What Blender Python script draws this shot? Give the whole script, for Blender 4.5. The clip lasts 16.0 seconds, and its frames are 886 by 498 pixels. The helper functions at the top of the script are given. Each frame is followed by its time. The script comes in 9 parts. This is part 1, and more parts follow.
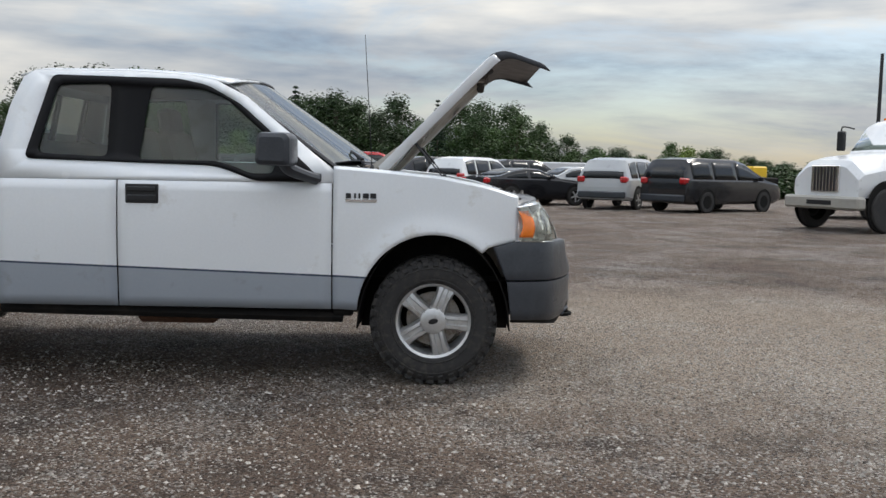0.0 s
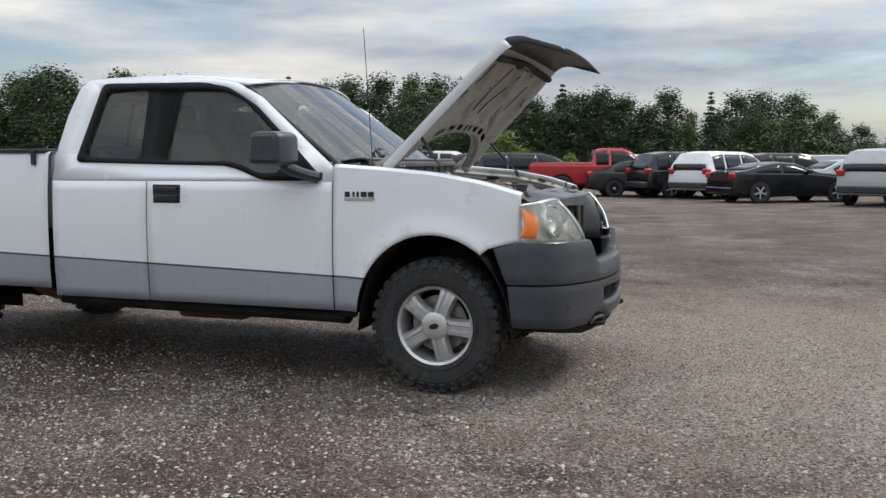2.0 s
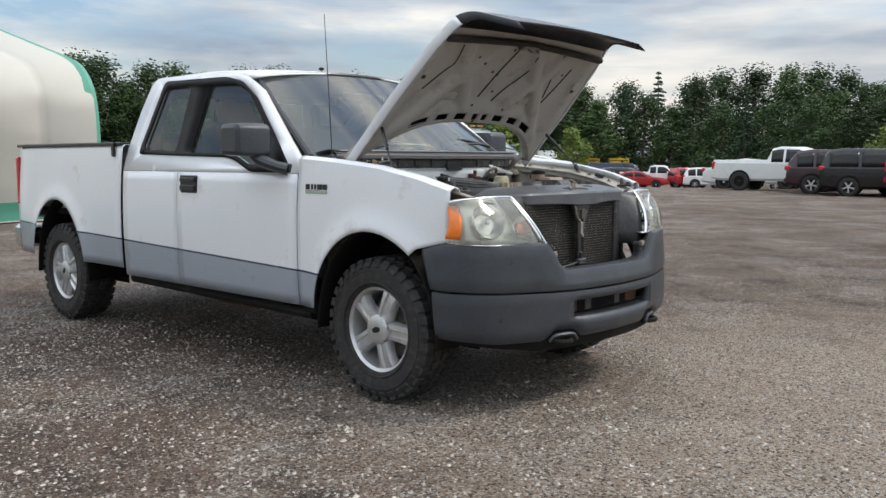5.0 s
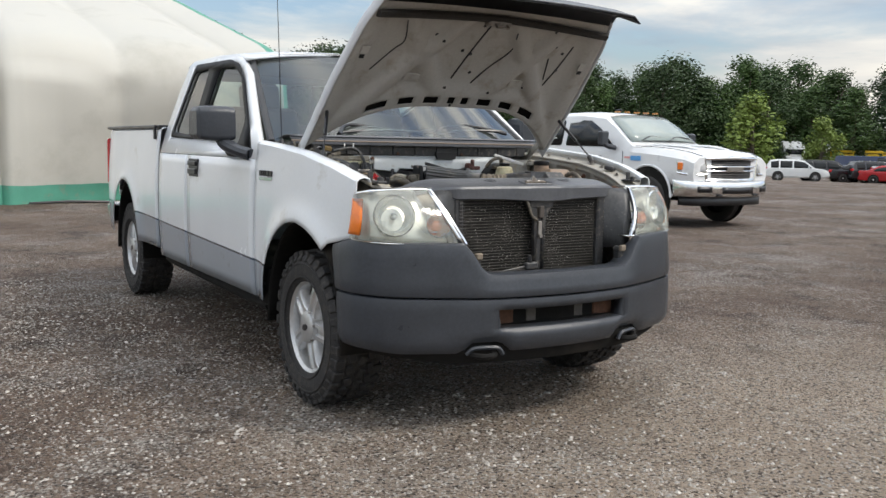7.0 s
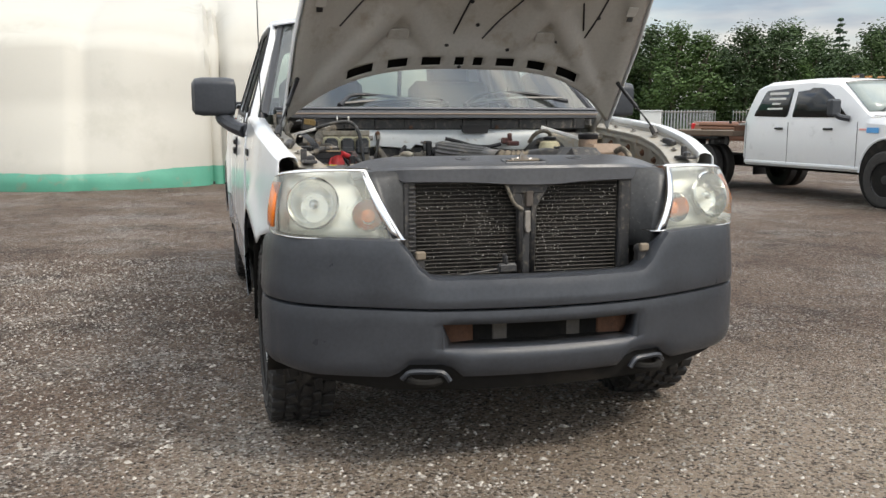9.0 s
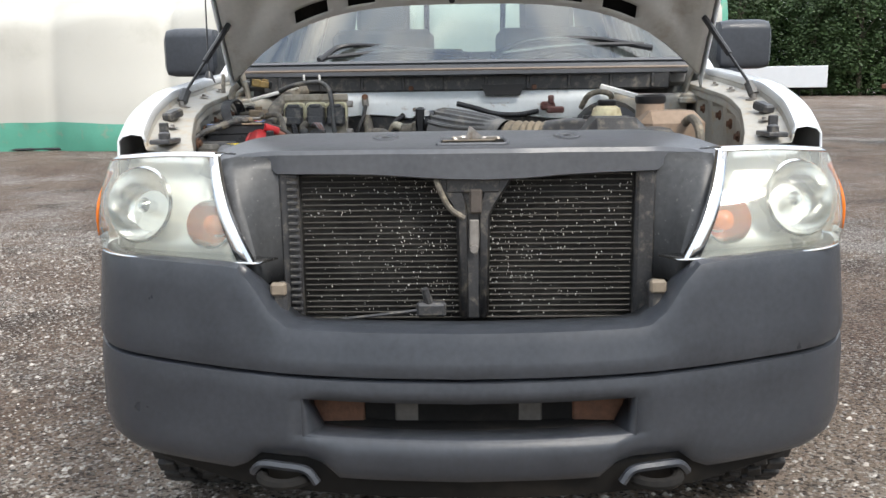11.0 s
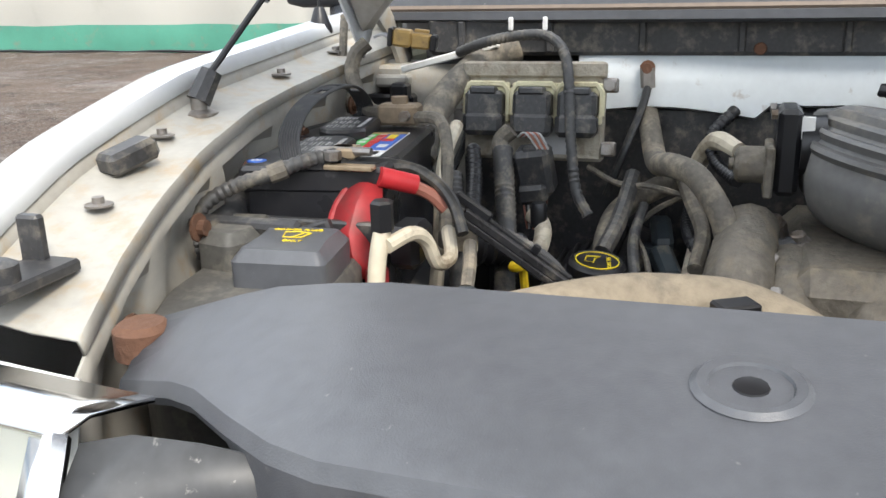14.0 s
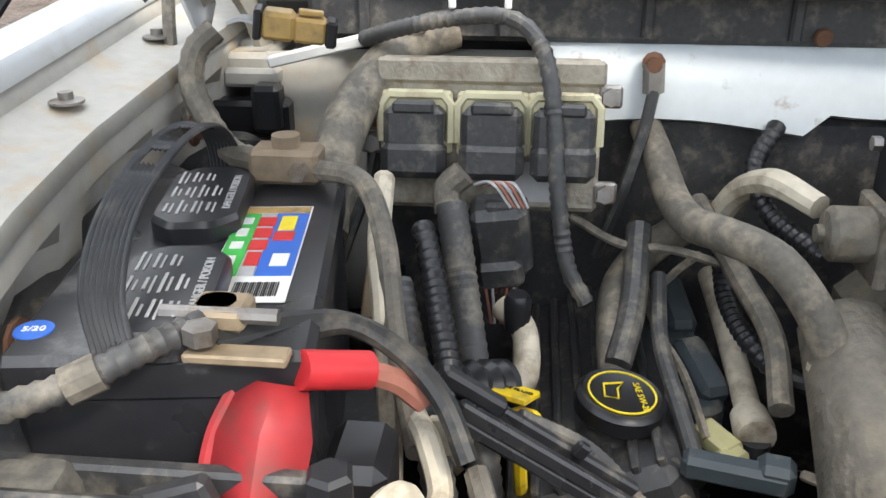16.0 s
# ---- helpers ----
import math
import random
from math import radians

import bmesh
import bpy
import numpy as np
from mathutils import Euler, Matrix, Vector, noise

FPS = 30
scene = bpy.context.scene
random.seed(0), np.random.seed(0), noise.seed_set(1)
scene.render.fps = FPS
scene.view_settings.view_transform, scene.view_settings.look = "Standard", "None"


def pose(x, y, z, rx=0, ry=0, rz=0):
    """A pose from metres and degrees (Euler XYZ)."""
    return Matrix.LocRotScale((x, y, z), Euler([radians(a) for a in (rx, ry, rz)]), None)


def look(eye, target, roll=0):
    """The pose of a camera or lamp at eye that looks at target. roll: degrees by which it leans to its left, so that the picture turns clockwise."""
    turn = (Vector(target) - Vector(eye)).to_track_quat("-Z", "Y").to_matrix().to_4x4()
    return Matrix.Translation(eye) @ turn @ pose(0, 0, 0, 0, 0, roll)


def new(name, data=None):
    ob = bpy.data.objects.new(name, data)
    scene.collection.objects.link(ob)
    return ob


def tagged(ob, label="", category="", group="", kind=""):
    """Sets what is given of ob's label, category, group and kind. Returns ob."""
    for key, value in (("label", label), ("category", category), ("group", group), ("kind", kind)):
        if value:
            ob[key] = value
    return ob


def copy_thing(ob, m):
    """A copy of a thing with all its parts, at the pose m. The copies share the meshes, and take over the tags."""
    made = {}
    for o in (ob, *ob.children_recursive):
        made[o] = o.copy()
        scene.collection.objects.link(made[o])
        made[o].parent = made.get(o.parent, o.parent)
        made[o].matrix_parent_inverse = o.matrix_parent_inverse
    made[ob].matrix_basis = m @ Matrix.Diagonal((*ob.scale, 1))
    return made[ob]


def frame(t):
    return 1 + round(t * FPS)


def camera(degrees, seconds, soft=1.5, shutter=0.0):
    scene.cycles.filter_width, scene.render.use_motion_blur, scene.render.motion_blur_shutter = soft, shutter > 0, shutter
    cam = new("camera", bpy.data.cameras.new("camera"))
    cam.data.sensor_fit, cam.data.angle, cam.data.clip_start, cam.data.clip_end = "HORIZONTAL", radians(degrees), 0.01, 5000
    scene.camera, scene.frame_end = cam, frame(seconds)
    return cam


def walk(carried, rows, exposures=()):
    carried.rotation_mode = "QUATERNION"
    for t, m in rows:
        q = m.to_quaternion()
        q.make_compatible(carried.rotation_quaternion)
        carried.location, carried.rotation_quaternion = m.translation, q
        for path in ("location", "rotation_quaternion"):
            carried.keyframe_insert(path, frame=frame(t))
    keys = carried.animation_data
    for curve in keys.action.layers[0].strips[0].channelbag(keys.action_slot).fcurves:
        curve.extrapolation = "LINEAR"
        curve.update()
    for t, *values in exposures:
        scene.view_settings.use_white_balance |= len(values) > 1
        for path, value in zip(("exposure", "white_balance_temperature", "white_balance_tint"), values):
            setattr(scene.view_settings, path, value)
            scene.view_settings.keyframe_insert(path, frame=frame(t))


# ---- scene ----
cam = camera(53.1, 16.0)
PATH = [
    (0, (0.07, -6.174, 1.305), (0.063, -4.182, 1.122), 1.0),
    (0.5, (0.492, -6.024, 1.304), (0.335, -4.038, 1.124), 0.8),
    (1, (0.917, -5.951, 1.298), (0.6, -3.984, 1.119), 0.4),
    (1.5, (1.27, -5.817, 1.3), (0.796, -3.882, 1.114), 0.1),
    (2, (1.61, -5.616, 1.305), (0.984, -3.726, 1.113), -0.1),
    (2.5, (1.99, -5.472, 1.297), (1.221, -3.636, 1.101), -0.1),
    (3, (2.3, -5.249, 1.286), (1.405, -3.472, 1.085), 0.1),
    (3.5, (2.598, -4.997, 1.277), (1.582, -3.286, 1.077), 0.2),
    (4, (2.955, -4.755, 1.291), (1.821, -3.12, 1.088), 0.3),
    (4.2, (3.052, -4.627, 1.275), (1.871, -3.026, 1.075), 0.1),
    (6.3, (3.828, -3.162, 1.283), (2.257, -1.945, 1.058), 1.1),
    (6.5, (3.884, -3.013, 1.272), (2.28, -1.841, 1.044), 1.1),
    (7, (4.023, -2.641, 1.294), (2.338, -1.587, 1.062), 1.1),
    (7.5, (4.0, -2.224, 1.306), (2.246, -1.294, 1.071), 1.0),
    (8, (3.988, -1.858, 1.278), (2.17, -1.06, 1.035), 0.8),
    (8.5, (3.942, -1.488, 1.285), (2.07, -0.834, 1.024), 0.3),
    (8.7, (3.88, -1.351, 1.273), (1.991, -0.752, 1.002), 0.2),
    (10.8, (2.885, -0.073, 1.274), (0.918, -0.091, 0.911), -0.9),
    (11, (2.751, -0.001, 1.267), (0.787, -0.054, 0.895), -0.8),
    (11.5, (2.451, 0.114, 1.282), (0.495, -0.03, 0.892), -0.4),
    (12, (2.095, 0.108, 1.296), (0.158, -0.167, 0.882), -0.3),
    (12.5, (1.778, 0.09, 1.284), (-0.129, -0.323, 0.846), -0.4),
    (13, (1.468, 0.07, 1.314), (-0.395, -0.489, 0.848), -0.9),
    (13.5, (1.226, -0.052, 1.33), (-0.601, -0.685, 0.82), -1.4),
    (14, (1.019, -0.219, 1.356), (-0.795, -0.825, 0.769), -1.5),
    (14.5, (0.769, -0.32, 1.371), (-1.041, -0.859, 0.713), -1.3),
    (15, (0.64, -0.403, 1.386), (-1.183, -0.824, 0.682), -0.9),
    (15.5, (0.562, -0.477, 1.4), (-1.273, -0.782, 0.664), -0.5),
    (16, (0.523, -0.477, 1.407), (-1.297, -0.657, 0.597), 0.0),
]
walk(cam, [(t, look(eye, target, roll)) for t, eye, target, roll in PATH],
     exposures=[(0.0, -0.38, 6500, 10), (4.0, -0.18, 6500, 10), (7.0, -0.14, 6600, 10), (8.7, 0.0, 6900, 10), (11.0, 0.38, 6550, 10), (12.5, 0.58, 6850, 10),
                (14.0, 0.67, 6600, 10), (15.0, 0.82, 6500, 10), (16.0, 1.0, 6600, 10)])

# ---- world, sun and exposure ----
scene.view_settings.exposure = 0.0
SUN_EL, SUN_AZ = 48.0, 40.0          # degrees; azimuth anticlockwise from +x
world = bpy.data.worlds.new("overcast_sky")
scene.world = world
world.use_nodes = True
wn, wl = world.node_tree.nodes, world.node_tree.links
wn.clear()
w_out = wn.new("ShaderNodeOutputWorld")
w_bg = wn.new("ShaderNodeBackground")
w_bg.inputs["Strength"].default_value = 0.132
w_sky = wn.new("ShaderNodeTexSky")
w_sky.sky_type, w_sky.sun_disc = "NISHITA", False
w_sky.sun_elevation, w_sky.sun_rotation = radians(SUN_EL), radians(90 - SUN_AZ)
w_sky.dust_density = 1.0
w_tc = wn.new("ShaderNodeTexCoord")
w_map = wn.new("ShaderNodeMapping")
w_map.inputs["Scale"].default_value = (1.0, 1.0, 5.5)
w_map.inputs["Location"].default_value = (0.35, 0.1, 0.3)
w_n1 = wn.new("ShaderNodeTexNoise")
w_n1.inputs["Scale"].default_value, w_n1.inputs["Detail"].default_value, w_n1.inputs["Roughness"].default_value = 2.2, 9.0, 0.62
w_n1.inputs["Distortion"].default_value = 0.4
w_r1 = wn.new("ShaderNodeValToRGB")
w_r1.color_ramp.elements[0].position, w_r1.color_ramp.elements[0].color = 0.36, (0.0, 0.0, 0.0, 1)
w_r1.color_ramp.elements[1].position, w_r1.color_ramp.elements[1].color = 0.55, (1, 1, 1, 1)
w_n2 = wn.new("ShaderNodeTexNoise")
w_n2.inputs["Scale"].default_value, w_n2.inputs["Detail"].default_value = 3.4, 7.0
w_r2 = wn.new("ShaderNodeValToRGB")
w_r2.color_ramp.elements[0].position, w_r2.color_ramp.elements[0].color = 0.33, (2.7, 3.3, 4.1, 1)
w_r2.color_ramp.elements[1].position, w_r2.color_ramp.elements[1].color = 0.72, (8.5, 8.2, 7.5, 1)
w_mix = wn.new("ShaderNodeMix")
w_mix.data_type = "RGBA"
wl.new(w_tc.outputs["Generated"], w_map.inputs["Vector"])
wl.new(w_map.outputs["Vector"], w_n1.inputs["Vector"])
wl.new(w_map.outputs["Vector"], w_n2.inputs["Vector"])
wl.new(w_n1.outputs["Fac"], w_r1.inputs["Fac"])
wl.new(w_n2.outputs["Fac"], w_r2.inputs["Fac"])
wl.new(w_r1.outputs["Color"], w_mix.inputs["Factor"])
wl.new(w_sky.outputs["Color"], w_mix.inputs["A"])
wl.new(w_r2.outputs["Color"], w_mix.inputs["B"])
# an overcast vault: brighter towards the zenith
w_sep = wn.new("ShaderNodeSeparateXYZ")
w_up = wn.new("ShaderNodeMapRange")
w_up.inputs["From Min"].default_value, w_up.inputs["From Max"].default_value = 0.0, 0.9
w_up.inputs["To Min"].default_value, w_up.inputs["To Max"].default_value = 0.80, 3.1
w_vm = wn.new("ShaderNodeVectorMath")
w_vm.operation = "SCALE"
wl.new(w_tc.outputs["Generated"], w_sep.inputs[0])
wl.new(w_sep.outputs["Z"], w_up.inputs["Value"])
wl.new(w_mix.outputs["Result"], w_vm.inputs[0])
wl.new(w_up.outputs["Result"], w_vm.inputs["Scale"])
wl.new(w_vm.outputs["Vector"], w_bg.inputs["Color"])
wl.new(w_bg.outputs["Background"], w_out.inputs["Surface"])
sun_data = bpy.data.lights.new("sun", "SUN")
sun_data.energy, sun_data.angle, sun_data.color = 2.4, radians(12), (1.0, 0.95, 0.86)
sun = new("sun", sun_data)
s_dir = Vector((math.cos(radians(SUN_EL)) * math.cos(radians(SUN_AZ)), math.cos(radians(SUN_EL)) * math.sin(radians(SUN_AZ)), math.sin(radians(SUN_EL))))
sun.matrix_world = look(s_dir * 60, (0, 0, 0))

# ---- materials ----
def surf(name, col, rough=0.5, metal=0.0, var=0.15, scale=6.0, fine=70.0, bump=0.0, bscale=120.0, dirt=None, amount=0.0, dscale=4.0, coat=0.0, spec=0.5, rand=0.0):
    """Principled surface with coarse and fine variation, optional dirt patches and relief."""
    m = bpy.data.materials.new(name)
    m.use_nodes = True
    n, l = m.node_tree.nodes, m.node_tree.links
    p = n["Principled BSDF"]
    p.inputs["Metallic"].default_value, p.inputs["Coat Weight"].default_value = metal, coat
    p.inputs["Specular IOR Level"].default_value = spec
    tc = n.new("ShaderNodeTexCoord")
    big, small = n.new("ShaderNodeTexNoise"), n.new("ShaderNodeTexNoise")
    for k, s, d in ((big, scale, 5.0), (small, fine, 3.0)):
        k.inputs["Scale"].default_value, k.inputs["Detail"].default_value = s, d
        l.new(tc.outputs["Object"], k.inputs["Vector"])
    add = n.new("ShaderNodeMath")
    add.operation = "ADD"
    l.new(big.outputs["Fac"], add.inputs[0])
    l.new(small.outputs["Fac"], add.inputs[1])
    mr = n.new("ShaderNodeMapRange")
    mr.inputs["From Min"].default_value, mr.inputs["From Max"].default_value = 0.6, 1.4
    mr.inputs["To Min"].default_value, mr.inputs["To Max"].default_value = 1 - var, 1 + var
    l.new(add.outputs[0], mr.inputs["Value"])
    mul = n.new("ShaderNodeVectorMath")
    mul.operation = "SCALE"
    mul.inputs[0].default_value = col
    l.new(mr.outputs["Result"], mul.inputs["Scale"])
    last = mul.outputs["Vector"]
    if rand:
        oi = n.new("ShaderNodeObjectInfo")
        r2 = n.new("ShaderNodeMapRange")
        r2.inputs["To Min"].default_value, r2.inputs["To Max"].default_value = 1 - rand, 1 + rand
        l.new(oi.outputs["Random"], r2.inputs["Value"])
        m2 = n.new("ShaderNodeVectorMath")
        m2.operation = "SCALE"
        l.new(last, m2.inputs[0])
        l.new(r2.outputs["Result"], m2.inputs["Scale"])
        last = m2.outputs["Vector"]
    if dirt:
        dn = n.new("ShaderNodeTexNoise")
        dn.inputs["Scale"].default_value, dn.inputs["Detail"].default_value, dn.inputs["Roughness"].default_value = dscale, 8.0, 0.65
        l.new(tc.outputs["Object"], dn.inputs["Vector"])
        dr = n.new("ShaderNodeMapRange")
        dr.inputs["From Min"].default_value, dr.inputs["From Max"].default_value = 0.62 - amount * 0.4, 0.82 - amount * 0.4
        l.new(dn.outputs["Fac"], dr.inputs["Value"])
        mx = n.new("ShaderNodeMix")
        mx.data_type = "RGBA"
        l.new(dr.outputs["Result"], mx.inputs["Factor"])
        l.new(last, mx.inputs["A"])
        mx.inputs["B"].default_value = (*dirt, 1)
        last = mx.outputs["Result"]
    l.new(last, p.inputs["Base Color"])
    rr = n.new("ShaderNodeMapRange")
    rr.inputs["To Min"].default_value, rr.inputs["To Max"].default_value = max(0.02, rough - 0.12 * (rough > 0.1)), min(1, rough + 0.12)
    l.new(big.outputs["Fac"], rr.inputs["Value"])
    l.new(rr.outputs["Result"], p.inputs["Roughness"])
    if bump:
        bn = n.new("ShaderNodeTexNoise")
        bn.inputs["Scale"].default_value, bn.inputs["Detail"].default_value = bscale, 4.0
        l.new(tc.outputs["Object"], bn.inputs["Vector"])
        b = n.new("ShaderNodeBump")
        b.inputs["Strength"].default_value, b.inputs["Distance"].default_value = bump, 0.01
        l.new(bn.outputs["Fac"], b.inputs["Height"])
        l.new(b.outputs["Normal"], p.inputs["Normal"])
    return m


def glassy(name, tint, clear=0.75, haze=(0.6, 0.6, 0.55), hazy=0.0, rough=0.03):
    """Thin pane: see-through with a mirror sheen and an optional milky haze."""
    m = bpy.data.materials.new(name)
    m.use_nodes = True
    n, l = m.node_tree.nodes, m.node_tree.links
    n.clear()
    out = n.new("ShaderNodeOutputMaterial")
    tr, gl, df = n.new("ShaderNodeBsdfTransparent"), n.new("ShaderNodeBsdfGlossy"), n.new("ShaderNodeBsdfDiffuse")
    tr.inputs["Color"].default_value = (*tint, 1)
    gl.inputs["Roughness"].default_value = rough
    df.inputs["Color"].default_value = (*haze, 1)
    fr = n.new("ShaderNodeFresnel")
    fr.inputs["IOR"].default_value = 1.5
    m1, m2 = n.new("ShaderNodeMixShader"), n.new("ShaderNodeMixShader")
    nz, tc = n.new("ShaderNodeTexNoise"), n.new("ShaderNodeTexCoord")
    nz.inputs["Scale"].default_value, nz.inputs["Detail"].default_value = 9.0, 6.0
    l.new(tc.outputs["Object"], nz.inputs["Vector"])
    mr = n.new("ShaderNodeMapRange")
    mr.inputs["To Min"].default_value, mr.inputs["To Max"].default_value = hazy * 0.5, hazy * 1.5
    l.new(nz.outputs["Fac"], mr.inputs["Value"])
    l.new(mr.outputs["Result"], m1.inputs["Fac"])
    l.new(tr.outputs[0], m1.inputs[1])
    l.new(df.outputs[0], m1.inputs[2])
    mm = n.new("ShaderNodeMath")
    mm.operation = "MULTIPLY_ADD"
    mm.inputs[1].default_value, mm.inputs[2].default_value = 1.0, (1 - clear) * 0.15
    mm.use_clamp = True
    l.new(fr.outputs[0], mm.inputs[0])
    l.new(mm.outputs[0], m2.inputs["Fac"])
    l.new(m1.outputs[0], m2.inputs[1])
    l.new(gl.outputs[0], m2.inputs[2])
    l.new(m2.outputs[0], out.inputs["Surface"])
    return m


# ---- mesh helpers ----
def lerp(a, b, t):
    return a + (b - a) * t


def knots(x, table):
    """Piecewise linear value at x of a table of (x, value) in rising x."""
    if x <= table[0][0]:
        return table[0][1]
    for (a, va), (b, vb) in zip(table, table[1:]):
        if x <= b:
            return lerp(va, vb, (x - a) / (b - a))
    return table[-1][1]


def spline(points, n=6):
    """Catmull-Rom curve through the points."""
    p = [Vector(q) for q in points]
    p = [p[0] * 2 - p[1]] + p + [p[-1] * 2 - p[-2]]
    res = []
    for i in range(1, len(p) - 2):
        a, b, c, d = p[i - 1:i + 3]
        for k in range(n):
            t = k / n
            res.append(0.5 * (2 * b + (c - a) * t + (2 * a - 5 * b + 4 * c - d) * t * t + (3 * b - a - 3 * c + d) * t ** 3))
    res.append(p[-2])
    return res


class Shape:
    """Vertices and faces of one mesh."""

    def __init__(self):
        self.v, self.f = [], []

    def add(self, verts, faces, m=None):
        k = len(self.v)
        self.v += [tuple(m @ Vector(q)) if m else tuple(q) for q in verts]
        self.f += [tuple(i + k for i in q) for q in faces]
        return self

    def grid(self, rows, loop=False, m=None, skip=None):
        h, w = len(rows), len(rows[0])
        faces = []
        for i in range(h - 1):
            for j in range(w if loop else w - 1):
                if not (skip and skip(i, j)):
                    j2 = (j + 1) % w
                    faces.append((i * w + j, i * w + j2, (i + 1) * w + j2, (i + 1) * w + j))
        return self.add([q for r in rows for q in r], faces, m)

    def box(self, c, s, b=0.004, m=None, rot=(0, 0, 0)):
        h = [k / 2 for k in s]
        b = min(b, *(k * 0.45 for k in h))
        v, idx = [], {}
        for sx in (-1, 1):
            for sy in (-1, 1):
                for sz in (-1, 1):
                    for ax in range(3):
                        q = [sx * (h[0] - b), sy * (h[1] - b), sz * (h[2] - b)]
                        q[ax] = (sx, sy, sz)[ax] * h[ax]
                        idx[sx, sy, sz, ax] = len(v)
                        v.append(q)
        f = []
        for ax in range(3):
            o1, o2 = (ax + 1) % 3, (ax + 2) % 3
            for s0 in (-1, 1):
                def key(a1, a2, face):
                    k = [0, 0, 0]
                    k[ax], k[o1], k[o2] = s0, a1, a2
                    return idx[(*k, face)]
                f.append([key(a1, a2, ax) for a1, a2 in ((-1, -1), (1, -1), (1, 1), (-1, 1))][::s0])
                for s1 in (-1, 1):
                    f.append([key(s1, -1, ax), key(s1, 1, ax), key(s1, 1, o1), key(s1, -1, o1)][::-s0 * s1])
        for sx in (-1, 1):
            for sy in (-1, 1):
                for sz in (-1, 1):
                    f.append([idx[sx, sy, sz, 0], idx[sx, sy, sz, 1], idx[sx, sy, sz, 2]][::sx * sy * sz])
        mm = pose(*c, *rot)
        return self.add(v, f, m @ mm if m else mm)

    def tube(self, points, r, n=10, smooth=5, ribs=0.0, pitch=0.008, caps=True, m=None, flat=1.0):
        """Pipe along a curve. r: radius, or one radius a point; ribs: depth of corrugation; flat: width over height."""
        path = spline(points, smooth) if len(points) > 2 and smooth > 1 else [Vector(q) for q in points]
        rs = r if isinstance(r, (list, tuple)) else [r]
        rad = [rs[0] if len(rs) == 1 else lerp(rs[min(int(t), len(rs) - 2)], rs[min(int(t), len(rs) - 2) + 1], t - min(int(t), len(rs) - 2))
               for t in (i / (len(path) - 1) * (len(rs) - 1) for i in range(len(path)))]
        if ribs:
            fine, frad = [], []
            for a, b, ra, rb in zip(path, path[1:], rad, rad[1:]):
                k = max(1, int((b - a).length / (pitch / 2)))
                for i in range(k):
                    fine.append(a.lerp(b, i / k))
                    frad.append(lerp(ra, rb, i / k) - (ribs if len(fine) % 2 else 0))
            path, rad = fine + [path[-1]], frad + [rad[-1]]
        d = (path[1] - path[0]).normalized()
        up = Vector((0, 0, 1)) if abs(d.z) < 0.9 else Vector((1, 0, 0))
        side = d.cross(up).normalized()
        rows = []
        for i, q in enumerate(path):
            d = (path[min(i + 1, len(path) - 1)] - path[max(i - 1, 0)]).normalized()
            side = (side - d * side.dot(d)).normalized()
            u2 = side.cross(d)
            rows.append([q + (side * (math.cos(a) * flat) + u2 * math.sin(a)) * rad[i] for a in (2 * math.pi * k / n for k in range(n))])
        k = len(self.v)
        self.grid(rows, loop=True, m=m)
        if caps:
            self.f.append(tuple(k + j for j in range(n))[::-1])
            self.f.append(tuple(len(self.v) - n + j for j in range(n)))
        return self

    def lathe(self, profile, m=None, n=24, caps=True):
        """Turned shape: profile of (radius, height) round the z axis."""
        rows = [[(r * math.cos(a), r * math.sin(a), h) for a in (2 * math.pi * k / n for k in range(n))] for r, h in profile]
        k = len(self.v)
        self.grid(rows, loop=True, m=m)
        if caps:
            self.f.append(tuple(k + j for j in range(n))[::-1])
            self.f.append(tuple(len(self.v) - n + j for j in range(n)))
        return self

    def prism(self, outline, h0, h1, m=None, bevel=0.0):
        """Outline of (x, y) raised from h0 to h1."""
        n = len(outline)
        cx, cy = sum(q[0] for q in outline) / n, sum(q[1] for q in outline) / n
        rows = [[(x, y, h0) for x, y in outline]]
        if bevel:
            rows.append([(x, y, h1 - bevel) for x, y in outline])
            rows.append([(x + (cx - x) * bevel / max(0.001, math.hypot(cx - x, cy - y)), y + (cy - y) * bevel / max(0.001, math.hypot(cx - x, cy - y)), h1) for x, y in outline])
        else:
            rows.append([(x, y, h1) for x, y in outline])
        k = len(self.v)
        self.grid(rows, loop=True, m=m)
        self.f.append(tuple(k + j for j in range(n))[::-1])
        self.f.append(tuple(len(self.v) - n + j for j in range(n)))
        return self

    def mesh(self, name, sharp=35):
        me = bpy.data.meshes.new(name)
        me.from_pydata(self.v, [], self.f)
        bm = bmesh.new()
        bm.from_mesh(me)
        bmesh.ops.recalc_face_normals(bm, faces=bm.faces)
        bm.to_mesh(me)
        bm.free()
        me.polygons.foreach_set("use_smooth", [True] * len(me.polygons))
        me.set_sharp_from_angle(angle=radians(sharp))
        return me


def part(name, shape, material, parent=None, label="", thick=0.0, sharp=35):
    """One mesh object under a thing or a part."""
    me = shape.mesh(name, sharp) if isinstance(shape, Shape) else shape
    if material and not me.materials:
        me.materials.append(material)
    ob = new(name, me)
    if parent:
        ob.parent = parent
    if label:
        ob["label"] = label
    if thick:
        md = ob.modifiers.new("thickness", "SOLIDIFY")
        md.thickness, md.offset = thick, 0
    return ob


def thing(name, label, category, m=None, group="", kind=""):
    ob = new(name)
    ob.empty_display_size = 0.2
    if m:
        ob.matrix_world = m
    return tagged(ob, label, category, group, kind)


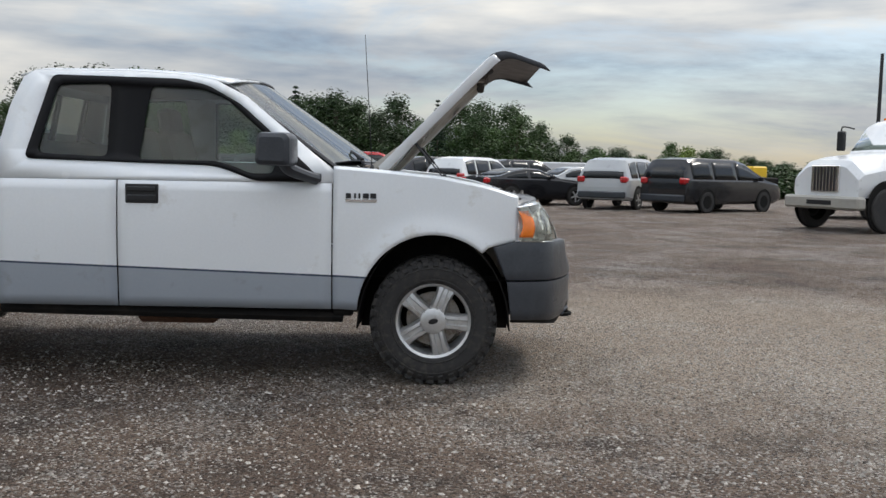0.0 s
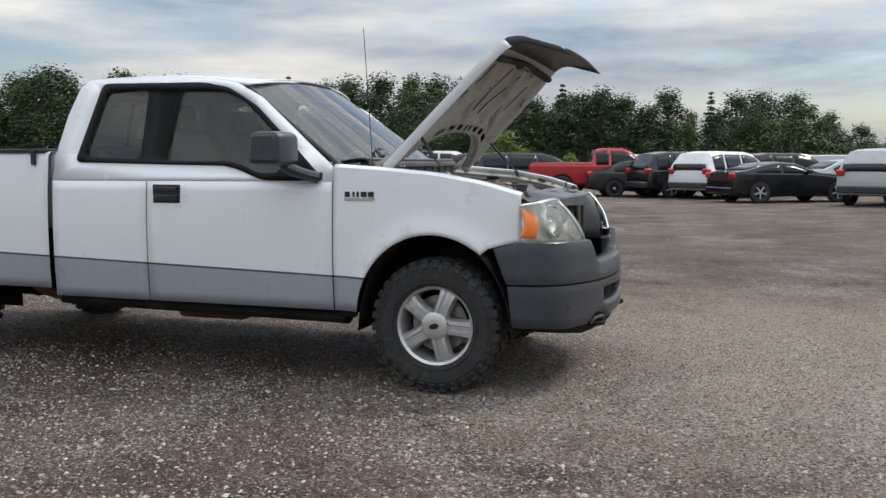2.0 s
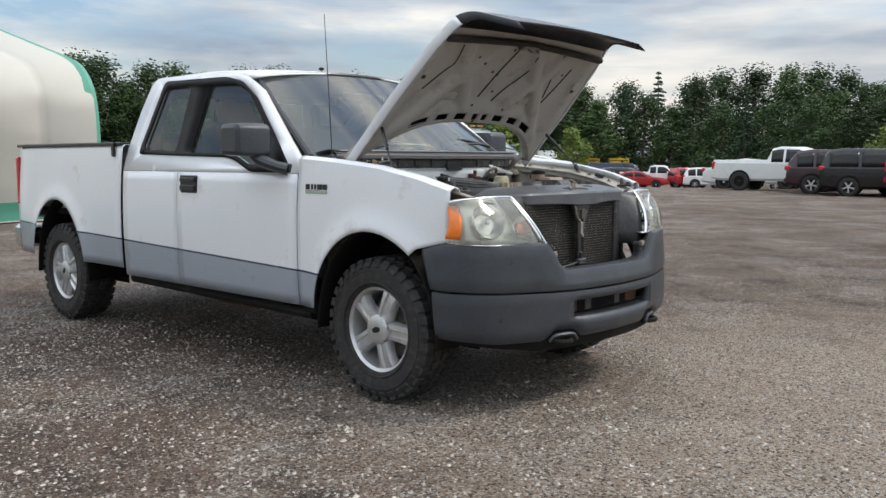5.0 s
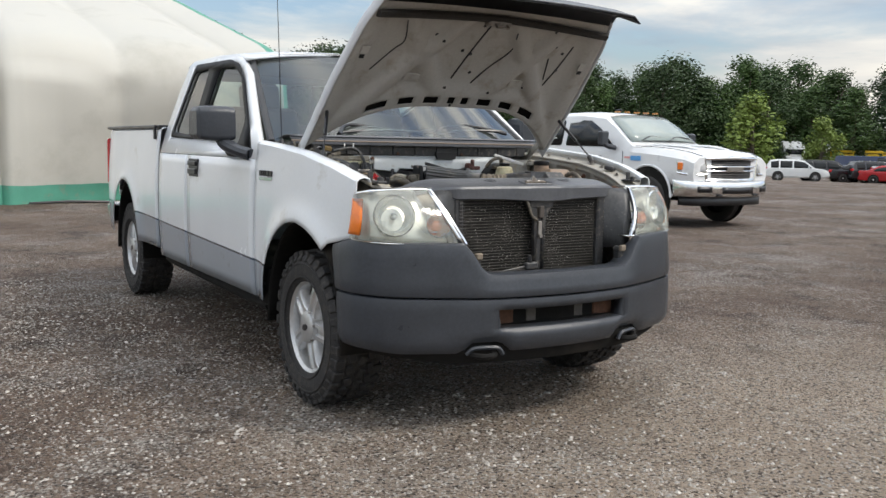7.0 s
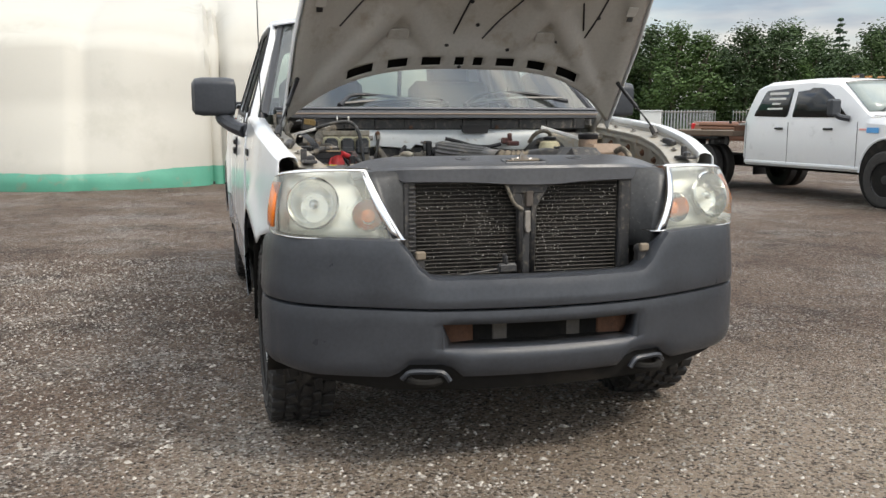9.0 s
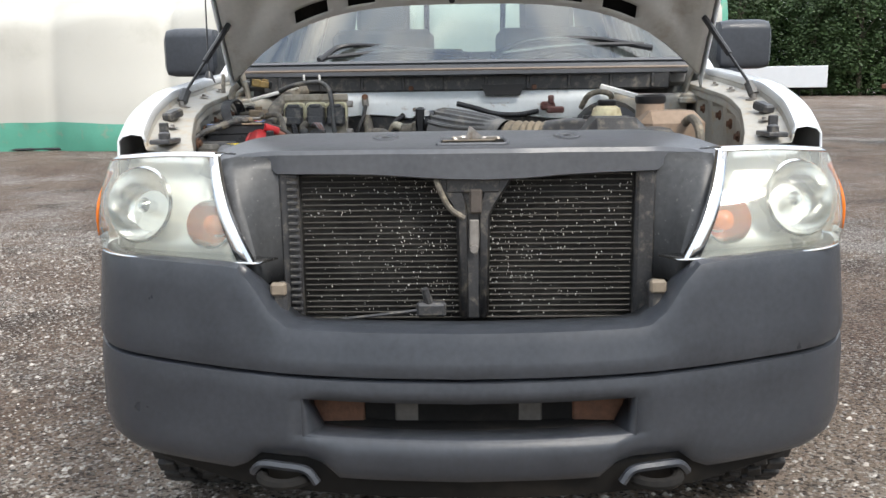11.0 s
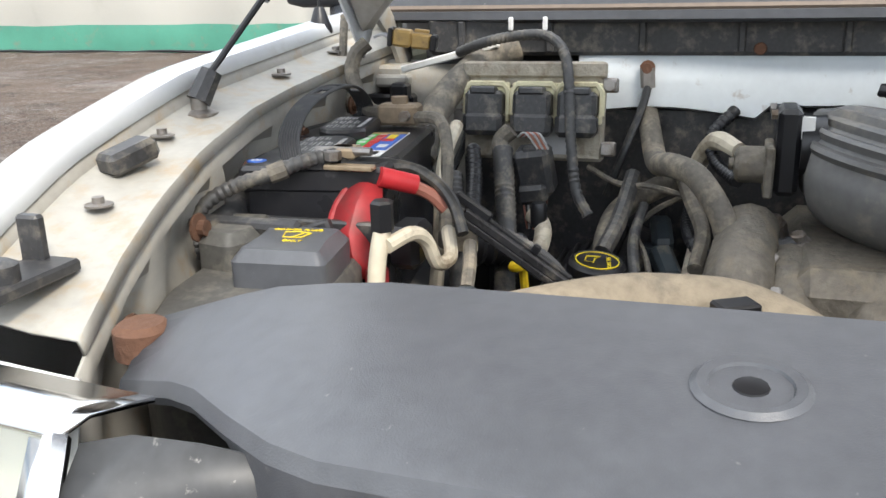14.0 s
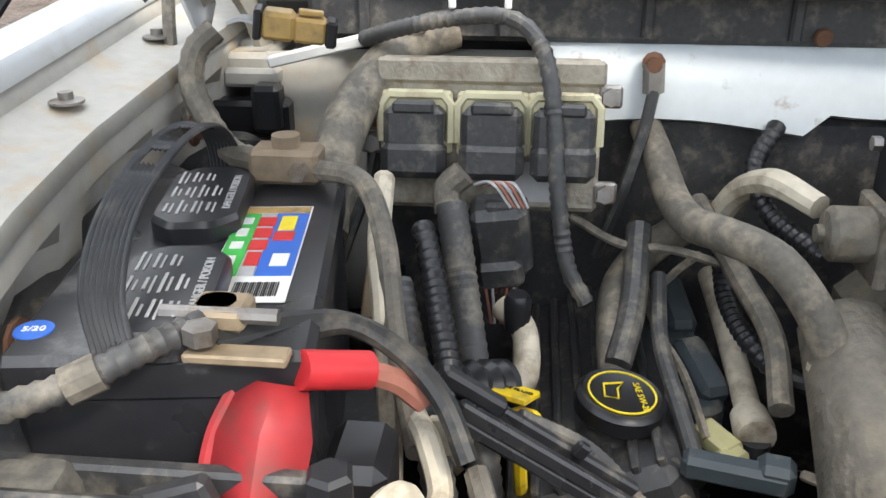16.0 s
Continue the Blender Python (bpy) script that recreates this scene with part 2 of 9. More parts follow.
def sheet(outline, holes=(), mapping=None):
    """Flat sheet with holes from (x, z) outlines, then mapped to 3D."""
    bm = bmesh.new()
    for ring in (outline, *holes):
        vs = [bm.verts.new((x, 0, z)) for x, z in ring]
        for a, b in zip(vs, vs[1:] + vs[:1]):
            bm.edges.new((a, b))
    bmesh.ops.triangle_fill(bm, use_beauty=True, edges=bm.edges[:], normal=(0, 1, 0))
    bm.verts.index_update()
    s = Shape()
    s.v = [tuple(mapping(v.co.x, v.co.z)) if mapping else tuple(v.co) for v in bm.verts]
    s.f = [tuple(v.index for v in f.verts) for f in bm.faces]
    bm.free()
    return s


def rounded(ring, r, n=4):
    """Outline with rounded corners."""
    res = []
    for i, q in enumerate(ring):
        a, b, c = Vector(ring[i - 1]), Vector(q), Vector(ring[(i + 1) % len(ring)])
        k = min(r, (a - b).length * 0.45, (c - b).length * 0.45)
        p0, p1 = b + (a - b).normalized() * k, b + (c - b).normalized() * k
        for j in range(n + 1):
            t = j / n
            w = p0.lerp(b, t).lerp(b.lerp(p1, t), t)
            res.append((w.x, w.y))
    return res

WHITE = surf("white_paint", (0.74, 0.76, 0.78), 0.22, var=0.03, scale=2.0, coat=0.4, dirt=(0.52, 0.49, 0.44), amount=0.08, dscale=3.0)
# dusty white paint, its base also darkened to hold down the sunlight on it
JAMB = surf("darkened_white_inner_paint", (0.36, 0.343, 0.305), 0.5, var=0.12, scale=9.0, dirt=(0.36, 0.28, 0.18), amount=0.26, dscale=22.0)
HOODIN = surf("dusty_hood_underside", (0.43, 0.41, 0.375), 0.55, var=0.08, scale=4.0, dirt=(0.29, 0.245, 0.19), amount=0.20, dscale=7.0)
PLASTIC = surf("faded_black_plastic", (0.036, 0.040, 0.048), 0.33, spec=0.45, var=0.25, scale=7.0, bump=0.12, bscale=900.0, dirt=(0.045, 0.048, 0.056), amount=0.14, dscale=14.0)
COVER = surf("scuffed_grey_plastic", (0.088, 0.092, 0.102), 0.36, var=0.20, scale=4.0, fine=60.0, bump=0.1, bscale=700.0, dirt=(0.36, 0.35, 0.34), amount=-0.12, dscale=70.0)
TRIM = surf("satin_black_trim", (0.012, 0.012, 0.014), 0.35, var=0.2, scale=10.0)
DUSTY = surf("dusty_black_plastic", (0.038, 0.038, 0.040), 0.42, var=0.40, scale=12.0, fine=160.0, dirt=(0.165, 0.148, 0.122), amount=0.26, dscale=38.0)
SCUFF = surf("scuffed_deflector_plastic", (0.050, 0.051, 0.053), 0.48, var=0.35, scale=9.0, dirt=(0.50, 0.48, 0.44), amount=-0.02, dscale=85.0)
WINTRIM = surf("black_window_surround", (0.005, 0.005, 0.006), 0.5, var=0.2, scale=10.0, spec=0.15)
RUBBER = surf("tyre_rubber", (0.022, 0.021, 0.021), 0.75, var=0.25, scale=16.0, bump=0.3, bscale=220.0, dirt=(0.058, 0.051, 0.044), amount=0.30, dscale=24.0)
ALLOY = surf("machined_alloy", (0.56, 0.56, 0.56), 0.34, 0.65, var=0.10, scale=20.0, dirt=(0.36, 0.33, 0.29), amount=0.15, dscale=16.0)
CHROME = surf("chrome", (0.78, 0.78, 0.78), 0.10, 1.0, var=0.04)
STEEL = surf("dull_steel", (0.30, 0.28, 0.26), 0.45, 0.8, var=0.25, scale=25.0, dirt=(0.16, 0.11, 0.07), amount=0.3, dscale=30.0)
RUST = surf("rusted_steel", (0.115, 0.055, 0.032), 0.85, var=0.35, scale=30.0, bump=0.3, bscale=150.0)
UNDER = surf("dark_underbody", (0.010, 0.0095, 0.009), 0.85, var=0.3, scale=12.0, dirt=(0.028, 0.024, 0.02), amount=0.25, spec=0.2)
ALU = surf("dusty_cast_aluminium", (0.15, 0.133, 0.108), 0.6, 0.3, var=0.40, scale=14.0, bump=0.6, bscale=60.0, dirt=(0.22, 0.185, 0.135), amount=0.30, dscale=24.0)
HOSE = surf("dusty_rubber_hose", (0.120, 0.106, 0.086), 0.7, var=0.35, scale=22.0, fine=160.0, dirt=(0.30, 0.255, 0.19), amount=0.36, dscale=34.0)
BIGHOSE = surf("tan_dusty_hose", (0.26, 0.215, 0.155), 0.75, var=0.32, scale=9.0, bump=0.2, bscale=300.0, dirt=(0.10, 0.088, 0.072), amount=0.16, dscale=13.0)
LOOM = surf("dusty_corrugated_loom", (0.055, 0.054, 0.054), 0.5, var=0.35, scale=25.0, fine=160.0, dirt=(0.24, 0.21, 0.165), amount=0.30, dscale=26.0)
CLOTHGREY = surf("grey_seat_cloth", (0.22, 0.205, 0.18), 0.9, var=0.12, scale=14.0, bump=0.2, bscale=400.0)
GLASS = glassy("side_glass", (0.66, 0.76, 0.73), 0.9)
# the faint pale haze of the windscreen imitates sky reflected in it
SHIELD = glassy("windscreen_glass", (0.66, 0.77, 0.74), 0.7, (0.70, 0.76, 0.76), 0.045)
LENS = glassy("yellowed_headlamp_lens", (0.93, 0.94, 0.88), 0.8, (0.74, 0.75, 0.64), 0.17, 0.06)
AMBER = surf("amber_plastic", (0.85, 0.20, 0.02), 0.2, var=0.1, scale=30.0, coat=0.5)
REDLENS = surf("red_lamp_plastic", (0.45, 0.012, 0.015), 0.15, var=0.1, coat=0.6)
REDRUB = surf("red_terminal_cover", (0.50, 0.022, 0.028), 0.5, var=0.15, scale=20.0, dirt=(0.28, 0.05, 0.045), amount=0.25, dscale=18.0)
REDBOOT = surf("dull_red_rubber", (0.36, 0.028, 0.032), 0.5, var=0.2, scale=25.0, dirt=(0.22, 0.05, 0.045), amount=0.3, dscale=30.0)
IVORY = surf("ivory_plastic", (0.60, 0.55, 0.36), 0.45, var=0.15, scale=14.0, dirt=(0.28, 0.21, 0.12), amount=0.28, dscale=14.0)
CREAM = surf("painted_cream_pipe", (0.55, 0.49, 0.38), 0.55, var=0.18, scale=25.0, dirt=(0.20, 0.15, 0.10), amount=0.32, dscale=22.0)
TANPL = surf("tan_connector_plastic", (0.42, 0.27, 0.09), 0.45, var=0.15, scale=30.0, dirt=(0.16, 0.11, 0.06), amount=0.25, dscale=30.0)
YELLOW = surf("yellow_print", (0.80, 0.62, 0.03), 0.5, var=0.12, scale=40.0)
PAPER = surf("white_label_print", (0.74, 0.73, 0.70), 0.5, var=0.08, scale=40.0)
GREENP = surf("green_label_print", (0.06, 0.48, 0.08), 0.4, var=0.1)
BLUEP = surf("blue_label_print", (0.03, 0.13, 0.52), 0.4, var=0.1)
REDP = surf("red_label_print", (0.62, 0.03, 0.03), 0.4, var=0.1)
GREYP = surf("grey_label_print", (0.42, 0.42, 0.42), 0.4, var=0.1)
BATT = surf("black_battery_case", (0.022, 0.022, 0.025), 0.30, var=0.2, scale=10.0, dirt=(0.17, 0.165, 0.165), amount=0.12, dscale=14.0)
COPPER = surf("worn_copper_red_hose", (0.34, 0.13, 0.09), 0.6, var=0.25, scale=30.0)
BLUEPL = surf("blue_plastic_ring", (0.02, 0.16, 0.36), 0.4)
TEAL = surf("slate_blue_plastic", (0.040, 0.052, 0.060), 0.45, var=0.2, scale=20.0, dirt=(0.2, 0.17, 0.13), amount=0.2, dscale=20.0)
OLIVE = surf("pale_olive_plastic", (0.42, 0.39, 0.20), 0.5, var=0.15)


def two_tone():
    """White paint with a silver-grey rocker band and a thin dark line between them."""
    m = surf("two_tone_paint", (0.74, 0.76, 0.78), 0.22, var=0.03, scale=2.0, coat=0.4, dirt=(0.50, 0.47, 0.42), amount=0.06)
    n, l = m.node_tree.nodes, m.node_tree.links
    p = n["Principled BSDF"]
    src = p.inputs["Base Color"].links[0].from_socket
    tc, sp = n.new("ShaderNodeTexCoord"), n.new("ShaderNodeSeparateXYZ")
    l.new(tc.outputs["Object"], sp.inputs[0])
    ma = n.new("ShaderNodeMath")
    ma.operation = "MULTIPLY_ADD"
    ma.inputs[1].default_value = 0.027
    l.new(sp.outputs["X"], ma.inputs[0])
    l.new(sp.outputs["Z"], ma.inputs[2])
    ramp = n.new("ShaderNodeValToRGB")
    ramp.color_ramp.interpolation = "CONSTANT"
    ramp.color_ramp.elements[0].position, ramp.color_ramp.elements[0].color = 0.0, (0.40, 0.43, 0.47, 1)
    ramp.color_ramp.elements[1].position, ramp.color_ramp.elements[1].color = 0.632, (0.06, 0.08, 0.12, 1)
    e = ramp.color_ramp.elements.new(0.642)
    e.color = (1, 1, 1, 1)
    l.new(ma.outputs[0], ramp.inputs["Fac"])
    mx = n.new("ShaderNodeMix")
    mx.data_type, mx.blend_type = "RGBA", "MULTIPLY"
    mx.inputs["Factor"].default_value = 1.0
    l.new(src, mx.inputs["A"])
    l.new(ramp.outputs["Color"], mx.inputs["B"])
    l.new(mx.outputs["Result"], p.inputs["Base Color"])
    return m


TWOTONE = two_tone()

# ---- the pickup truck: nose towards +x, front axle at x = 0 ----
truck = thing("pickup_truck", "white and silver pickup truck, hood open and grille missing", "truck")
AXLE, HUBZ, TYRE = -3.68, 0.385, 0.385
FW = (0.0, 0.42, 0.455, 0.49)         # front arch: x, z, half width, rise
RW = (-3.66, 0.43, 0.45, 0.535)       # rear arch


def half(x, z):
    """Half width of the body."""
    w = 0.965 - 0.11 * (z - 0.82) ** 2
    if x > 0:
        w -= 0.27 * x * x
    if x < -4.2:
        w -= 0.35 * (x + 4.2) ** 2
    for ax, az, rx, rz in (FW, RW):
        r = math.hypot((x - ax) / rx, (z - az) / rz)
        if z > 0.4:
            w += 0.022 * math.exp(-((r - 1.0) / 0.17) ** 2)
    return w


def arch(x, a, low):
    ax, az, rx, rz = a
    k = (x - ax) / rx
    return max(low, az + rz * math.sqrt(1 - k * k)) if abs(k) < 1 else low


def arch_xs(a, n=24):
    return [a[0] + a[2] * math.cos(math.pi * (1 - i / n)) for i in range(n + 1)]


def span(a, b, n):
    return [lerp(a, b, i / n) for i in range(n + 1)]


def side_panel(xs, low, high, sgn, n=14, roll=None):
    rows = []
    for x in xs:
        a, b = low(x), high(x)
        row = [(x, sgn * half(x, lerp(a, b, j / n)), lerp(a, b, j / n)) for j in range(n + 1)]
        if roll:
            row += roll(x, b, sgn)
        rows.append(row)
    return Shape().grid(rows)


FENDER_TOP = [(-0.60, 1.285), (-0.36, 1.270), (0.03, 1.236), (0.30, 1.185), (0.50, 1.125), (0.56, 1.10)]


def fender_roll(x, z, sgn):
    w = half(x, z)
    return [(x, sgn * (w - 0.012), z + 0.012), (x, sgn * (w - 0.035), z + 0.018), (x, sgn * (w - 0.062), z + 0.014), (x, sgn * (w - 0.070), z - 0.004)]


def fender_ledge(x, z, sgn):
    w = half(x, z)
    edge = knots(x, [(-0.6, 0.845), (-0.1, 0.855), (0.167, 0.832), (0.39, 0.778), (0.56, 0.72)])
    return [(x, sgn * (w - 0.068), z - 0.002), (x, sgn * (w - 0.072), z - 0.020), (x, sgn * edge, z - 0.028 - 0.004 * (x > 0)), (x, sgn * (edge - 0.045), z - 0.034), (x, sgn * (edge - 0.05), z - 0.046)]


def inset(poly, k=0.965):
    """The outline drawn in a little towards its middle."""
    cx, cz = sum(q[0] for q in poly) / len(poly), sum(q[1] for q in poly) / len(poly)
    return [(cx + (q[0] - cx) * k, cz + (q[1] - cz) * k) for q in poly]


def rocker(x):
    return 0.455


for sgn, side in ((-1, "right"), (1, "left")):
    xs = span(-0.60, -0.455, 4)[:-1] + arch_xs(FW, 28) + [0.47, 0.495]
    fend = part("fender", side_panel(xs, lambda x: (arch(x, FW, 0.455) if x < 0.31 else max(arch(x, FW, 0.455), 0.835 + 0.24 * (x - 0.31))),
                                     lambda x: knots(x, FENDER_TOP), sgn, 14, fender_roll), TWOTONE, truck, thick=0.004)
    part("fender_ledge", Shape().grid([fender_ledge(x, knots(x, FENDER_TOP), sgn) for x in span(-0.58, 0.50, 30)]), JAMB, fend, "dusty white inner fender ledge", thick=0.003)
    xs = span(-1.868, -0.608, 16)
    door = part("front_door", side_panel(xs, rocker, lambda x: 1.20, sgn, 12), TWOTONE, truck, thick=0.012)
    xs = span(-2.59, -1.878, 10)
    rdoor = part("rear_door", side_panel(xs, rocker, lambda x: 1.20, sgn, 12), TWOTONE, truck, thick=0.012)
    xs = span(-4.46, -4.11, 6)[:-1] + arch_xs(RW, 24) + span(-3.21, -2.635, 6)[1:]
    bed = part("bed_side", side_panel(xs, lambda x: arch(x, RW, 0.50), lambda x: 1.365, sgn, 14,
                                      lambda x, z, s: [(x, s * (half(x, z) - 0.02), z + 0.02), (x, s * (half(x, z) - 0.09), z + 0.02), (x, s * (half(x, z) - 0.10), z - 0.5)]), TWOTONE, truck, thick=0.004)
    part("bed_rail_cap", Shape().box((-3.55, sgn * 0.885, 1.392), (1.80, 0.115, 0.026), 0.01), TRIM, truck, "black plastic bed rail cap")
    for cx in (-2.74,):
        part("rail_clamp", Shape().box((cx, sgn * 0.952, 1.35), (0.035, 0.018, 0.10), 0.006).box((cx - 0.03, sgn * 0.948, 1.395), (0.09, 0.02, 0.02), 0.005), TRIM, truck)
    # upper cab side with its two windows
    def up(x, z, k=0.0):
        return (x, sgn * (0.9405 - 0.323 * (z - 1.2) + k), z)
    outer = [(-2.59, 1.2), (-2.60, 1.36), (-2.56, 1.62), (-2.50, 1.80), (-2.44, 1.845), (-1.87, 1.850), (-1.50, 1.830), (-1.33, 1.80), (-1.14, 1.705), (-0.94, 1.545), (-0.74, 1.385), (-0.60, 1.275), (-0.60, 1.2)]
    rear_w = rounded([(-2.375, 1.345), (-2.285, 1.775), (-1.955, 1.785), (-1.935, 1.325)], 0.05)
    front_w = rounded([(-1.775, 1.318), (-1.735, 1.775), (-1.42, 1.762), (-1.26, 1.70), (-0.955, 1.44), (-0.925, 1.405), (-0.945, 1.245), (-1.08, 1.243), (-1.20, 1.29), (-1.30, 1.315)], 0.035)
    part("cab_side", sheet(outer, (rear_w, front_w), lambda x, z: up(x, z)), WHITE, truck, thick=0.03)
    trim_o = rounded([(-2.435, 1.318), (-2.325, 1.825), (-1.56, 1.812), (-1.38, 1.775), (-1.17, 1.66), (-0.86, 1.395), (-0.685, 1.235), (-0.69, 1.205), (-1.06, 1.207), (-1.24, 1.275), (-1.33, 1.295)], 0.045)
    part("window_trim", sheet(trim_o, (inset(rear_w), inset(front_w)), lambda x, z: up(x, z, 0.018)), WINTRIM, truck, "gloss black window surround", thick=0.006)
    part("rear_quarter_glass", sheet(rear_w, (), lambda x, z: up(x, z, 0.006)), GLASS, truck, "tinted quarter window")
    part("door_glass", sheet(front_w, (), lambda x, z: up(x, z, 0.006)), GLASS, truck, "tinted door window")
    part("door_seam", Shape().tube([up(-1.873, 1.20, 0.002), up(-1.873, 1.845, 0.002)], 0.004, 6, 1), TRIM, truck)
    part("roof_seam", Shape().tube([up(x, z - 0.022, 0.002) for x, z in outer[3:-1]], 0.0035, 6, 1), TRIM, truck)
    # handle
    hs = Shape()
    hs.box((-1.725, sgn * 0.958, 1.122), (0.195, 0.02, 0.115), 0.012).box((-1.725, sgn * 0.972, 1.098), (0.17, 0.022, 0.035), 0.010).box((-1.725, sgn * 0.972, 1.150), (0.17, 0.018, 0.028), 0.008)
    part("door_handle", hs, TRIM, door, "black pull handle")
    # mirror
    ms = Shape()
    prof = rounded([(-0.105, -0.09), (0.105, -0.095), (0.105, 0.07), (0.08, 0.095), (-0.09, 0.095)], 0.03)
    rows = [[(-0.905 + x * k + dx, sgn * y, 1.392 + z * k) for x, z in prof] for y, k, dx in ((0.985, 0.55, 0.02), (0.995, 0.93, 0.005), (1.03, 1.0, 0), (1.15, 1.0, -0.005), (1.185, 0.93, -0.01), (1.20, 0.7, -0.015))]
    ms.grid(rows, loop=True)
    ms.add(rows[-1], [tuple(range(len(prof)))]).add(rows[0], [tuple(range(len(prof)))])
    ms.tube([(-0.70, sgn * 0.95, 1.225), (-0.76, sgn * 1.0, 1.245), (-0.84, sgn * 1.04, 1.28), (-0.87, sgn * 1.05, 1.32)], [0.035, 0.033, 0.038, 0.04], 10, flat=1.2)
    ms.box((-0.72, sgn * 0.950, 1.232), (0.10, 0.022, 0.05), 0.01)
    part("mirror", ms, PLASTIC, truck, "black door mirror housing")
    # badge as plain bars, chip and pinstripe stay in the paint
    bx = Shape().box((-0.435, sgn * (half(-0.43, 1.10) + 0.004), 1.103), (0.185, 0.006, 0.018), 0.002)
    bd = part("badge", bx, CHROME, fend, "chrome fender badge")
    bs = Shape()
    for i, (dx, w) in enumerate(((-0.075, 0.03), (-0.036, 0.012), (-0.010, 0.012), (0.028, 0.035), (0.072, 0.035))):
        bs.box((-0.435 + dx, sgn * (half(-0.43, 1.12) + 0.005), 1.131), (w, 0.008, 0.030), 0.002)
    part("badge_bar", bs, TRIM, bd)
    # inner wheel wells
    for a, z1 in ((FW, 0.9), (RW, 0.95)):
        rows = []
        for i in range(19):
            t = math.pi * i / 18
            rows.append([(a[0] + (a[2] - 0.0) * math.cos(t), sgn * y, a[1] - 0.08 + (a[3] + 0.08) * math.sin(t)) for y in (0.945, 0.93, 0.62)])
        ws = Shape().grid(rows)
        ws.add([(a[0] - 0.46, sgn * 0.62, 0.3), (a[0] + 0.46, sgn * 0.62, 0.3), (a[0] + 0.46, sgn * 0.62, 0.96), (a[0] - 0.46, sgn * 0.62, 0.96)], [(0, 1, 2, 3)])
        part("wheel_well", ws, UNDER, truck, thick=0.006)
    # rocker underside and lamp at the tail
    part("rocker_rail", Shape().tube([(-2.6, sgn * 0.86, 0.425), (-0.55, sgn * 0.86, 0.40)], 0.04, 8, flat=1.6), UNDER, truck)
    part("tail_lamp", Shape().box((-4.452, sgn * 0.895, 1.10), (0.05, 0.11, 0.40), 0.012), REDLENS, truck, "red tail lamp")
    part("splash_shield", Shape().box((-0.54, sgn * 0.905, 0.46), (0.12, 0.05, 0.10), 0.02).tube([(-0.48, sgn * 0.92, 0.62), (-0.50, sgn * 0.92, 0.52), (-0.56, sgn * 0.91, 0.43)], 0.02, 6), UNDER, truck)

# roof
rows = []
for i in range(13):
    x = lerp(-2.52, -1.26, i / 12)
    e = knots(x, [(-2.52, 1.815), (-2.42, 1.848), (-1.87, 1.853), (-1.5, 1.832), (-1.26, 1.79)])
    rows.append([(x - 0.0 + (0.09 * (1 - (j / 8) ** 2) if i == 12 else 0), j / 8 * (0.949 - 0.323 * (e - 1.2) + 0.004), e + 0.055 * (1 - abs(j / 8) ** 2.5)) for j in range(-8, 9)])
part("roof", Shape().grid(rows), WHITE, truck, "white roof panel", thick=0.012)
# cab back with window
yb = lambda x, z: (0.008 + knots(z, [(1.2, -2.59), (1.36, -2.60), (1.62, -2.56), (1.80, -2.50), (1.86, -2.43)]), x, z)
part("cab_back", sheet([(-0.94, 0.5), (0.94, 0.5), (0.885, 1.36), (0.742, 1.80), (0.70, 1.835), (0, 1.865), (-0.70, 1.835), (-0.742, 1.80), (-0.885, 1.36)], (rounded([(-0.68, 1.40), (-0.60, 1.74), (0.60, 1.74), (0.68, 1.40)], 0.05),), yb), WHITE, truck, thick=0.02)
part("rear_window", sheet(rounded([(-0.68, 1.40), (-0.60, 1.74), (0.60, 1.74), (0.68, 1.40)], 0.05), (), lambda x, z: (yb(x, z)[0] - 0.004, x, z)), GLASS, truck, "cab rear window")
for yy in (-0.22, 0.22):
    part("window_bar", Shape().tube([yb(yy, 1.40), yb(yy, 1.74)], 0.016, 6), TRIM, truck)
# windscreen
rows = []
for i in range(11):
    t = i / 10
    rows.append([(lerp(-0.60 + 0.19 * (1 - (j / 8) ** 2), -1.30 + 0.125 * (1 - (j / 8) ** 2), t), j / 8 * lerp(0.865, 0.715, t), lerp(1.30 + 0.03 * (1 - (j / 8) ** 2), 1.80 + 0.045 * (1 - abs(j / 8) ** 2.5), t)) for j in range(-8, 9)])
part("windscreen", Shape().grid(rows), SHIELD, truck, "large raked windscreen")
for sgn in (-1, 1):
    part("windscreen_seal", Shape().tube([r[-1] if sgn > 0 else r[0] for r in rows], 0.014, 6, flat=1.6), TRIM, truck)
part("windscreen_header", Shape().tube(rows[-1], 0.012, 6), TRIM, truck)
# floor, bed floor, tailgate, rear bumper, frame and axles
part("cab_floor", Shape().box((-1.55, 0, 0.50), (2.1, 1.82, 0.06)), UNDER, truck)
part("bed_floor", Shape().box((-3.55, 0, 0.86), (1.80, 1.70, 0.05)), UNDER, truck)
part("bed_front_wall", Shape().box((-2.66, 0, 1.10), (0.04, 1.74, 0.54)), TWOTONE, truck)
part("tailgate", Shape().box((-4.45, 0, 1.08), (0.06, 1.70, 0.60), 0.015), TWOTONE, truck)
part("rear_bumper", Shape().box((-4.54, 0, 0.62), (0.16, 1.86, 0.20), 0.03), CHROME, truck, "chrome rear bumper")
for sgn in (-1, 1):
    part("frame_rail", Shape().box((-1.9, sgn * 0.46, 0.44), (4.9, 0.09, 0.15), 0.01), UNDER, truck)
for ax in (0.0, AXLE):
    part("axle", Shape().tube([(ax, -0.80, HUBZ), (ax, 0.80, HUBZ)], 0.045, 10).lathe([(0.05, -0.12), (0.13, -0.06), (0.13, 0.06), (0.05, 0.12)], pose(ax, 0.1, HUBZ, 90, 0, 0), 16), UNDER, truck)
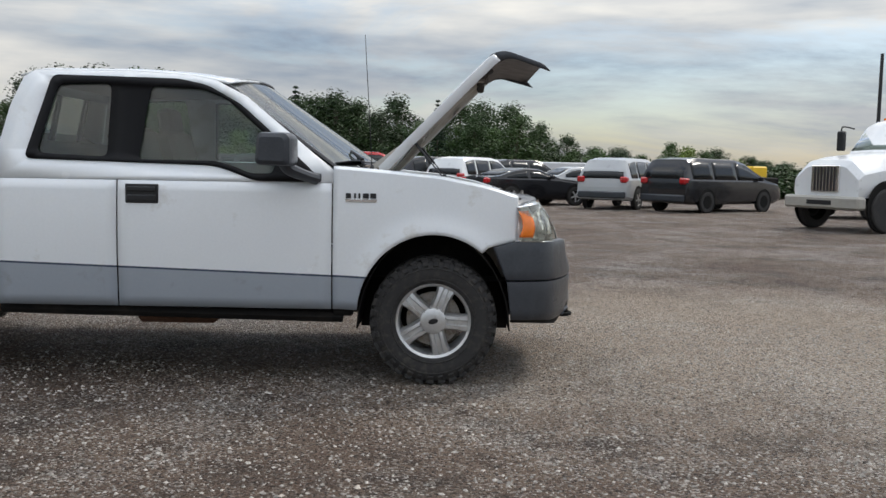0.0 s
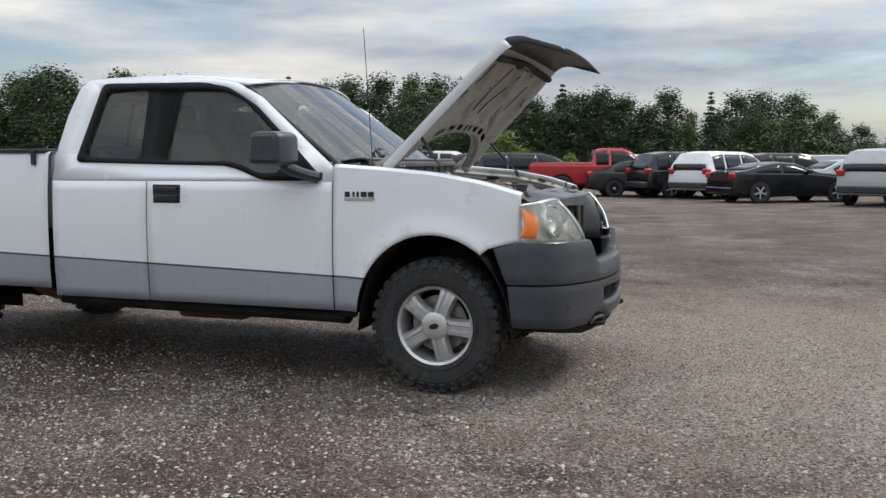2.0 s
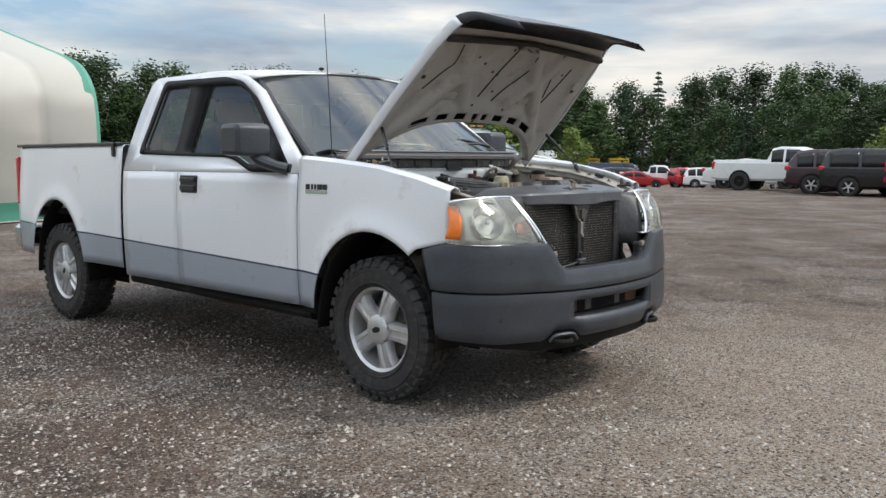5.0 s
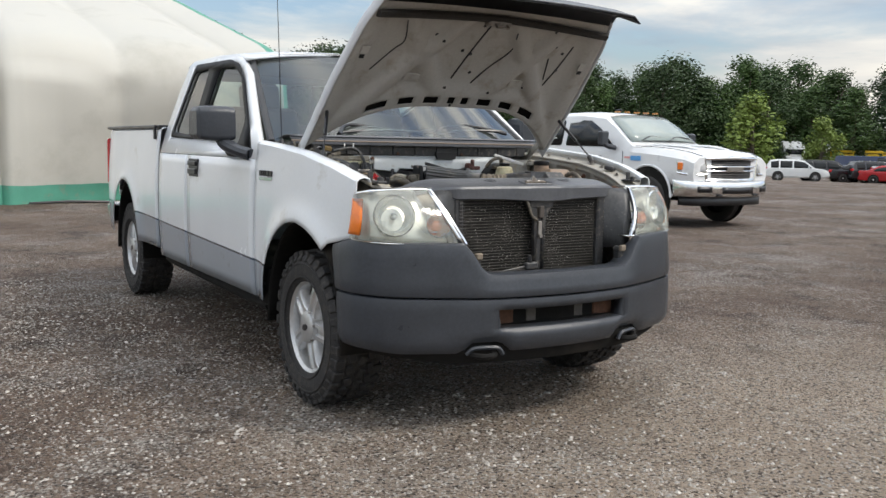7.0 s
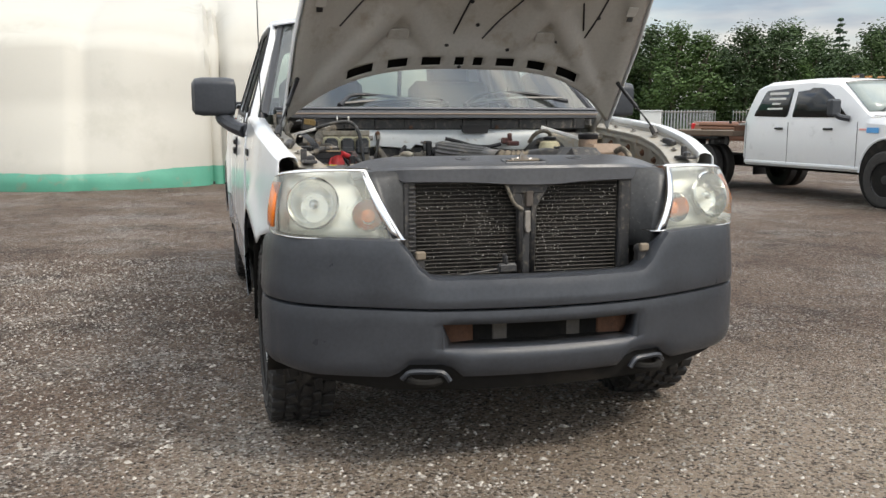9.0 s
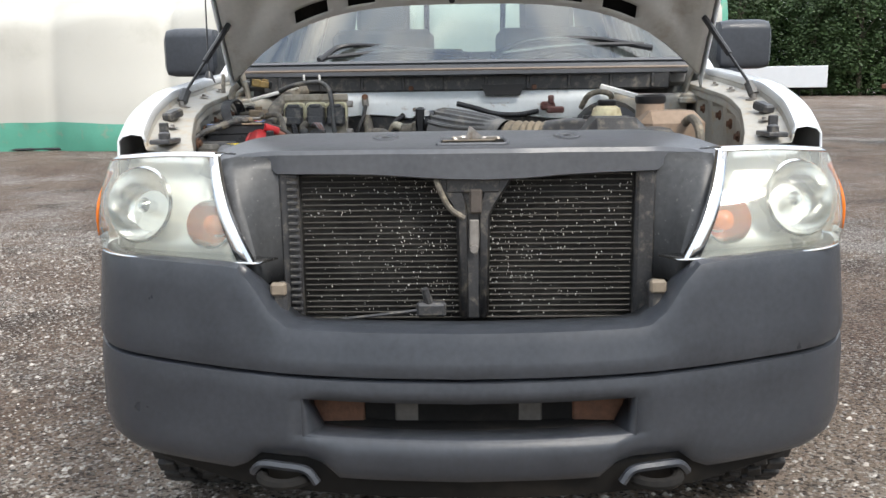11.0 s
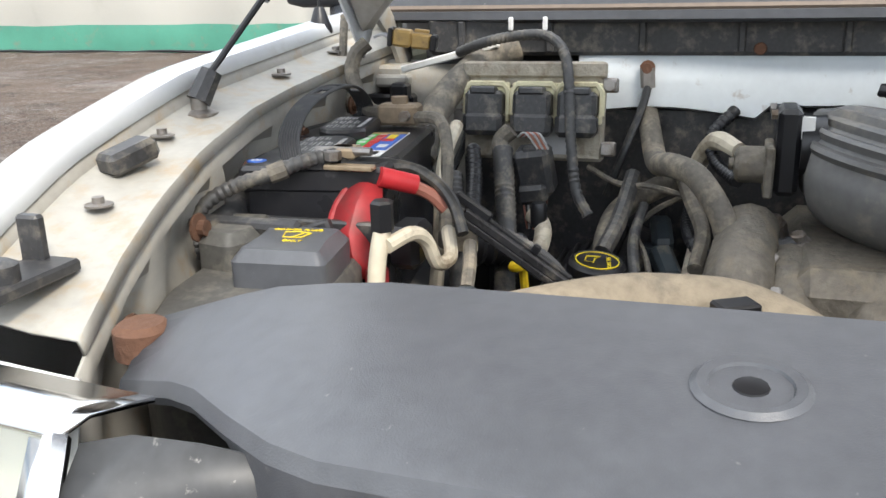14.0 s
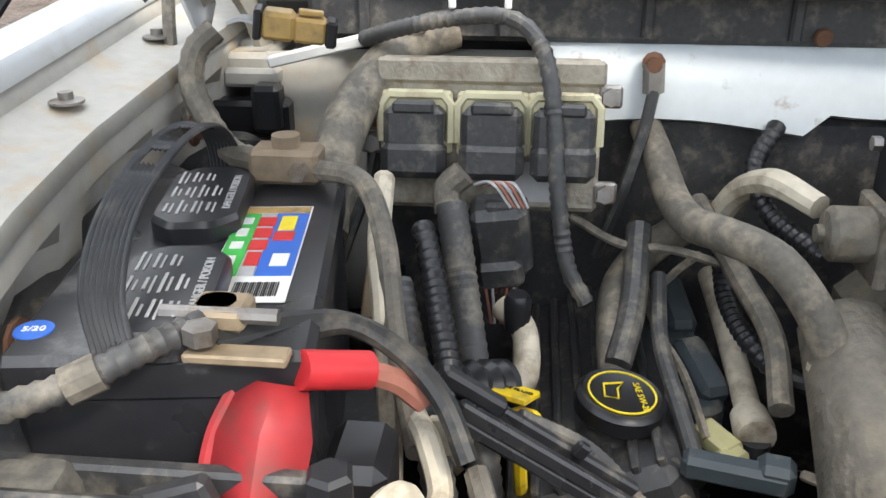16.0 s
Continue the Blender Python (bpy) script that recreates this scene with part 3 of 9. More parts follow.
part("exhaust_pipe", Shape().tube([(-0.9, -0.5, 0.36), (-2.0, -0.62, 0.37), (-2.9, -0.62, 0.40), (-3.2, -0.6, 0.55)], 0.035, 8).box((-1.6, -0.62, 0.37), (0.5, 0.2, 0.12), 0.05), RUST, truck)
part("skid_plate", Shape().box((0.35, 0, 0.36), (0.75, 0.9, 0.03), 0.01, rot=(0, -6, 0)), UNDER, truck)

# wheels
def tyre_shape():
    s = Shape()
    w = 0.128
    prof = [(0.222, -0.100), (0.232, -0.118), (0.262, -0.130), (0.310, -0.132), (0.345, -0.124), (0.366, -0.108), (0.372, -0.08), (0.374, 0.0),
            (0.372, 0.08), (0.366, 0.108), (0.345, 0.124), (0.310, 0.132), (0.262, 0.130), (0.232, 0.118), (0.222, 0.100)]
    rows = [[(r * math.cos(a), h, r * math.sin(a)) for a in (2 * math.pi * k / 56 for k in range(56))] for r, h in prof]
    s.grid(rows, loop=True)
    n = 34
    for k in range(n):
        for row, (yy, wid, off, ln, sk) in enumerate(((-0.098, 0.052, 0.0, 0.046, 0), (-0.044, 0.040, 0.5, 0.050, 16), (0.012, 0.040, 0.15, 0.050, -16), (0.058, 0.034, 0.6, 0.048, 12), (0.102, 0.050, 0.3, 0.046, 0))):
            a = 2 * math.pi * (k + off) / n
            rr = 0.3735 if abs(yy) < 0.08 else 0.368
            m = Matrix.Rotation(-a, 4, "Y") @ pose(rr, yy, 0, 0, 0, 0) @ pose(0, 0, 0, sk, 0, 0)
            s.box((0.002, 0, 0), (0.022, wid, ln), 0.004, m)
        for sy in (-1, 1):
            a = 2 * math.pi * (k + (0.0 if sy < 0 else 0.3)) / n
            m = Matrix.Rotation(-a, 4, "Y")
            s.box((0.350, sy * 0.120, 0), (0.042, 0.016, 0.034), 0.004, m, rot=(0, 0, -sy * 28))
    for r in (0.252, 0.318):
        for sy in (-1, 1):
            s.grid([[((r + dr) * math.cos(a), sy * (0.131 + dh), (r + dr) * math.sin(a)) for a in (2 * math.pi * k / 48 for k in range(48))] for dr, dh in ((-0.005, -0.002), (-0.003, 0.003), (0.003, 0.003), (0.005, -0.002))], loop=True)
    return s


def rim_shape():
    """Five-spoke alloy, its face towards -y."""
    s = Shape()
    prof = [(0.205, 0.10), (0.200, 0.02), (0.203, -0.06), (0.212, -0.100), (0.226, -0.112), (0.231, -0.106), (0.231, -0.095), (0.222, 0.0), (0.222, 0.10)]
    s.grid([[(r * math.cos(a), h, r * math.sin(a)) for a in (2 * math.pi * k / 48 for k in range(48))] for r, h in prof], loop=True)
    for k in range(5):
        m = Matrix.Rotation(2 * math.pi * k / 5 + math.pi / 2, 4, "Y")
        rows = []
        for r, wd, dp in ((0.055, 0.047, -0.100), (0.085, 0.045, -0.106), (0.13, 0.044, -0.106), (0.175, 0.047, -0.104), (0.209, 0.056, -0.096)):
            rows.append([(r, dp + 0.05, -wd - 0.006), (r, dp + 0.016, -wd), (r, dp + 0.002, -wd + 0.007), (r, dp, -0.019), (r, dp + 0.013, -0.012), (r, dp + 0.013, 0.012), (r, dp, 0.019), (r, dp + 0.002, wd - 0.007), (r, dp + 0.016, wd), (r, dp + 0.05, wd + 0.006)])
        s.grid(rows, m=m)
    s.lathe([(0.078, -0.02), (0.078, 0.095), (0.066, 0.104)], pose(0, 0, 0, 90, 0, 0), 24)
    return s


tyre_me, rim_me = tyre_shape().mesh("tyre", 30), rim_shape().mesh("rim", 35)
cap_s = Shape().lathe([(0.080, 0.09), (0.078, 0.114), (0.066, 0.121), (0.030, 0.123)], pose(0, 0, 0, 90, 0, 0), 28)
cap_me = cap_s.mesh("hub_cap")
oval_me = Shape().lathe([(0.030, 0.1225), (0.029, 0.126), (0.02, 0.1265)], pose(0, 0, 0, 90, 0, 0) @ Matrix.Diagonal((1.0, 0.55, 1, 1)), 24).mesh("hub_emblem")
disc_me = Shape().lathe([(0.165, -0.01), (0.165, 0.012), (0.06, 0.014), (0.06, 0.06)], pose(0, 0, 0, 90, 0, 0), 28).mesh("brake_disc")
nut_mes = []
for k in range(6):
    nut_s = Shape()
    a = 2 * math.pi * k / 6
    nut_s.lathe([(0.011, 0.10), (0.011, 0.112), (0.007, 0.116)], pose(0.071 * math.cos(a), 0, 0.071 * math.sin(a), 0, 0, 0) @ pose(0, 0, 0, 90, 0, 0), 6)
    nut_mes.append(nut_s.mesh("lug_nut"))
for wx in (0.0, AXLE):
    for sgn in (-1, 1):
        wheel = part("wheel", rim_me, ALLOY, truck, "silver five-spoke alloy wheel")
        wheel.matrix_local = pose(wx, sgn * 0.80, HUBZ, 0, 14 * sgn + wx * 9, 0 if sgn < 0 else 180)
        for nm, me, mt, lb in (("tyre", tyre_me, RUBBER, "knobbly mud tyre"), ("hub_cap", cap_me, ALLOY, ""), ("hub_emblem", oval_me, TRIM, "dark oval emblem"), ("brake_disc", disc_me, STEEL, ""), *(("lug_nut", k, STEEL, "") for k in nut_mes)):
            part(nm, me, mt, wheel, lb)

# front bumper: two black plastic tiers
PLAN = spline([(0.335, -0.957, 0), (0.45, -0.955, 0), (0.60, -0.925, 0), (0.715, -0.835, 0), (0.795, -0.66, 0), (0.858, -0.45, 0), (0.90, -0.22, 0), (0.915, 0, 0)], 6)
PLAN = PLAN + [Vector((q.x, -q.y, 0)) for q in PLAN[-2::-1]]


def bumper_tier(zrow, skip=None):
    """zrow(y, x): list of (z, push inwards) from bottom to top along the plan."""
    rows = []
    for i, q in enumerate(PLAN):
        d = (PLAN[min(i + 1, len(PLAN) - 1)] - PLAN[max(i - 1, 0)]).normalized()
        nrm = Vector((d.y, -d.x, 0))
        if nrm.x < 0 and abs(q.y) < 0.9:
            nrm = -nrm
        if abs(q.y) >= 0.9 and nrm.y * q.y < 0:
            nrm = -nrm
        near = max(0.0, 0.60 - q.x) / 0.265
        rows.append([(q.x - nrm.x * k + near * knots(z, [(0.34, 0.135), (0.63, 0.10), (0.87, 0.0)]), q.y - nrm.y * k, z) for z, k in zrow(q.y, q.x)])
    return Shape().grid(rows, skip=skip)


def top_z(y, x):
    a = abs(y)
    z = knots(a, [(0.0, 0.728), (0.40, 0.728), (0.435, 0.742), (0.475, 0.80), (0.505, 0.855), (0.53, 0.866), (0.80, 0.872), (0.93, 0.874)])
    return z if x > 0.5 else lerp(0.838, 0.872, max(0, (x - 0.335) / 0.165))


def upper_row(y, x):
    t = top_z(y, x)
    b = 0.638 + 0.03 * max(0, abs(y) - 0.4)
    lip = knots(abs(y), [(0.44, 0.085), (0.52, 0.02)])
    return [(b - 0.012, 0.035), (b - 0.006, 0.004), (b + 0.012, 0.0)] + [(lerp(b + 0.012, t - 0.02, k / 4), 0.004 * k) for k in range(1, 5)] + [(t - 0.004, 0.022), (t, 0.034), (t + 0.002, 0.034 + lip * 0.5), (t - 0.002, 0.034 + lip)]


def lower_row(y, x):
    a = abs(y)
    b = 0.385 + 0.045 * knots(a, [(0.31, 0.0), (0.345, 1.0), (0.50, 1.0), (0.535, 0.0), (0.80, 0.1), (0.96, 0.5)])
    t = 0.620 + 0.03 * max(0, a - 0.4)
    zs = [(b, 0.10), (b, 0.022), (b + 0.02, 0.006), (lerp(b, 0.485, 0.6), 0.0), (0.485, 0.0), (0.495, 0.0), (0.530, 0.0), (0.565, 0.0), (0.575, 0.0), (0.60, 0.0), (t - 0.004, 0.004), (t, 0.02), (t, 0.06)]
    return zs


def in_slot(i, j):
    y0, y1 = PLAN[i].y, PLAN[i + 1].y
    return 4 <= j <= 7 and max(abs(y0), abs(y1)) < 0.41


bumper = part("front_bumper", bumper_tier(upper_row), PLASTIC, truck, "faded black plastic front bumper", thick=0.006, sharp=40)
part("bumper_lower", bumper_tier(lower_row, in_slot), PLASTIC, bumper, "black plastic lower fascia with an air slot", thick=0.006, sharp=40)
ss = Shape()
rows = []
for q in [p for p in PLAN if abs(p.y) < 0.41]:
    rows.append([(q.x - 0.003, q.y, 0.482), (q.x - 0.10, q.y * 0.96, 0.495), (q.x - 0.10, q.y * 0.96, 0.565), (q.x - 0.003, q.y, 0.578)])
part("air_slot_liner", Shape().grid(rows), UNDER, bumper, thick=0.004)
slot_plan = [p for p in PLAN if abs(p.y) < 0.405]
outer_ring = [(p.x + 0.002, p.y, 0.484) for p in slot_plan] + [(p.x + 0.002, p.y, 0.576) for p in slot_plan[::-1]]
inner_ring = [(p.x - 0.045, p.y * 0.88, 0.494) for p in slot_plan] + [(p.x - 0.045, p.y * 0.97, 0.570) for p in slot_plan[::-1]]
part("slot_surround", Shape().grid([outer_ring, [(lerp(a[0], b[0], 0.2), lerp(a[1], b[1], 0.35), lerp(a[2], b[2], 0.35)) for a, b in zip(outer_ring, inner_ring)], inner_ring], loop=True), PLASTIC, bumper, thick=0.003, sharp=50)


def dam_row(y, x):
    b = 0.325 + 0.06 * knots(abs(y), [(0.55, 0.0), (0.96, 1.0)])
    return [(b, 0.11), (b, 0.062), (b + 0.02, 0.052), (0.40, 0.036), (0.44, 0.036)]


part("air_dam", bumper_tier(dam_row), UNDER, bumper, "dark lower air dam", thick=0.005, sharp=40)
part("slot_crossmember", Shape().box((0.80, 0, 0.53), (0.02, 0.34, 0.08), 0.006), surf("dusty_crossmember", (0.10, 0.09, 0.08), 0.7, var=0.3, scale=10), bumper)
for sgn in (-1, 1):
    part("slot_bracket", Shape().box((0.795, sgn * 0.30, 0.53), (0.02, 0.12, 0.09), 0.006), RUST, bumper)
    hook = Shape().tube([(0.70, sgn * 0.37, 0.372), (0.83, sgn * 0.37, 0.372), (0.872, sgn * 0.39, 0.372), (0.885, sgn * 0.425, 0.372), (0.872, sgn * 0.46, 0.372), (0.83, sgn * 0.48, 0.372), (0.70, sgn * 0.48, 0.372)], 0.014, 8)
    part("tow_hook", hook, UNDER, bumper, "dark steel tow hook")
    part("hook_surround", Shape().tube([(0.875, sgn * 0.345, 0.372), (0.872, sgn * 0.37, 0.402), (0.860, sgn * 0.425, 0.407), (0.838, sgn * 0.48, 0.402), (0.82, sgn * 0.505, 0.375)], 0.010, 6), PLASTIC, bumper)

# headlamps
for sgn in (-1, 1):
    low = spline([(0.497, 0.928, 0.878), (0.58, 0.915, 0.875), (0.675, 0.855, 0.872), (0.728, 0.72, 0.868), (0.772, 0.49, 0.864)], 5)
    top = spline([(0.492, 0.905, 1.070), (0.55, 0.885, 1.082), (0.598, 0.835, 1.090), (0.622, 0.72, 1.096), (0.632, 0.595, 1.094)], 5)
    rows = []
    for a, b in zip(low, top):
        row = []
        for j in range(9):
            t = j / 8
            q = a.lerp(b, t)
            k = 0.030 * math.sin(math.pi * t) + 0.006
            row.append((q.x + k * 0.8, sgn * (q.y + k * 0.3), q.z))
        rows.append(row)
    nb = len(rows)
    body = Shape().grid([[(a.x - lerp(0.12, 0.03, i / nb), sgn * (a.y - 0.05), a.z + 0.003), (a.x, sgn * (a.y - 0.012), a.z - 0.002), (a.x + 0.012, sgn * (a.y - 0.002), a.z)] for i, a in enumerate(low)])
    body.grid([[(a.x - 0.05, sgn * (a.y - 0.03), a.z + 0.004), (a.x - 0.01, sgn * (a.y - 0.012), a.z + 0.010), (a.x + 0.008, sgn * (a.y - 0.002), a.z + 0.002)] for a in top])
    hl = part("headlamp", body, CHROME, truck, "hazed yellowed headlamp with chrome rim", thick=0.004)
    # inner bezel
    part("bezel", Shape().grid([[(q[0] - 0.075 - 0.02 * math.sin(math.pi * j / 8), sgn * (abs(q[1]) + lerp(-0.05, 0.05, i / nb)), q[2]) for j, q in enumerate(r)] for i, r in enumerate(rows)]), surf("satin_bezel", (0.80, 0.80, 0.78), 0.28, 0.35, var=0.08), hl, thick=0.003)
    for cy, cz, cx, r, mt in ((0.785, 0.985, 0.650, 0.088, CHROME), (0.600, 0.945, 0.715, 0.055, CHROME)):
        m = Matrix.Translation((cx, sgn * cy, cz)) @ Matrix.Rotation(sgn * radians(18 if cy > 0.7 else 10), 4, "Z") @ Matrix.Rotation(radians(-14), 4, "Y") @ pose(0, 0, 0, 0, 90, 0)
        part("reflector", Shape().lathe([(r * 1.06, 0.004), (r, 0.010), (r * 0.97, 0.0), (r * 0.8, -0.030), (r * 0.45, -0.052), (0.012, -0.058)], m, 32, False), mt, hl)
        part("bulb", Shape().lathe([(0.016 if r > 0.07 else 0.022, -0.055), (0.018 if r > 0.07 else 0.024, -0.012), (0.006, 0.0)], m, 14), AMBER if r < 0.07 else CHROME, hl)
    k = 6
    part("side_marker", Shape().grid([[(q[0] - 0.001, q[1] + sgn * 0.001, lerp(0.90, 1.055, j / 8) if 0 < j < 8 else q[2] * 0 + (0.90 if j == 0 else 1.055)) for j, q in enumerate(r)] for r in rows[:k]]), AMBER, hl, "orange side marker", thick=0.008)
    part("lens", Shape().grid(rows), LENS, hl, "clouded yellow plastic lens", sharp=60)
    rim = [[(q[0] + 0.004, q[1], q[2]) for q in rows[-1]], [(lerp(p[0], q[0], 0.22) + 0.004, lerp(p[1], q[1], 0.22), p[2]) for p, q in zip(rows[-1], rows[-4])]]
    part("inner_edge", Shape().grid(rim).tube([rows[-1][j] for j in range(9)], 0.007, 6), CHROME, hl, "bright chrome edge strip", thick=0.004)

# antenna
ant = part("antenna", Shape().lathe([(0.022, 0.0), (0.020, 0.012), (0.012, 0.034), (0.008, 0.045)], pose(-0.378, -0.893, 1.268), 14).tube([(-0.378, -0.893, 1.30), (-0.402, -0.895, 1.7), (-0.425, -0.898, 2.07)], [0.0032, 0.0026, 0.0018], 6, 1), TRIM, truck, "thin black whip antenna")

# ---- open hood ----
HD, HN, HO = Vector((0.699, 0, 0.715)), Vector((-0.715, 0, 0.699)), Vector((-0.375, 0, 1.272))


def hood_half(s):
    return knots(s, [(0.0, 0.80), (0.5, 0.775), (0.85, 0.735), (1.0, 0.69), (1.10, 0.64), (1.40, 0.56)])


def hood_line(s):
    """Along and normal offsets of the skin at s, with the nose bending down past 1.0."""
    if s <= 0.98:
        return s, 0.0
    a = min((s - 0.98) / 0.16, 1) * radians(62)
    r = 0.16 / radians(62)
    al, nn = 0.98 + r * math.sin(a), -r * (1 - math.cos(a))
    if s > 1.14:
        al, nn = al + (s - 1.14) * math.cos(a), nn - (s - 1.14) * math.sin(a)
    return al, nn


def hood_at(u, s, off=0.0):
    al, nn = hood_line(s)
    crown = 0.032 * (1 - u * u) * min(1, s * 1.5)
    q = HO + HD * al + HN * (nn + crown + off)
    return (q.x, u * hood_half(s), q.z)


def rear_s(u):
    return 0.325 * (1 - abs(u) ** 3.4)


US = [math.sin(math.pi / 2 * i / 14) for i in range(-14, 15)]
rows = []
for i in range(33):
    t = i / 32
    r = [(u, lerp(rear_s(u), 1.03, t)) for u in US]
    rows.append([hood_at(-1, r[0][1], -0.055)] + [hood_at(u, q) for u, q in r] + [hood_at(1, r[-1][1], -0.055)])
hood = part("hood", Shape().grid(rows), WHITE, truck, "white hood propped wide open", thick=0.006, sharp=60)
rows = []
for i in range(13):
    r = [(u, lerp(1.022, 1.38 - 0.03 * u * u, i / 12)) for u in US]
    rows.append([hood_at(-1, r[0][1], -0.055)] + [hood_at(u, q, 0.004) for u, q in r] + [hood_at(1, r[-1][1], -0.055)])
part("nose_trim", Shape().grid(rows), PLASTIC, hood, "black plastic nose trim", thick=0.008, sharp=60)
# inner panel with pressed ribs and a row of slots near its hinge edge
NU, NV = 72, 64
SLOTS = [(-0.62, 0.10), (-0.42, 0.075), (-0.22, 0.06), (-0.055, 0.026), (0.055, 0.026), (0.22, 0.06), (0.42, 0.075), (0.62, 0.10)]


def rib(u, s):
    """Height of the pressing: raised frame and two crossed pairs of ribs; the fields between lie deeper."""
    au, hgt = abs(u), 0.0
    off, ds = abs(au - 0.43), abs(s - 0.67)
    arm = abs(off - 0.02 - 0.80 * ds) * 0.78
    for d in ((0.99 - au) / 0.12, (s - rear_s(u) - 0.02) / 0.13, (abs(s - 0.97)) / 0.06, arm / 0.052, max(off / 0.09, ds / 0.045)):
        hgt = max(hgt, 1 / (1 + math.exp((abs(d) - 1.0) * 6)) if d > 0 else 1.0)
    return hgt


rows, cells = [], []
for i in range(NV + 1):
    row = []
    for j in range(NU + 1):
        u = lerp(-0.985, 0.985, j / NU)
        s0 = rear_s(u) + 0.006
        s = lerp(s0, 1.015, i / NV)
        row.append(hood_at(u, s, -0.010 - 0.036 * rib(u, s) * min(1, i / 2)))
    rows.append(row)


def slot(i, j):
    u = lerp(-0.985, 0.985, (j + 0.5) / NU)
    s = lerp(0.0, 1.0, (i + 0.5) / NV)
    return any(abs(u - c) < w * 0.72 for c, w in SLOTS) and 0.062 < s < 0.118


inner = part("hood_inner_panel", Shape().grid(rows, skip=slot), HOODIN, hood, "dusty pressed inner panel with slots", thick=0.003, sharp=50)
part("slot_backing", Shape().grid([[hood_at(u, lerp(rear_s(u) + 0.02, rear_s(u) + 0.2, k), -0.010) for u in US] for k in (0, 1)]), UNDER, hood)
# dark nose lining and seal
part("nose_lining", Shape().grid([[hood_at(u * 0.97, lerp(1.0, 1.365 - 0.03 * u * u, t), -0.045 * (1 - t) - 0.012) for u in US] for t in (0, 0.25, 0.5, 0.75, 1)]), TRIM, hood, "dark lining of the hood nose", thick=0.004)
part("hood_seal", Shape().tube([hood_at(u, 0.945 - 0.02 * abs(u), -0.058) for u in US[2:-2]], 0.020, 8, flat=1.4, smooth=1), surf("foam_seal", (0.03, 0.026, 0.022), 0.9, var=0.3, scale=20, bump=0.4, bscale=90), hood, "ragged black foam seal")
# thin black tubes drawn as the shade in the creases of the pressing
for pts in (((-0.68, 0.87), (-0.61, 0.74), (-0.66, 0.68), (-0.76, 0.55)), ((0.01, 0.88), (-0.05, 0.70), (-0.11, 0.52)), ((0.22, 0.86), (0.27, 0.73), (0.15, 0.60), (0.06, 0.50)), ((0.78, 0.80), (0.74, 0.66), (0.68, 0.52)), ((0.62, 0.70), (0.66, 0.56))):
    part("rib_crease", Shape().tube([hood_at(u, q, -0.013 - 0.036 * rib(u, q)) for u, q in pts], 0.0042, 5, 4), TRIM, hood)
for su in (-1, 1):
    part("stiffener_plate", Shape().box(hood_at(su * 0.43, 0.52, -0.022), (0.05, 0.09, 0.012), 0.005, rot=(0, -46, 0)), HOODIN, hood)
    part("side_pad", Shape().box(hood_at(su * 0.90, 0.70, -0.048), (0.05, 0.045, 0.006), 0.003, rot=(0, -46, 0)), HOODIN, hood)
    part("pad_hole", Shape().box(hood_at(su * 0.90, 0.66, -0.049), (0.022, 0.026, 0.004), 0.002, rot=(0, -46, 0)), TRIM, hood)
part("hood_latch_striker", Shape().tube([hood_at(-0.05, 0.93, -0.05), hood_at(-0.05, 0.93, -0.11), hood_at(0.05, 0.93, -0.11), hood_at(0.05, 0.93, -0.05)], 0.006, 6, 1).box(hood_at(0, 0.93, -0.05), (0.06, 0.14, 0.06), 0.01), STEEL, hood)
for k in range(16):
    u, s = random.uniform(-0.9, 0.9), random.uniform(0.3, 0.95)
    part("panel_hole", Shape().lathe([(0.010, 0.0), (0.009, 0.002)], Matrix.Translation(hood_at(u, s, -0.012 - 0.036 * rib(u, s))) @ HN.to_track_quat("-Z", "Y").to_matrix().to_4x4(), 10), TRIM, hood)
for sgn in (-1, 1):
    # hinge and gas strut
    hg = Shape().tube([(-0.47, sgn * 0.775, 1.20), (-0.42, sgn * 0.778, 1.265), (-0.33, sgn * 0.775, 1.33), (-0.22, sgn * 0.765, 1.42)], [0.022, 0.020, 0.024, 0.016], 6, flat=0.4)
    hg.box((-0.46, sgn * 0.78, 1.20), (0.12, 0.05, 0.03), 0.006)
    part("hood_hinge", hg, JAMB, truck, "white hinge arm")
    foot, head = Vector((0.06, sgn * 0.855, 1.228)), Vector(hood_at(sgn * 0.955, 0.30, -0.05))
    mid = foot.lerp(head, 0.48)
    st = part("gas_strut", Shape().tube([foot, mid], 0.0045, 8, 1).tube([mid, head], 0.0095, 8, 1), TRIM, truck, "black gas strut")
    part("strut_end", Shape().tube([foot + Vector((0, 0, -0.012)), foot.lerp(head, 0.10)], [0.016, 0.014], 8, 1), DUSTY, st)
    part("strut_stud", Shape().lathe([(0.024, -0.03), (0.024, -0.026), (0.010, -0.022), (0.010, -0.008)], Matrix.Translation(foot), 14), STEEL, st)

# ---- engine bay ----
def lettering(name, body, size, m, material, parent, label=""):
    """Raised lettering in the built-in font, facing along the pose's z."""
    cu = bpy.data.curves.new(name, "FONT")
    cu.body, cu.size, cu.extrude, cu.align_x, cu.align_y = body, size, 0.0004, "CENTER", "CENTER"
    tmp = bpy.data.objects.new(name, cu)
    scene.collection.objects.link(tmp)
    me = bpy.data.meshes.new_from_object(tmp)
    bpy.data.objects.remove(tmp)
    me.transform(m)
    me.materials.clear()
    me.materials.append(material)
    return part(name, me, material, parent, label)


def face(x, y, z, nx=0.0, rz=90.0):
    """Pose of flat print that reads from the front of the truck: text runs along +y and its top points to -x; nx tilts it up."""
    return pose(x, y, z, 0, 0, rz) @ pose(0, 0, 0, nx, 0, 0)


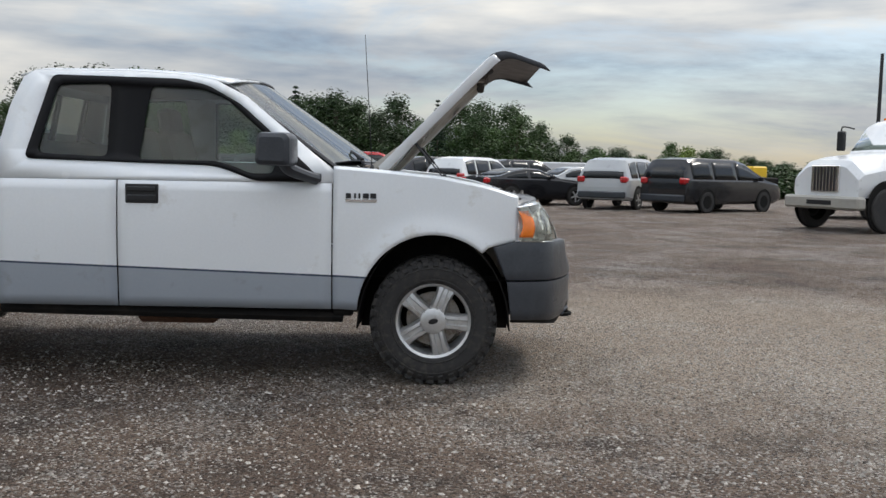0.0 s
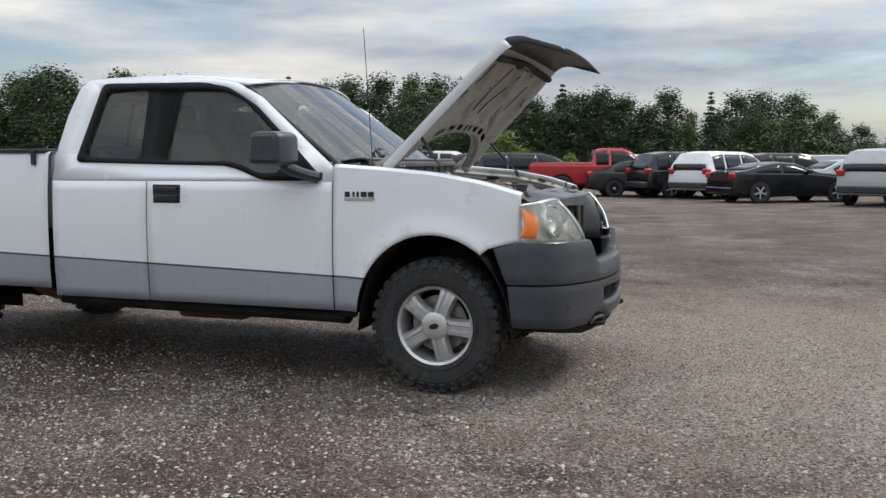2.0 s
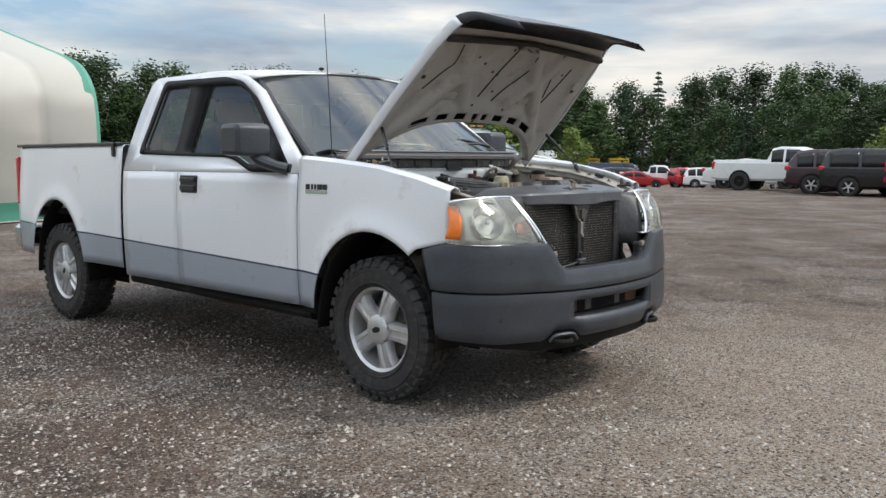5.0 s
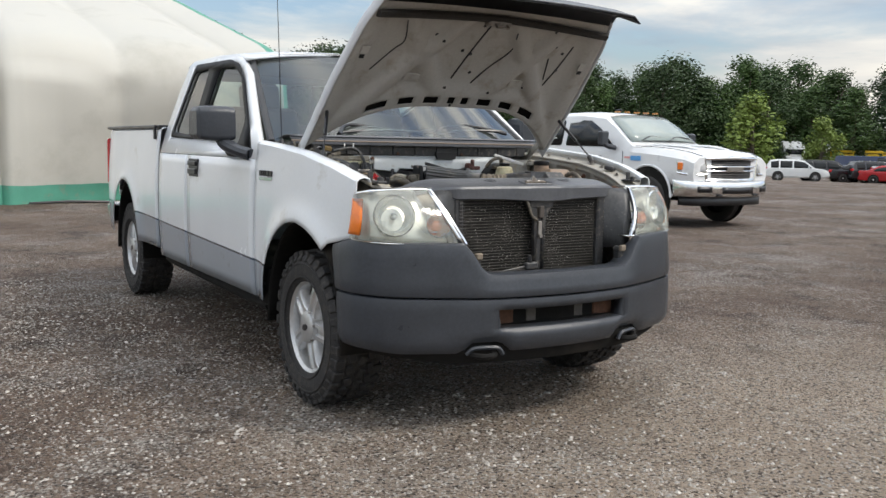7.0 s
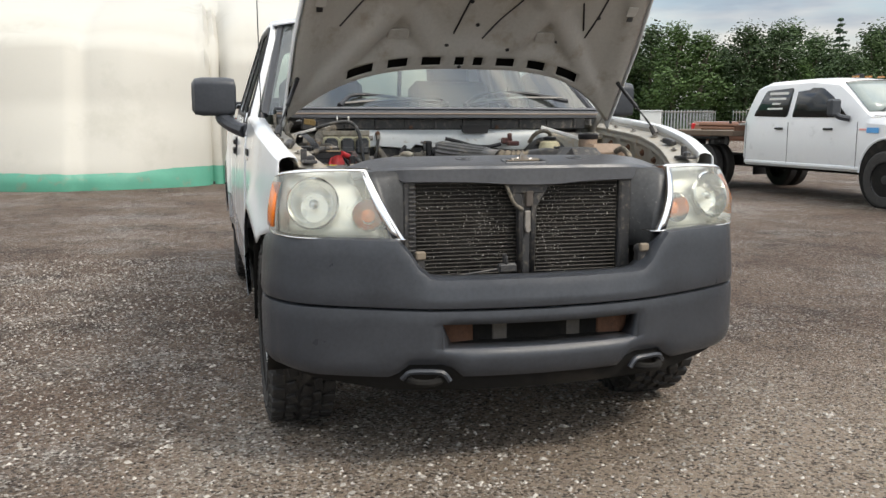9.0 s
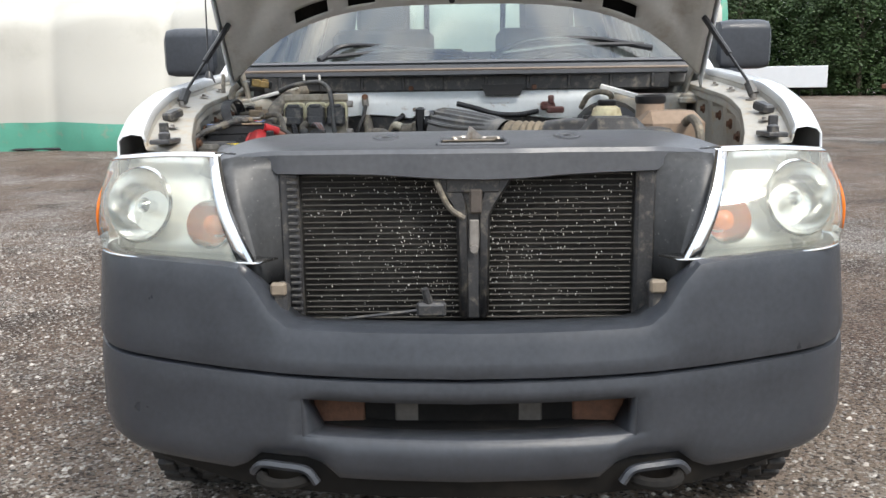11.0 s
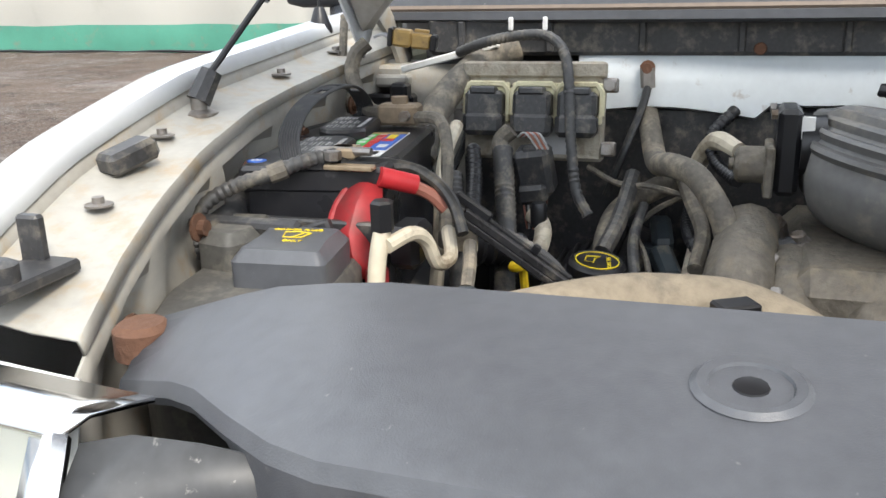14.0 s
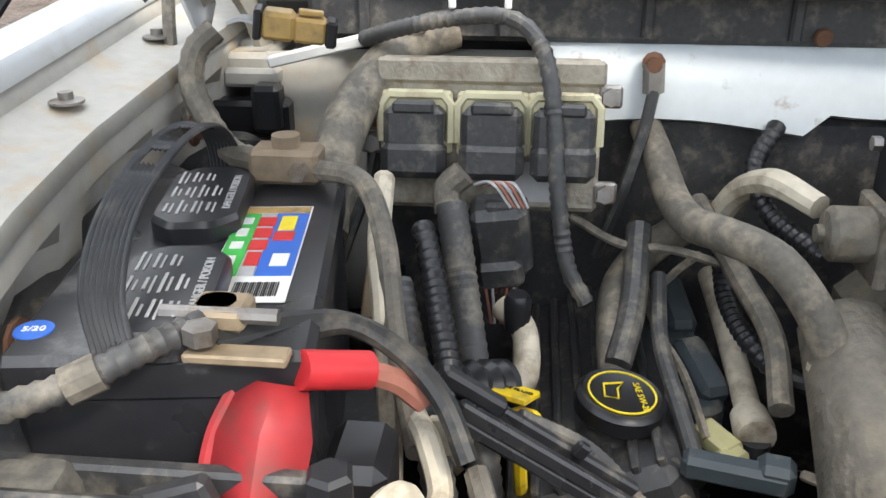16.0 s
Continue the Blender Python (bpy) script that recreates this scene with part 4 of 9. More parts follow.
# radiator, cover and shrouds
RADX = 0.605
part("radiator_core", Shape().box((RADX - 0.02, 0, 0.875), (0.03, 0.88, 0.40), 0.004), surf("radiator_fins", (0.014, 0.0125, 0.011), 0.6, var=0.5, scale=60.0, fine=400.0, bump=0.6, bscale=500.0, dirt=(0.06, 0.055, 0.048), amount=0.3, dscale=6.0), truck, "dusty black radiator")
core = bpy.data.objects["radiator_core"]
bar_me = Shape().box((0, 0, 0), (0.006, 0.80, 0.0030), 0.001).mesh("cooling_tube")
BARMAT = surf("radiator_tube", (0.085, 0.079, 0.070), 0.45, 0.4, var=0.4, scale=12.0, dirt=(0.16, 0.14, 0.12), amount=0.25, dscale=8.0)
for k in range(27):
    b = part("cooling_tube", bar_me, BARMAT, core)
    b.location = (RADX + 0.001, 0.0, 0.688 + 0.0142 * k)
sp = Shape()
rnd = random.Random(7)
for k in range(1100):
    y, z, h = rnd.gauss(0.0, 0.24), 0.69 + 0.37 * rnd.random() ** 0.8, rnd.uniform(0.001, 0.0055)
    if abs(y) < 0.40:
        w = rnd.uniform(0.0004, 0.0013) * (2.2 if k % 45 == 0 else 1)
        sp.add([(RADX + 0.0056, y - w, z), (RADX + 0.0056, y + w, z + rnd.uniform(-0.001, 0.001)), (RADX + 0.0058, y + w * 0.6, z + h), (RADX + 0.0058, y - w, z + h * 0.9)], [(0, 1, 2, 3)])
tagged(part("fin_dents", sp, surf("bright_bent_fins", (0.70, 0.68, 0.63), 0.4, 0.3, var=0.2), core, "bright stone dents in the fins"), kind="stuff")
for sgn in (-1, 1):
    tk = part("radiator_tank", Shape().box((RADX - 0.002, sgn * 0.432, 0.875), (0.045, 0.05, 0.40), 0.008), DUSTY, core, "black side tank")
    if sgn < 0:
        crimp_me = Shape().box((RADX + 0.022, -0.421, 0), (0.012, 0.026, 0.008), 0.003).mesh("tank_crimp")
        for k in range(22):
            part("tank_crimp", crimp_me, DUSTY, tk).location = (0, 0, 0.70 + 0.0165 * k)
    rows = []
    for z, yo, xo in ((0.79, 0.515, 0.74), (0.86, 0.525, 0.735), (0.98, 0.56, 0.70), (1.06, 0.582, 0.665), (1.088, 0.585, 0.63)):
        rows.append([(xo, sgn * yo, z), (xo - 0.012, sgn * (yo - 0.03), z + 0.004), (lerp(xo, RADX, 0.6), sgn * lerp(yo, 0.45, 0.55), z + 0.004), (RADX + 0.01, sgn * 0.452, z), (RADX - 0.03, sgn * 0.45, z)])
    part("side_deflector", Shape().grid(rows), SCUFF, truck, "scuffed black air deflector", thick=0.006)
    cl = Shape().box((0.765, sgn * 0.43, 0.775), (0.05, 0.035, 0.07), 0.012).lathe([(0.020, -0.03), (0.020, 0.01), (0.014, 0.014)], pose(0.775, sgn * 0.43, 0.795, 0, 90, 0), 14)
    part("grille_clip", cl, DUSTY, truck)
    part("clip_cap", Shape().box((0.79, sgn * 0.43, 0.806), (0.022, 0.036, 0.030), 0.007), surf("sun_bleached_clip", (0.19, 0.155, 0.115), 0.7, var=0.25, scale=40), truck)
# the V-shaped latch support
vs = Shape()
for sgn in (-1, 1):
    vs.grid([[(0.640, 0.016 + sgn * (a), z), (0.652, 0.016 + sgn * (a - 0.006), z), (0.652, 0.016 + sgn * (b + 0.006), z), (0.640, 0.016 + sgn * b, z)] for z, a, b in ((1.055, 0.095, 0.045), (1.03, 0.088, 0.030), (0.98, 0.055, 0.015), (0.95, 0.040, 0.012), (0.70, 0.034, 0.012))])
vs.box((0.638, 0.016, 0.86), (0.012, 0.055, 0.33), 0.003).box((0.645, 0.016, 1.03), (0.02, 0.13, 0.05), 0.01)
vsup = part("latch_support", vs, DUSTY, truck, "black V-shaped latch support", thick=0.003)
part("latch_tab", Shape().box((0.650, 0.018, 0.905), (0.012, 0.024, 0.07), 0.004).lathe([(0.010, 0), (0.010, 0.008)], pose(0.655, 0.018, 0.87, 0, 90, 0), 10), STEEL, vsup)
part("latch_block", Shape().box((0.652, 0.022, 0.985), (0.02, 0.03, 0.06), 0.006), surf("brown_dusty_block", (0.075, 0.062, 0.053), 0.7, var=0.3, scale=40), vsup)
part("latch_cable", Shape().tube([(0.655, -0.075, 1.05), (0.665, -0.065, 1.02), (0.66, -0.04, 0.97), (0.66, -0.005, 0.945)], 0.007, 8), HOSE, vsup)
part("cable_tag", Shape().box((0.672, -0.055, 1.052), (0.007, 0.024, 0.010), 0.003, rot=(25, 0, 0)), PAPER, vsup)
part("front_sensor", Shape().box((0.72, -0.085, 0.738), (0.03, 0.07, 0.035), 0.008).tube([(0.72, -0.09, 0.75), (0.73, -0.10, 0.79)], [0.012, 0.008], 8).tube([(0.72, -0.12, 0.735), (0.715, -0.22, 0.722), (0.70, -0.3, 0.71)], 0.004, 6), DUSTY, truck, "black temperature sensor")

# plastic cover over the radiator
rows = []
YS = [-0.66, -0.62, -0.585, -0.55, -0.50, -0.455, -0.42, -0.3, -0.22, -0.18, -0.14, -0.10, -0.03, 0.04, 0.11, 0.13, 0.20, 0.225, 0.32, 0.42, 0.455, 0.50, 0.55, 0.585, 0.62, 0.66]
for y in YS:
    a = abs(y)
    drop = knots(a, [(0.40, 0.0), (0.47, 0.0), (0.56, 0.012), (0.66, 0.045)])
    zf = 1.108 - drop + 0.004 * (1 - a / 0.66)
    xf = knots(a, [(0.0, 0.676), (0.10, 0.674), (0.20, 0.650), (0.44, 0.640), (0.50, 0.60), (0.57, 0.545), (0.66, 0.50)]) + (0.006 if 0.12 < y < 0.21 else 0)
    bot = 1.052 - 0.014 * math.exp(-((y - 0.05) / 0.22) ** 2) if a < 0.46 else zf - 0.02
    rows.append([(xf - 0.012, y, bot), (xf, y, bot + 0.003), (xf + 0.002, y, zf - 0.012), (xf - 0.003, y, zf - 0.003), (xf - 0.012, y, zf + 0.001), (lerp(xf, 0.43, 0.35), y, zf + 0.012), (lerp(xf, 0.43, 0.75), y, zf + 0.024), (0.435, y, zf + 0.026), (0.425, y, zf + 0.018), (0.425, y, zf - 0.02)])
cov = part("radiator_cover", Shape().grid(rows), COVER, truck, "scuffed grey plastic radiator cover", thick=0.005, sharp=28)
for y in (-0.20, 0.25):
    part("cover_fixing", Shape().lathe([(0.034, 0.0), (0.030, 0.003), (0.024, 0.002), (0.020, -0.006)], pose(0.535, y, 1.131, 0, 7, 0), 24), COVER, cov)
    part("push_pin", Shape().lathe([(0.012, 0.0), (0.010, 0.004), (0.004, 0.005)], pose(0.535, y, 1.128, 0, 7, 0), 12), TRIM, cov)
part("cover_patch", Shape().grid([[(x, y, 1.1368 - (x - 0.47) * 0.105) for y in (-0.162, -0.10)] for x in (0.462, 0.50)]), surf("faded_sticker", (0.13, 0.135, 0.145), 0.3, var=0.15, scale=30), cov, "ghost of a worn sticker", thick=0.001)
lat = part("hood_latch", Shape().box((0.612, 0.015, 1.117), (0.062, 0.155, 0.014), 0.008, rot=(0, 7, 0)), UNDER, truck, "dark recessed hood latch")
part("latch_lever", Shape().add([(0.60, -0.005, 1.115), (0.60, 0.055, 1.122), (0.57, 0.045, 1.122), (0.575, -0.008, 1.115), (0.598, 0.008, 1.160), (0.585, 0.014, 1.158)], [(0, 1, 4), (1, 2, 5, 4), (2, 3, 5), (3, 0, 4, 5), (0, 3, 2, 1)]), STEEL, lat, "bent steel latch lever")
part("latch_rim", Shape().tube([(0.582, -0.064, 1.1265), (0.586, -0.03, 1.127), (0.578, -0.022, 1.1275), (0.578, 0.07, 1.1275), (0.584, 0.094, 1.1265), (0.640, 0.096, 1.119), (0.643, 0.05, 1.1185), (0.643, -0.055, 1.1185), (0.634, -0.066, 1.120), (0.582, -0.064, 1.1265)], 0.0055, 8, 3), COVER, lat)
part("latch_plate", Shape().box((0.602, 0.05, 1.1285), (0.022, 0.05, 0.005), 0.002, rot=(6, 8, 4)).tube([(0.622, -0.055, 1.126), (0.625, 0.0, 1.127), (0.622, 0.07, 1.127)], 0.0035, 6), surf("brown_latch_steel", (0.12, 0.10, 0.078), 0.55, 0.4, var=0.35, scale=40), lat)
part("latch_spring", Shape().tube([(0.60, -0.03, 1.128), (0.59, 0.0, 1.132), (0.595, 0.05, 1.13), (0.585, 0.08, 1.128)], 0.006, 6), STEEL, lat)
for yy in (-0.022, 0.062):
    part("latch_tooth", Shape().box((0.592, yy, 1.130), (0.02, 0.026, 0.011), 0.004), STEEL, lat)

# bay tub: floor, aprons, bulkhead
part("bay_floor", Shape().grid([[(x, y, 0.62 + 0.05 * noise.noise((x * 5, y * 5, 1))) for y in span(-0.8, 0.8, 20)] for x in span(-0.5, 0.55, 14)]), UNDER, truck)
for sgn in (-1, 1):
    rows = []
    for x in span(-0.56, 0.52, 36):
        zt = knots(x, FENDER_TOP) - 0.046
        yw = knots(x, [(-0.6, 0.795), (-0.1, 0.805), (0.167, 0.782), (0.39, 0.728), (0.52, 0.68)])
        wv = 0.010 * math.sin(x * 34) + 0.008 * math.sin(x * 71 + 1)
        rows.append([(x, sgn * (yw + 0.004), zt), (x, sgn * (yw + 0.002), zt - 0.02), (x, sgn * (yw + 0.015 + wv), zt - 0.035), (x, sgn * (yw + 0.02 + wv), zt - 0.07), (x, sgn * (yw + 0.01), zt - 0.16), (x, sgn * (yw - 0.02), min(zt - 0.17, max(0.6, arch(x, FW, 0.6) + 0.02)))])
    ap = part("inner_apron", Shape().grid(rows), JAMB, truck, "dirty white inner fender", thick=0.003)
    for x in (0.40, 0.22, 0.07, -0.10, -0.28):
        zt = knots(x, FENDER_TOP) - 0.046
        part("rusty_bolt", Shape().lathe([(0.016, 0), (0.016, 0.003), (0.009, 0.004), (0.009, 0.012)], pose(x, sgn * (knots(x, [(-0.6, 0.795), (-0.1, 0.805), (0.167, 0.782), (0.39, 0.728)]) - 0.002), zt - 0.052, sgn * 90, 0, 0), 10), RUST, ap)
    for x in (0.33, 0.155, -0.14, -0.33):
        zt = knots(x, FENDER_TOP) - 0.028
        part("ledge_bolt", Shape().lathe([(0.014, 0), (0.014, 0.002), (0.006, 0.003), (0.006, 0.009)], pose(x, sgn * (0.845 if x < 0.2 else 0.80), zt + 0.004), 12), STEEL, ap)
    part("bump_stop", Shape().box((0.245, sgn * 0.825, 1.184), (0.06, 0.035, 0.024), 0.010, rot=(0, 14, 20 * sgn)), DUSTY, truck)
    br = Shape().box((0.47, sgn * 0.775, 1.125), (0.10, 0.05, 0.012), 0.004).box((0.43, sgn * 0.79, 1.145), (0.012, 0.024, 0.05), 0.005).lathe([(0.015, 0), (0.015, 0.02), (0.008, 0.024)], pose(0.49, sgn * 0.77, 1.125), 12)
    part("lamp_bracket", br, DUSTY, truck)
    part("adjuster_knob", Shape().lathe([(0.012, 0), (0.012, 0.02), (0.024, 0.022), (0.024, 0.045), (0.018, 0.05)], pose(0.46, sgn * 0.665, 1.045), 14), RUST, truck)
    part("hinge_pocket", Shape().box((-0.47, sgn * 0.775, 1.190), (0.16, 0.06, 0.02), 0.006).box((-0.47, sgn * 0.79, 1.205), (0.06, 0.03, 0.03), 0.008), JAMB, truck)
bulk = part("bulkhead", Shape().box((-0.445, 0, 0.92), (0.03, 1.50, 0.46), 0.006), DUSTY, truck, "dark lower bulkhead")
# white cross panel with a wavy lower edge
rows = []
for y in span(-0.46, 0.52, 40):
    lo = 1.145 + 0.010 * math.sin(y * 14) + (0.025 if -0.18 < y < -0.05 else 0)
    rows.append([(-0.418, y, lo - 0.004), (-0.408, y, lo), (-0.406, y, 1.19), (-0.410, y, 1.232)])
part("cross_panel", Shape().grid(rows), surf("chipped_white_panel", (0.62, 0.66, 0.68), 0.4, var=0.06, scale=6, dirt=(0.22, 0.13, 0.07), amount=0.05, dscale=30.0), truck, "white cowl cross panel with chips", thick=0.004)
for y in (-0.19, 0.24):
    part("rusty_clip", Shape().lathe([(0.0095, 0), (0.008, 0.004)], pose(-0.395, y, 1.243, 0, 90, 0), 14), RUST, truck)
for sgn, y0, y1 in ((-1, -0.78, -0.46), (1, 0.52, 0.78)):
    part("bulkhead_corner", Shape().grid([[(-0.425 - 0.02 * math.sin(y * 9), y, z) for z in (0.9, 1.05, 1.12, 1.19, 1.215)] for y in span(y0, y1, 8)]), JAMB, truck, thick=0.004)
band = part("cowl_band", Shape().box((-0.415, 0, 1.262), (0.03, 1.42, 0.060), 0.006), DUSTY, truck, "black cowl insulation band")
for y in span(-0.65, 0.65, 9):
    part("band_rib", Shape().box((-0.398, y, 1.262), (0.012, 0.012, 0.05), 0.003), DUSTY, band)
rows = []
for y in span(-0.82, 0.82, 32):
    c = 0.075 * (1 - (y / 0.82) ** 2)
    rows.append([(x - 0.06 + c, y, z) for x, z in ((-0.375, 1.285), (-0.362, 1.290), (-0.362, 1.300), (-0.372, 1.302), (-0.374, 1.308), (-0.366, 1.312), (-0.368, 1.320), (-0.385, 1.322), (-0.388, 1.328), (-0.378, 1.331), (-0.384, 1.337), (-0.44, 1.338), (-0.52, 1.326), (-0.60, 1.312))])
cowl = part("cowl_panel", Shape().grid(rows), COVER, truck, "black stepped cowl panel", thick=0.004, sharp=25)
part("cowl_seal", Shape().tube([(r[0][0] + 0.008, r[0][1], 1.306) for r in rows], 0.006, 6, 1), surf("brown_weather_strip", (0.17, 0.13, 0.10), 0.6, var=0.2, scale=10), cowl)
for pts in ([(-0.47, -0.52, 1.345), (-0.55, -0.42, 1.40), (-0.53, -0.12, 1.375), (-0.47, 0.02, 1.355)], [(-0.47, 0.10, 1.350), (-0.56, 0.22, 1.405), (-0.60, 0.45, 1.415), (-0.56, 0.68, 1.375)]):
    wp = part("wiper", Shape().tube(pts, [0.014, 0.008, 0.008, 0.012], 8), TRIM, truck, "black wiper arm")
    a, b = Vector(pts[0]), Vector(pts[-1])
    part("wiper_blade", Shape().tube([a + Vector((-0.02, 0.02, 0.01)), a.lerp(b, 0.5) + Vector((-0.055, 0, 0.025)), b + Vector((-0.01, -0.03, 0.015))], 0.009, 6), TRIM, wp)

# battery
BM = pose(-0.045, -0.704, 0, 0, 0, 8)
bat = part("battery", Shape().box((0, 0, 1.045), (0.306, 0.174, 0.20), 0.008, BM), BATT, truck, "scuffed black car battery")
part("battery_lid", Shape().box((0, 0, 1.133), (0.312, 0.180, 0.032), 0.005, BM), BATT, bat)
for cx, cy, w in ((-0.112, -0.728, 0.132), (0.050, -0.695, 0.128)):
    cm_ = pose(cx, cy, 0, 0, 0, 10)
    cp = part("cell_cap", Shape().prism(rounded([(-w / 2, -0.016), (-w / 2 + 0.018, -0.033), (w / 2 - 0.018, -0.033), (w / 2, -0.016), (w / 2, 0.016), (w / 2 - 0.018, 0.033), (-w / 2 + 0.018, 0.033), (-w / 2, 0.016)], 0.005), 1.147, 1.165, cm_, 0.004), BATT, bat, "black vent cap with printed warnings")
    lettering("warning_print", "DANGER / POISON", 0.0088, cm_ @ pose(0.0, 0.0215, 1.1656, 0, 0, 90 + 90), GREYP, cp)
    for r in range(4):
        for c in range(3):
            if (r, c) != (3, 0):
                part("print_bar", Shape().box((-0.036 + c * 0.034, -0.024 + r * 0.0105, 1.1655), (0.028 - 0.006 * ((r + c) % 3), 0.0022, 0.0008), 0.0002, cm_).box((-0.034 + c * 0.034, -0.0195 + r * 0.0105, 1.1655), (0.024 - 0.005 * ((r + 2 * c) % 3), 0.0016, 0.0008), 0.0002, cm_), GREYP, cp)
LM = pose(-0.041, -0.663, 1.1502, 0, 0, 7)
lb = part("battery_label", Shape().box((0, 0, 0), (0.166, 0.056, 0.0012), 0.0004, LM), PAPER, bat, "bright red, green and blue battery label")
for x, y, sx, sy, mt, up_ in ((-0.010, -0.0185, 0.112, 0.017, GREENP, 0), (-0.010, -0.004, 0.112, 0.011, GREYP, 0), (-0.010, 0.0145, 0.112, 0.025, BLUEP, 0), (-0.048, -0.003, 0.017, 0.013, REDP, 1), (-0.026, -0.003, 0.017, 0.013, REDP, 1), (-0.004, -0.003, 0.017, 0.013, REDP, 1), (0.020, -0.003, 0.022, 0.010, REDP, 1),
                               (-0.045, 0.013, 0.028, 0.012, YELLOW, 1), (-0.020, 0.013, 0.016, 0.015, REDP, 1), (0.022, 0.016, 0.020, 0.012, PAPER, 1), (-0.074, 0.0, 0.012, 0.054, TANPL, 0), (-0.050, -0.0185, 0.012, 0.009, PAPER, 1), (-0.028, -0.0185, 0.014, 0.008, PAPER, 1), (-0.004, -0.0185, 0.012, 0.009, PAPER, 1), (0.022, -0.0185, 0.014, 0.007, PAPER, 1)):
    part("label_field", Shape().box((x, y, 0.0009 + 0.0007 * up_), (sx, sy, 0.0010), 0.0003, LM), mt, lb)
bc = Shape()
for k in range(20):
    bc.box((0.066, -0.008 + 0.0015 * k, 0.0010), (0.020, 0.0005 + 0.0004 * (k % 3), 0.0008), 0.0001, LM)
part("barcode", bc, TRIM, lb)
part("date_sticker", Shape().lathe([(0.012, 0), (0.0115, 0.0012)], pose(0.086, -0.765, 1.1485), 24), BLUEP, bat, "round blue date sticker")
lettering("date_print", "5/20", 0.008, pose(0.086, -0.765, 1.1500, 0, 0, 100), PAPER, bat)
strap_line = spline([(0.118, -0.699, 1.150), (0.094, -0.714, 1.182), (0.024, -0.730, 1.205), (-0.073, -0.738, 1.216), (-0.150, -0.741, 1.208), (-0.195, -0.742, 1.180), (-0.205, -0.742, 1.140)], 7)
rows = []
for i, q in enumerate(strap_line):
    d = (strap_line[min(i + 1, len(strap_line) - 1)] - strap_line[max(i - 1, 0)]).normalized()
    side = Vector((0.12, 1, 0)).normalized()
    nrm = side.cross(d).normalized()
    rows.append([q + side * (0.0145 * k / 8) + nrm * (0.0022 if k % 2 else 0.0) for k in range(-8, 9)])
strap = part("carry_strap", Shape().grid(rows, skip=lambda i, j: 4 <= j <= 11 and 18 <= i <= 30 and i % 5 > 1), surf("grey_black_strap", (0.055, 0.056, 0.060), 0.42, var=0.25, scale=20, dirt=(0.15, 0.145, 0.135), amount=0.15, dscale=22), bat, "ribbed slotted carry strap", thick=0.002, sharp=50)
tp = part("positive_terminal", Shape().lathe([(0.016, 0), (0.014, 0.018), (0.012, 0.022)], pose(0.075, -0.655, 1.147), 16).box((0.076, -0.652, 1.162), (0.030, 0.034, 0.014), 0.004).box((0.104, -0.635, 1.150), (0.016, 0.060, 0.006), 0.002), surf("corroded_brass", (0.30, 0.23, 0.15), 0.55, 0.2, var=0.3, scale=60), bat, "corroded terminal clamp")
part("clamp_bolt", Shape().tube([(0.085, -0.685, 1.165), (0.085, -0.615, 1.165)], 0.005, 8, 1).lathe([(0.010, 0), (0.010, 0.010)], pose(0.104, -0.655, 1.158), 6), STEEL, tp)
tn = part("negative_terminal", Shape().box((-0.182, -0.680, 1.168), (0.034, 0.060, 0.030), 0.004).lathe([(0.012, 0), (0.012, 0.010)], pose(-0.182, -0.68, 1.183), 14), surf("tan_terminal", (0.25, 0.19, 0.13), 0.6, 0.3, var=0.3, scale=50), bat, "dusty terminal block")
part("clamp_bolt", Shape().tube([(-0.166, -0.665, 1.168), (-0.152, -0.665, 1.168)], 0.008, 6, 1), STEEL, tn)
part("battery_tray", Shape().box((-0.03, -0.69, 0.955), (0.36, 0.23, 0.03), 0.006).box((0.135, -0.69, 1.03), (0.012, 0.20, 0.13), 0.005).box((0.14, -0.66, 1.02), (0.03, 0.04, 0.10), 0.008), DUSTY, truck)
part("hold_down", Shape().tube([(0.135, -0.79, 1.07), (0.142, -0.70, 1.06), (0.14, -0.60, 1.05)], 0.006, 6, flat=1.3).box((0.15, -0.655, 1.06), (0.014, 0.05, 0.07), 0.006, rot=(20, 0, 0)), DUSTY, truck)
# duct and heat shield outboard of the battery
part("air_duct", Shape().tube([(0.17, -0.792, 1.055), (0.05, -0.805, 1.085), (-0.10, -0.815, 1.11), (-0.22, -0.80, 1.115)], [0.04, 0.042, 0.040, 0.036], 12, flat=0.9), DUSTY, truck, "black plastic duct")
part("duct_horn", Shape().lathe([(0.075, 0), (0.060, 0.02), (0.045, 0.05), (0.04, 0.09)], pose(-0.27, -0.755, 1.09, 0, -80, 20), 20), DUSTY, truck)
part("rubber_flap", Shape().box((0.165, -0.735, 1.06), (0.02, 0.14, 0.09), 0.008, rot=(0, 20, 0)), DUSTY, truck)

# washer reservoir
HOUSING = surf("dusty_grey_housing", (0.085, 0.082, 0.075), 0.6, var=0.3, scale=14.0, fine=120.0, dirt=(0.20, 0.185, 0.155), amount=0.30, dscale=26.0)
ws = Shape()
lid = rounded([(0.168, -0.708), (0.163, -0.611), (0.215, -0.603), (0.266, -0.595), (0.276, -0.697), (0.22, -0.704)], 0.010)
ws.prism([(x, y) for x, y in lid], 1.045, 1.097, None, 0.012)
wash = part("washer_reservoir", Shape().prism(rounded([(0.145, -0.775), (0.142, -0.606), (0.30, -0.581), (0.42, -0.555), (0.455, -0.66), (0.40, -0.72), (0.30, -0.762)], 0.016), 0.95, 1.058, None, 0.010), HOUSING, truck, "dusty grey reservoir housing")
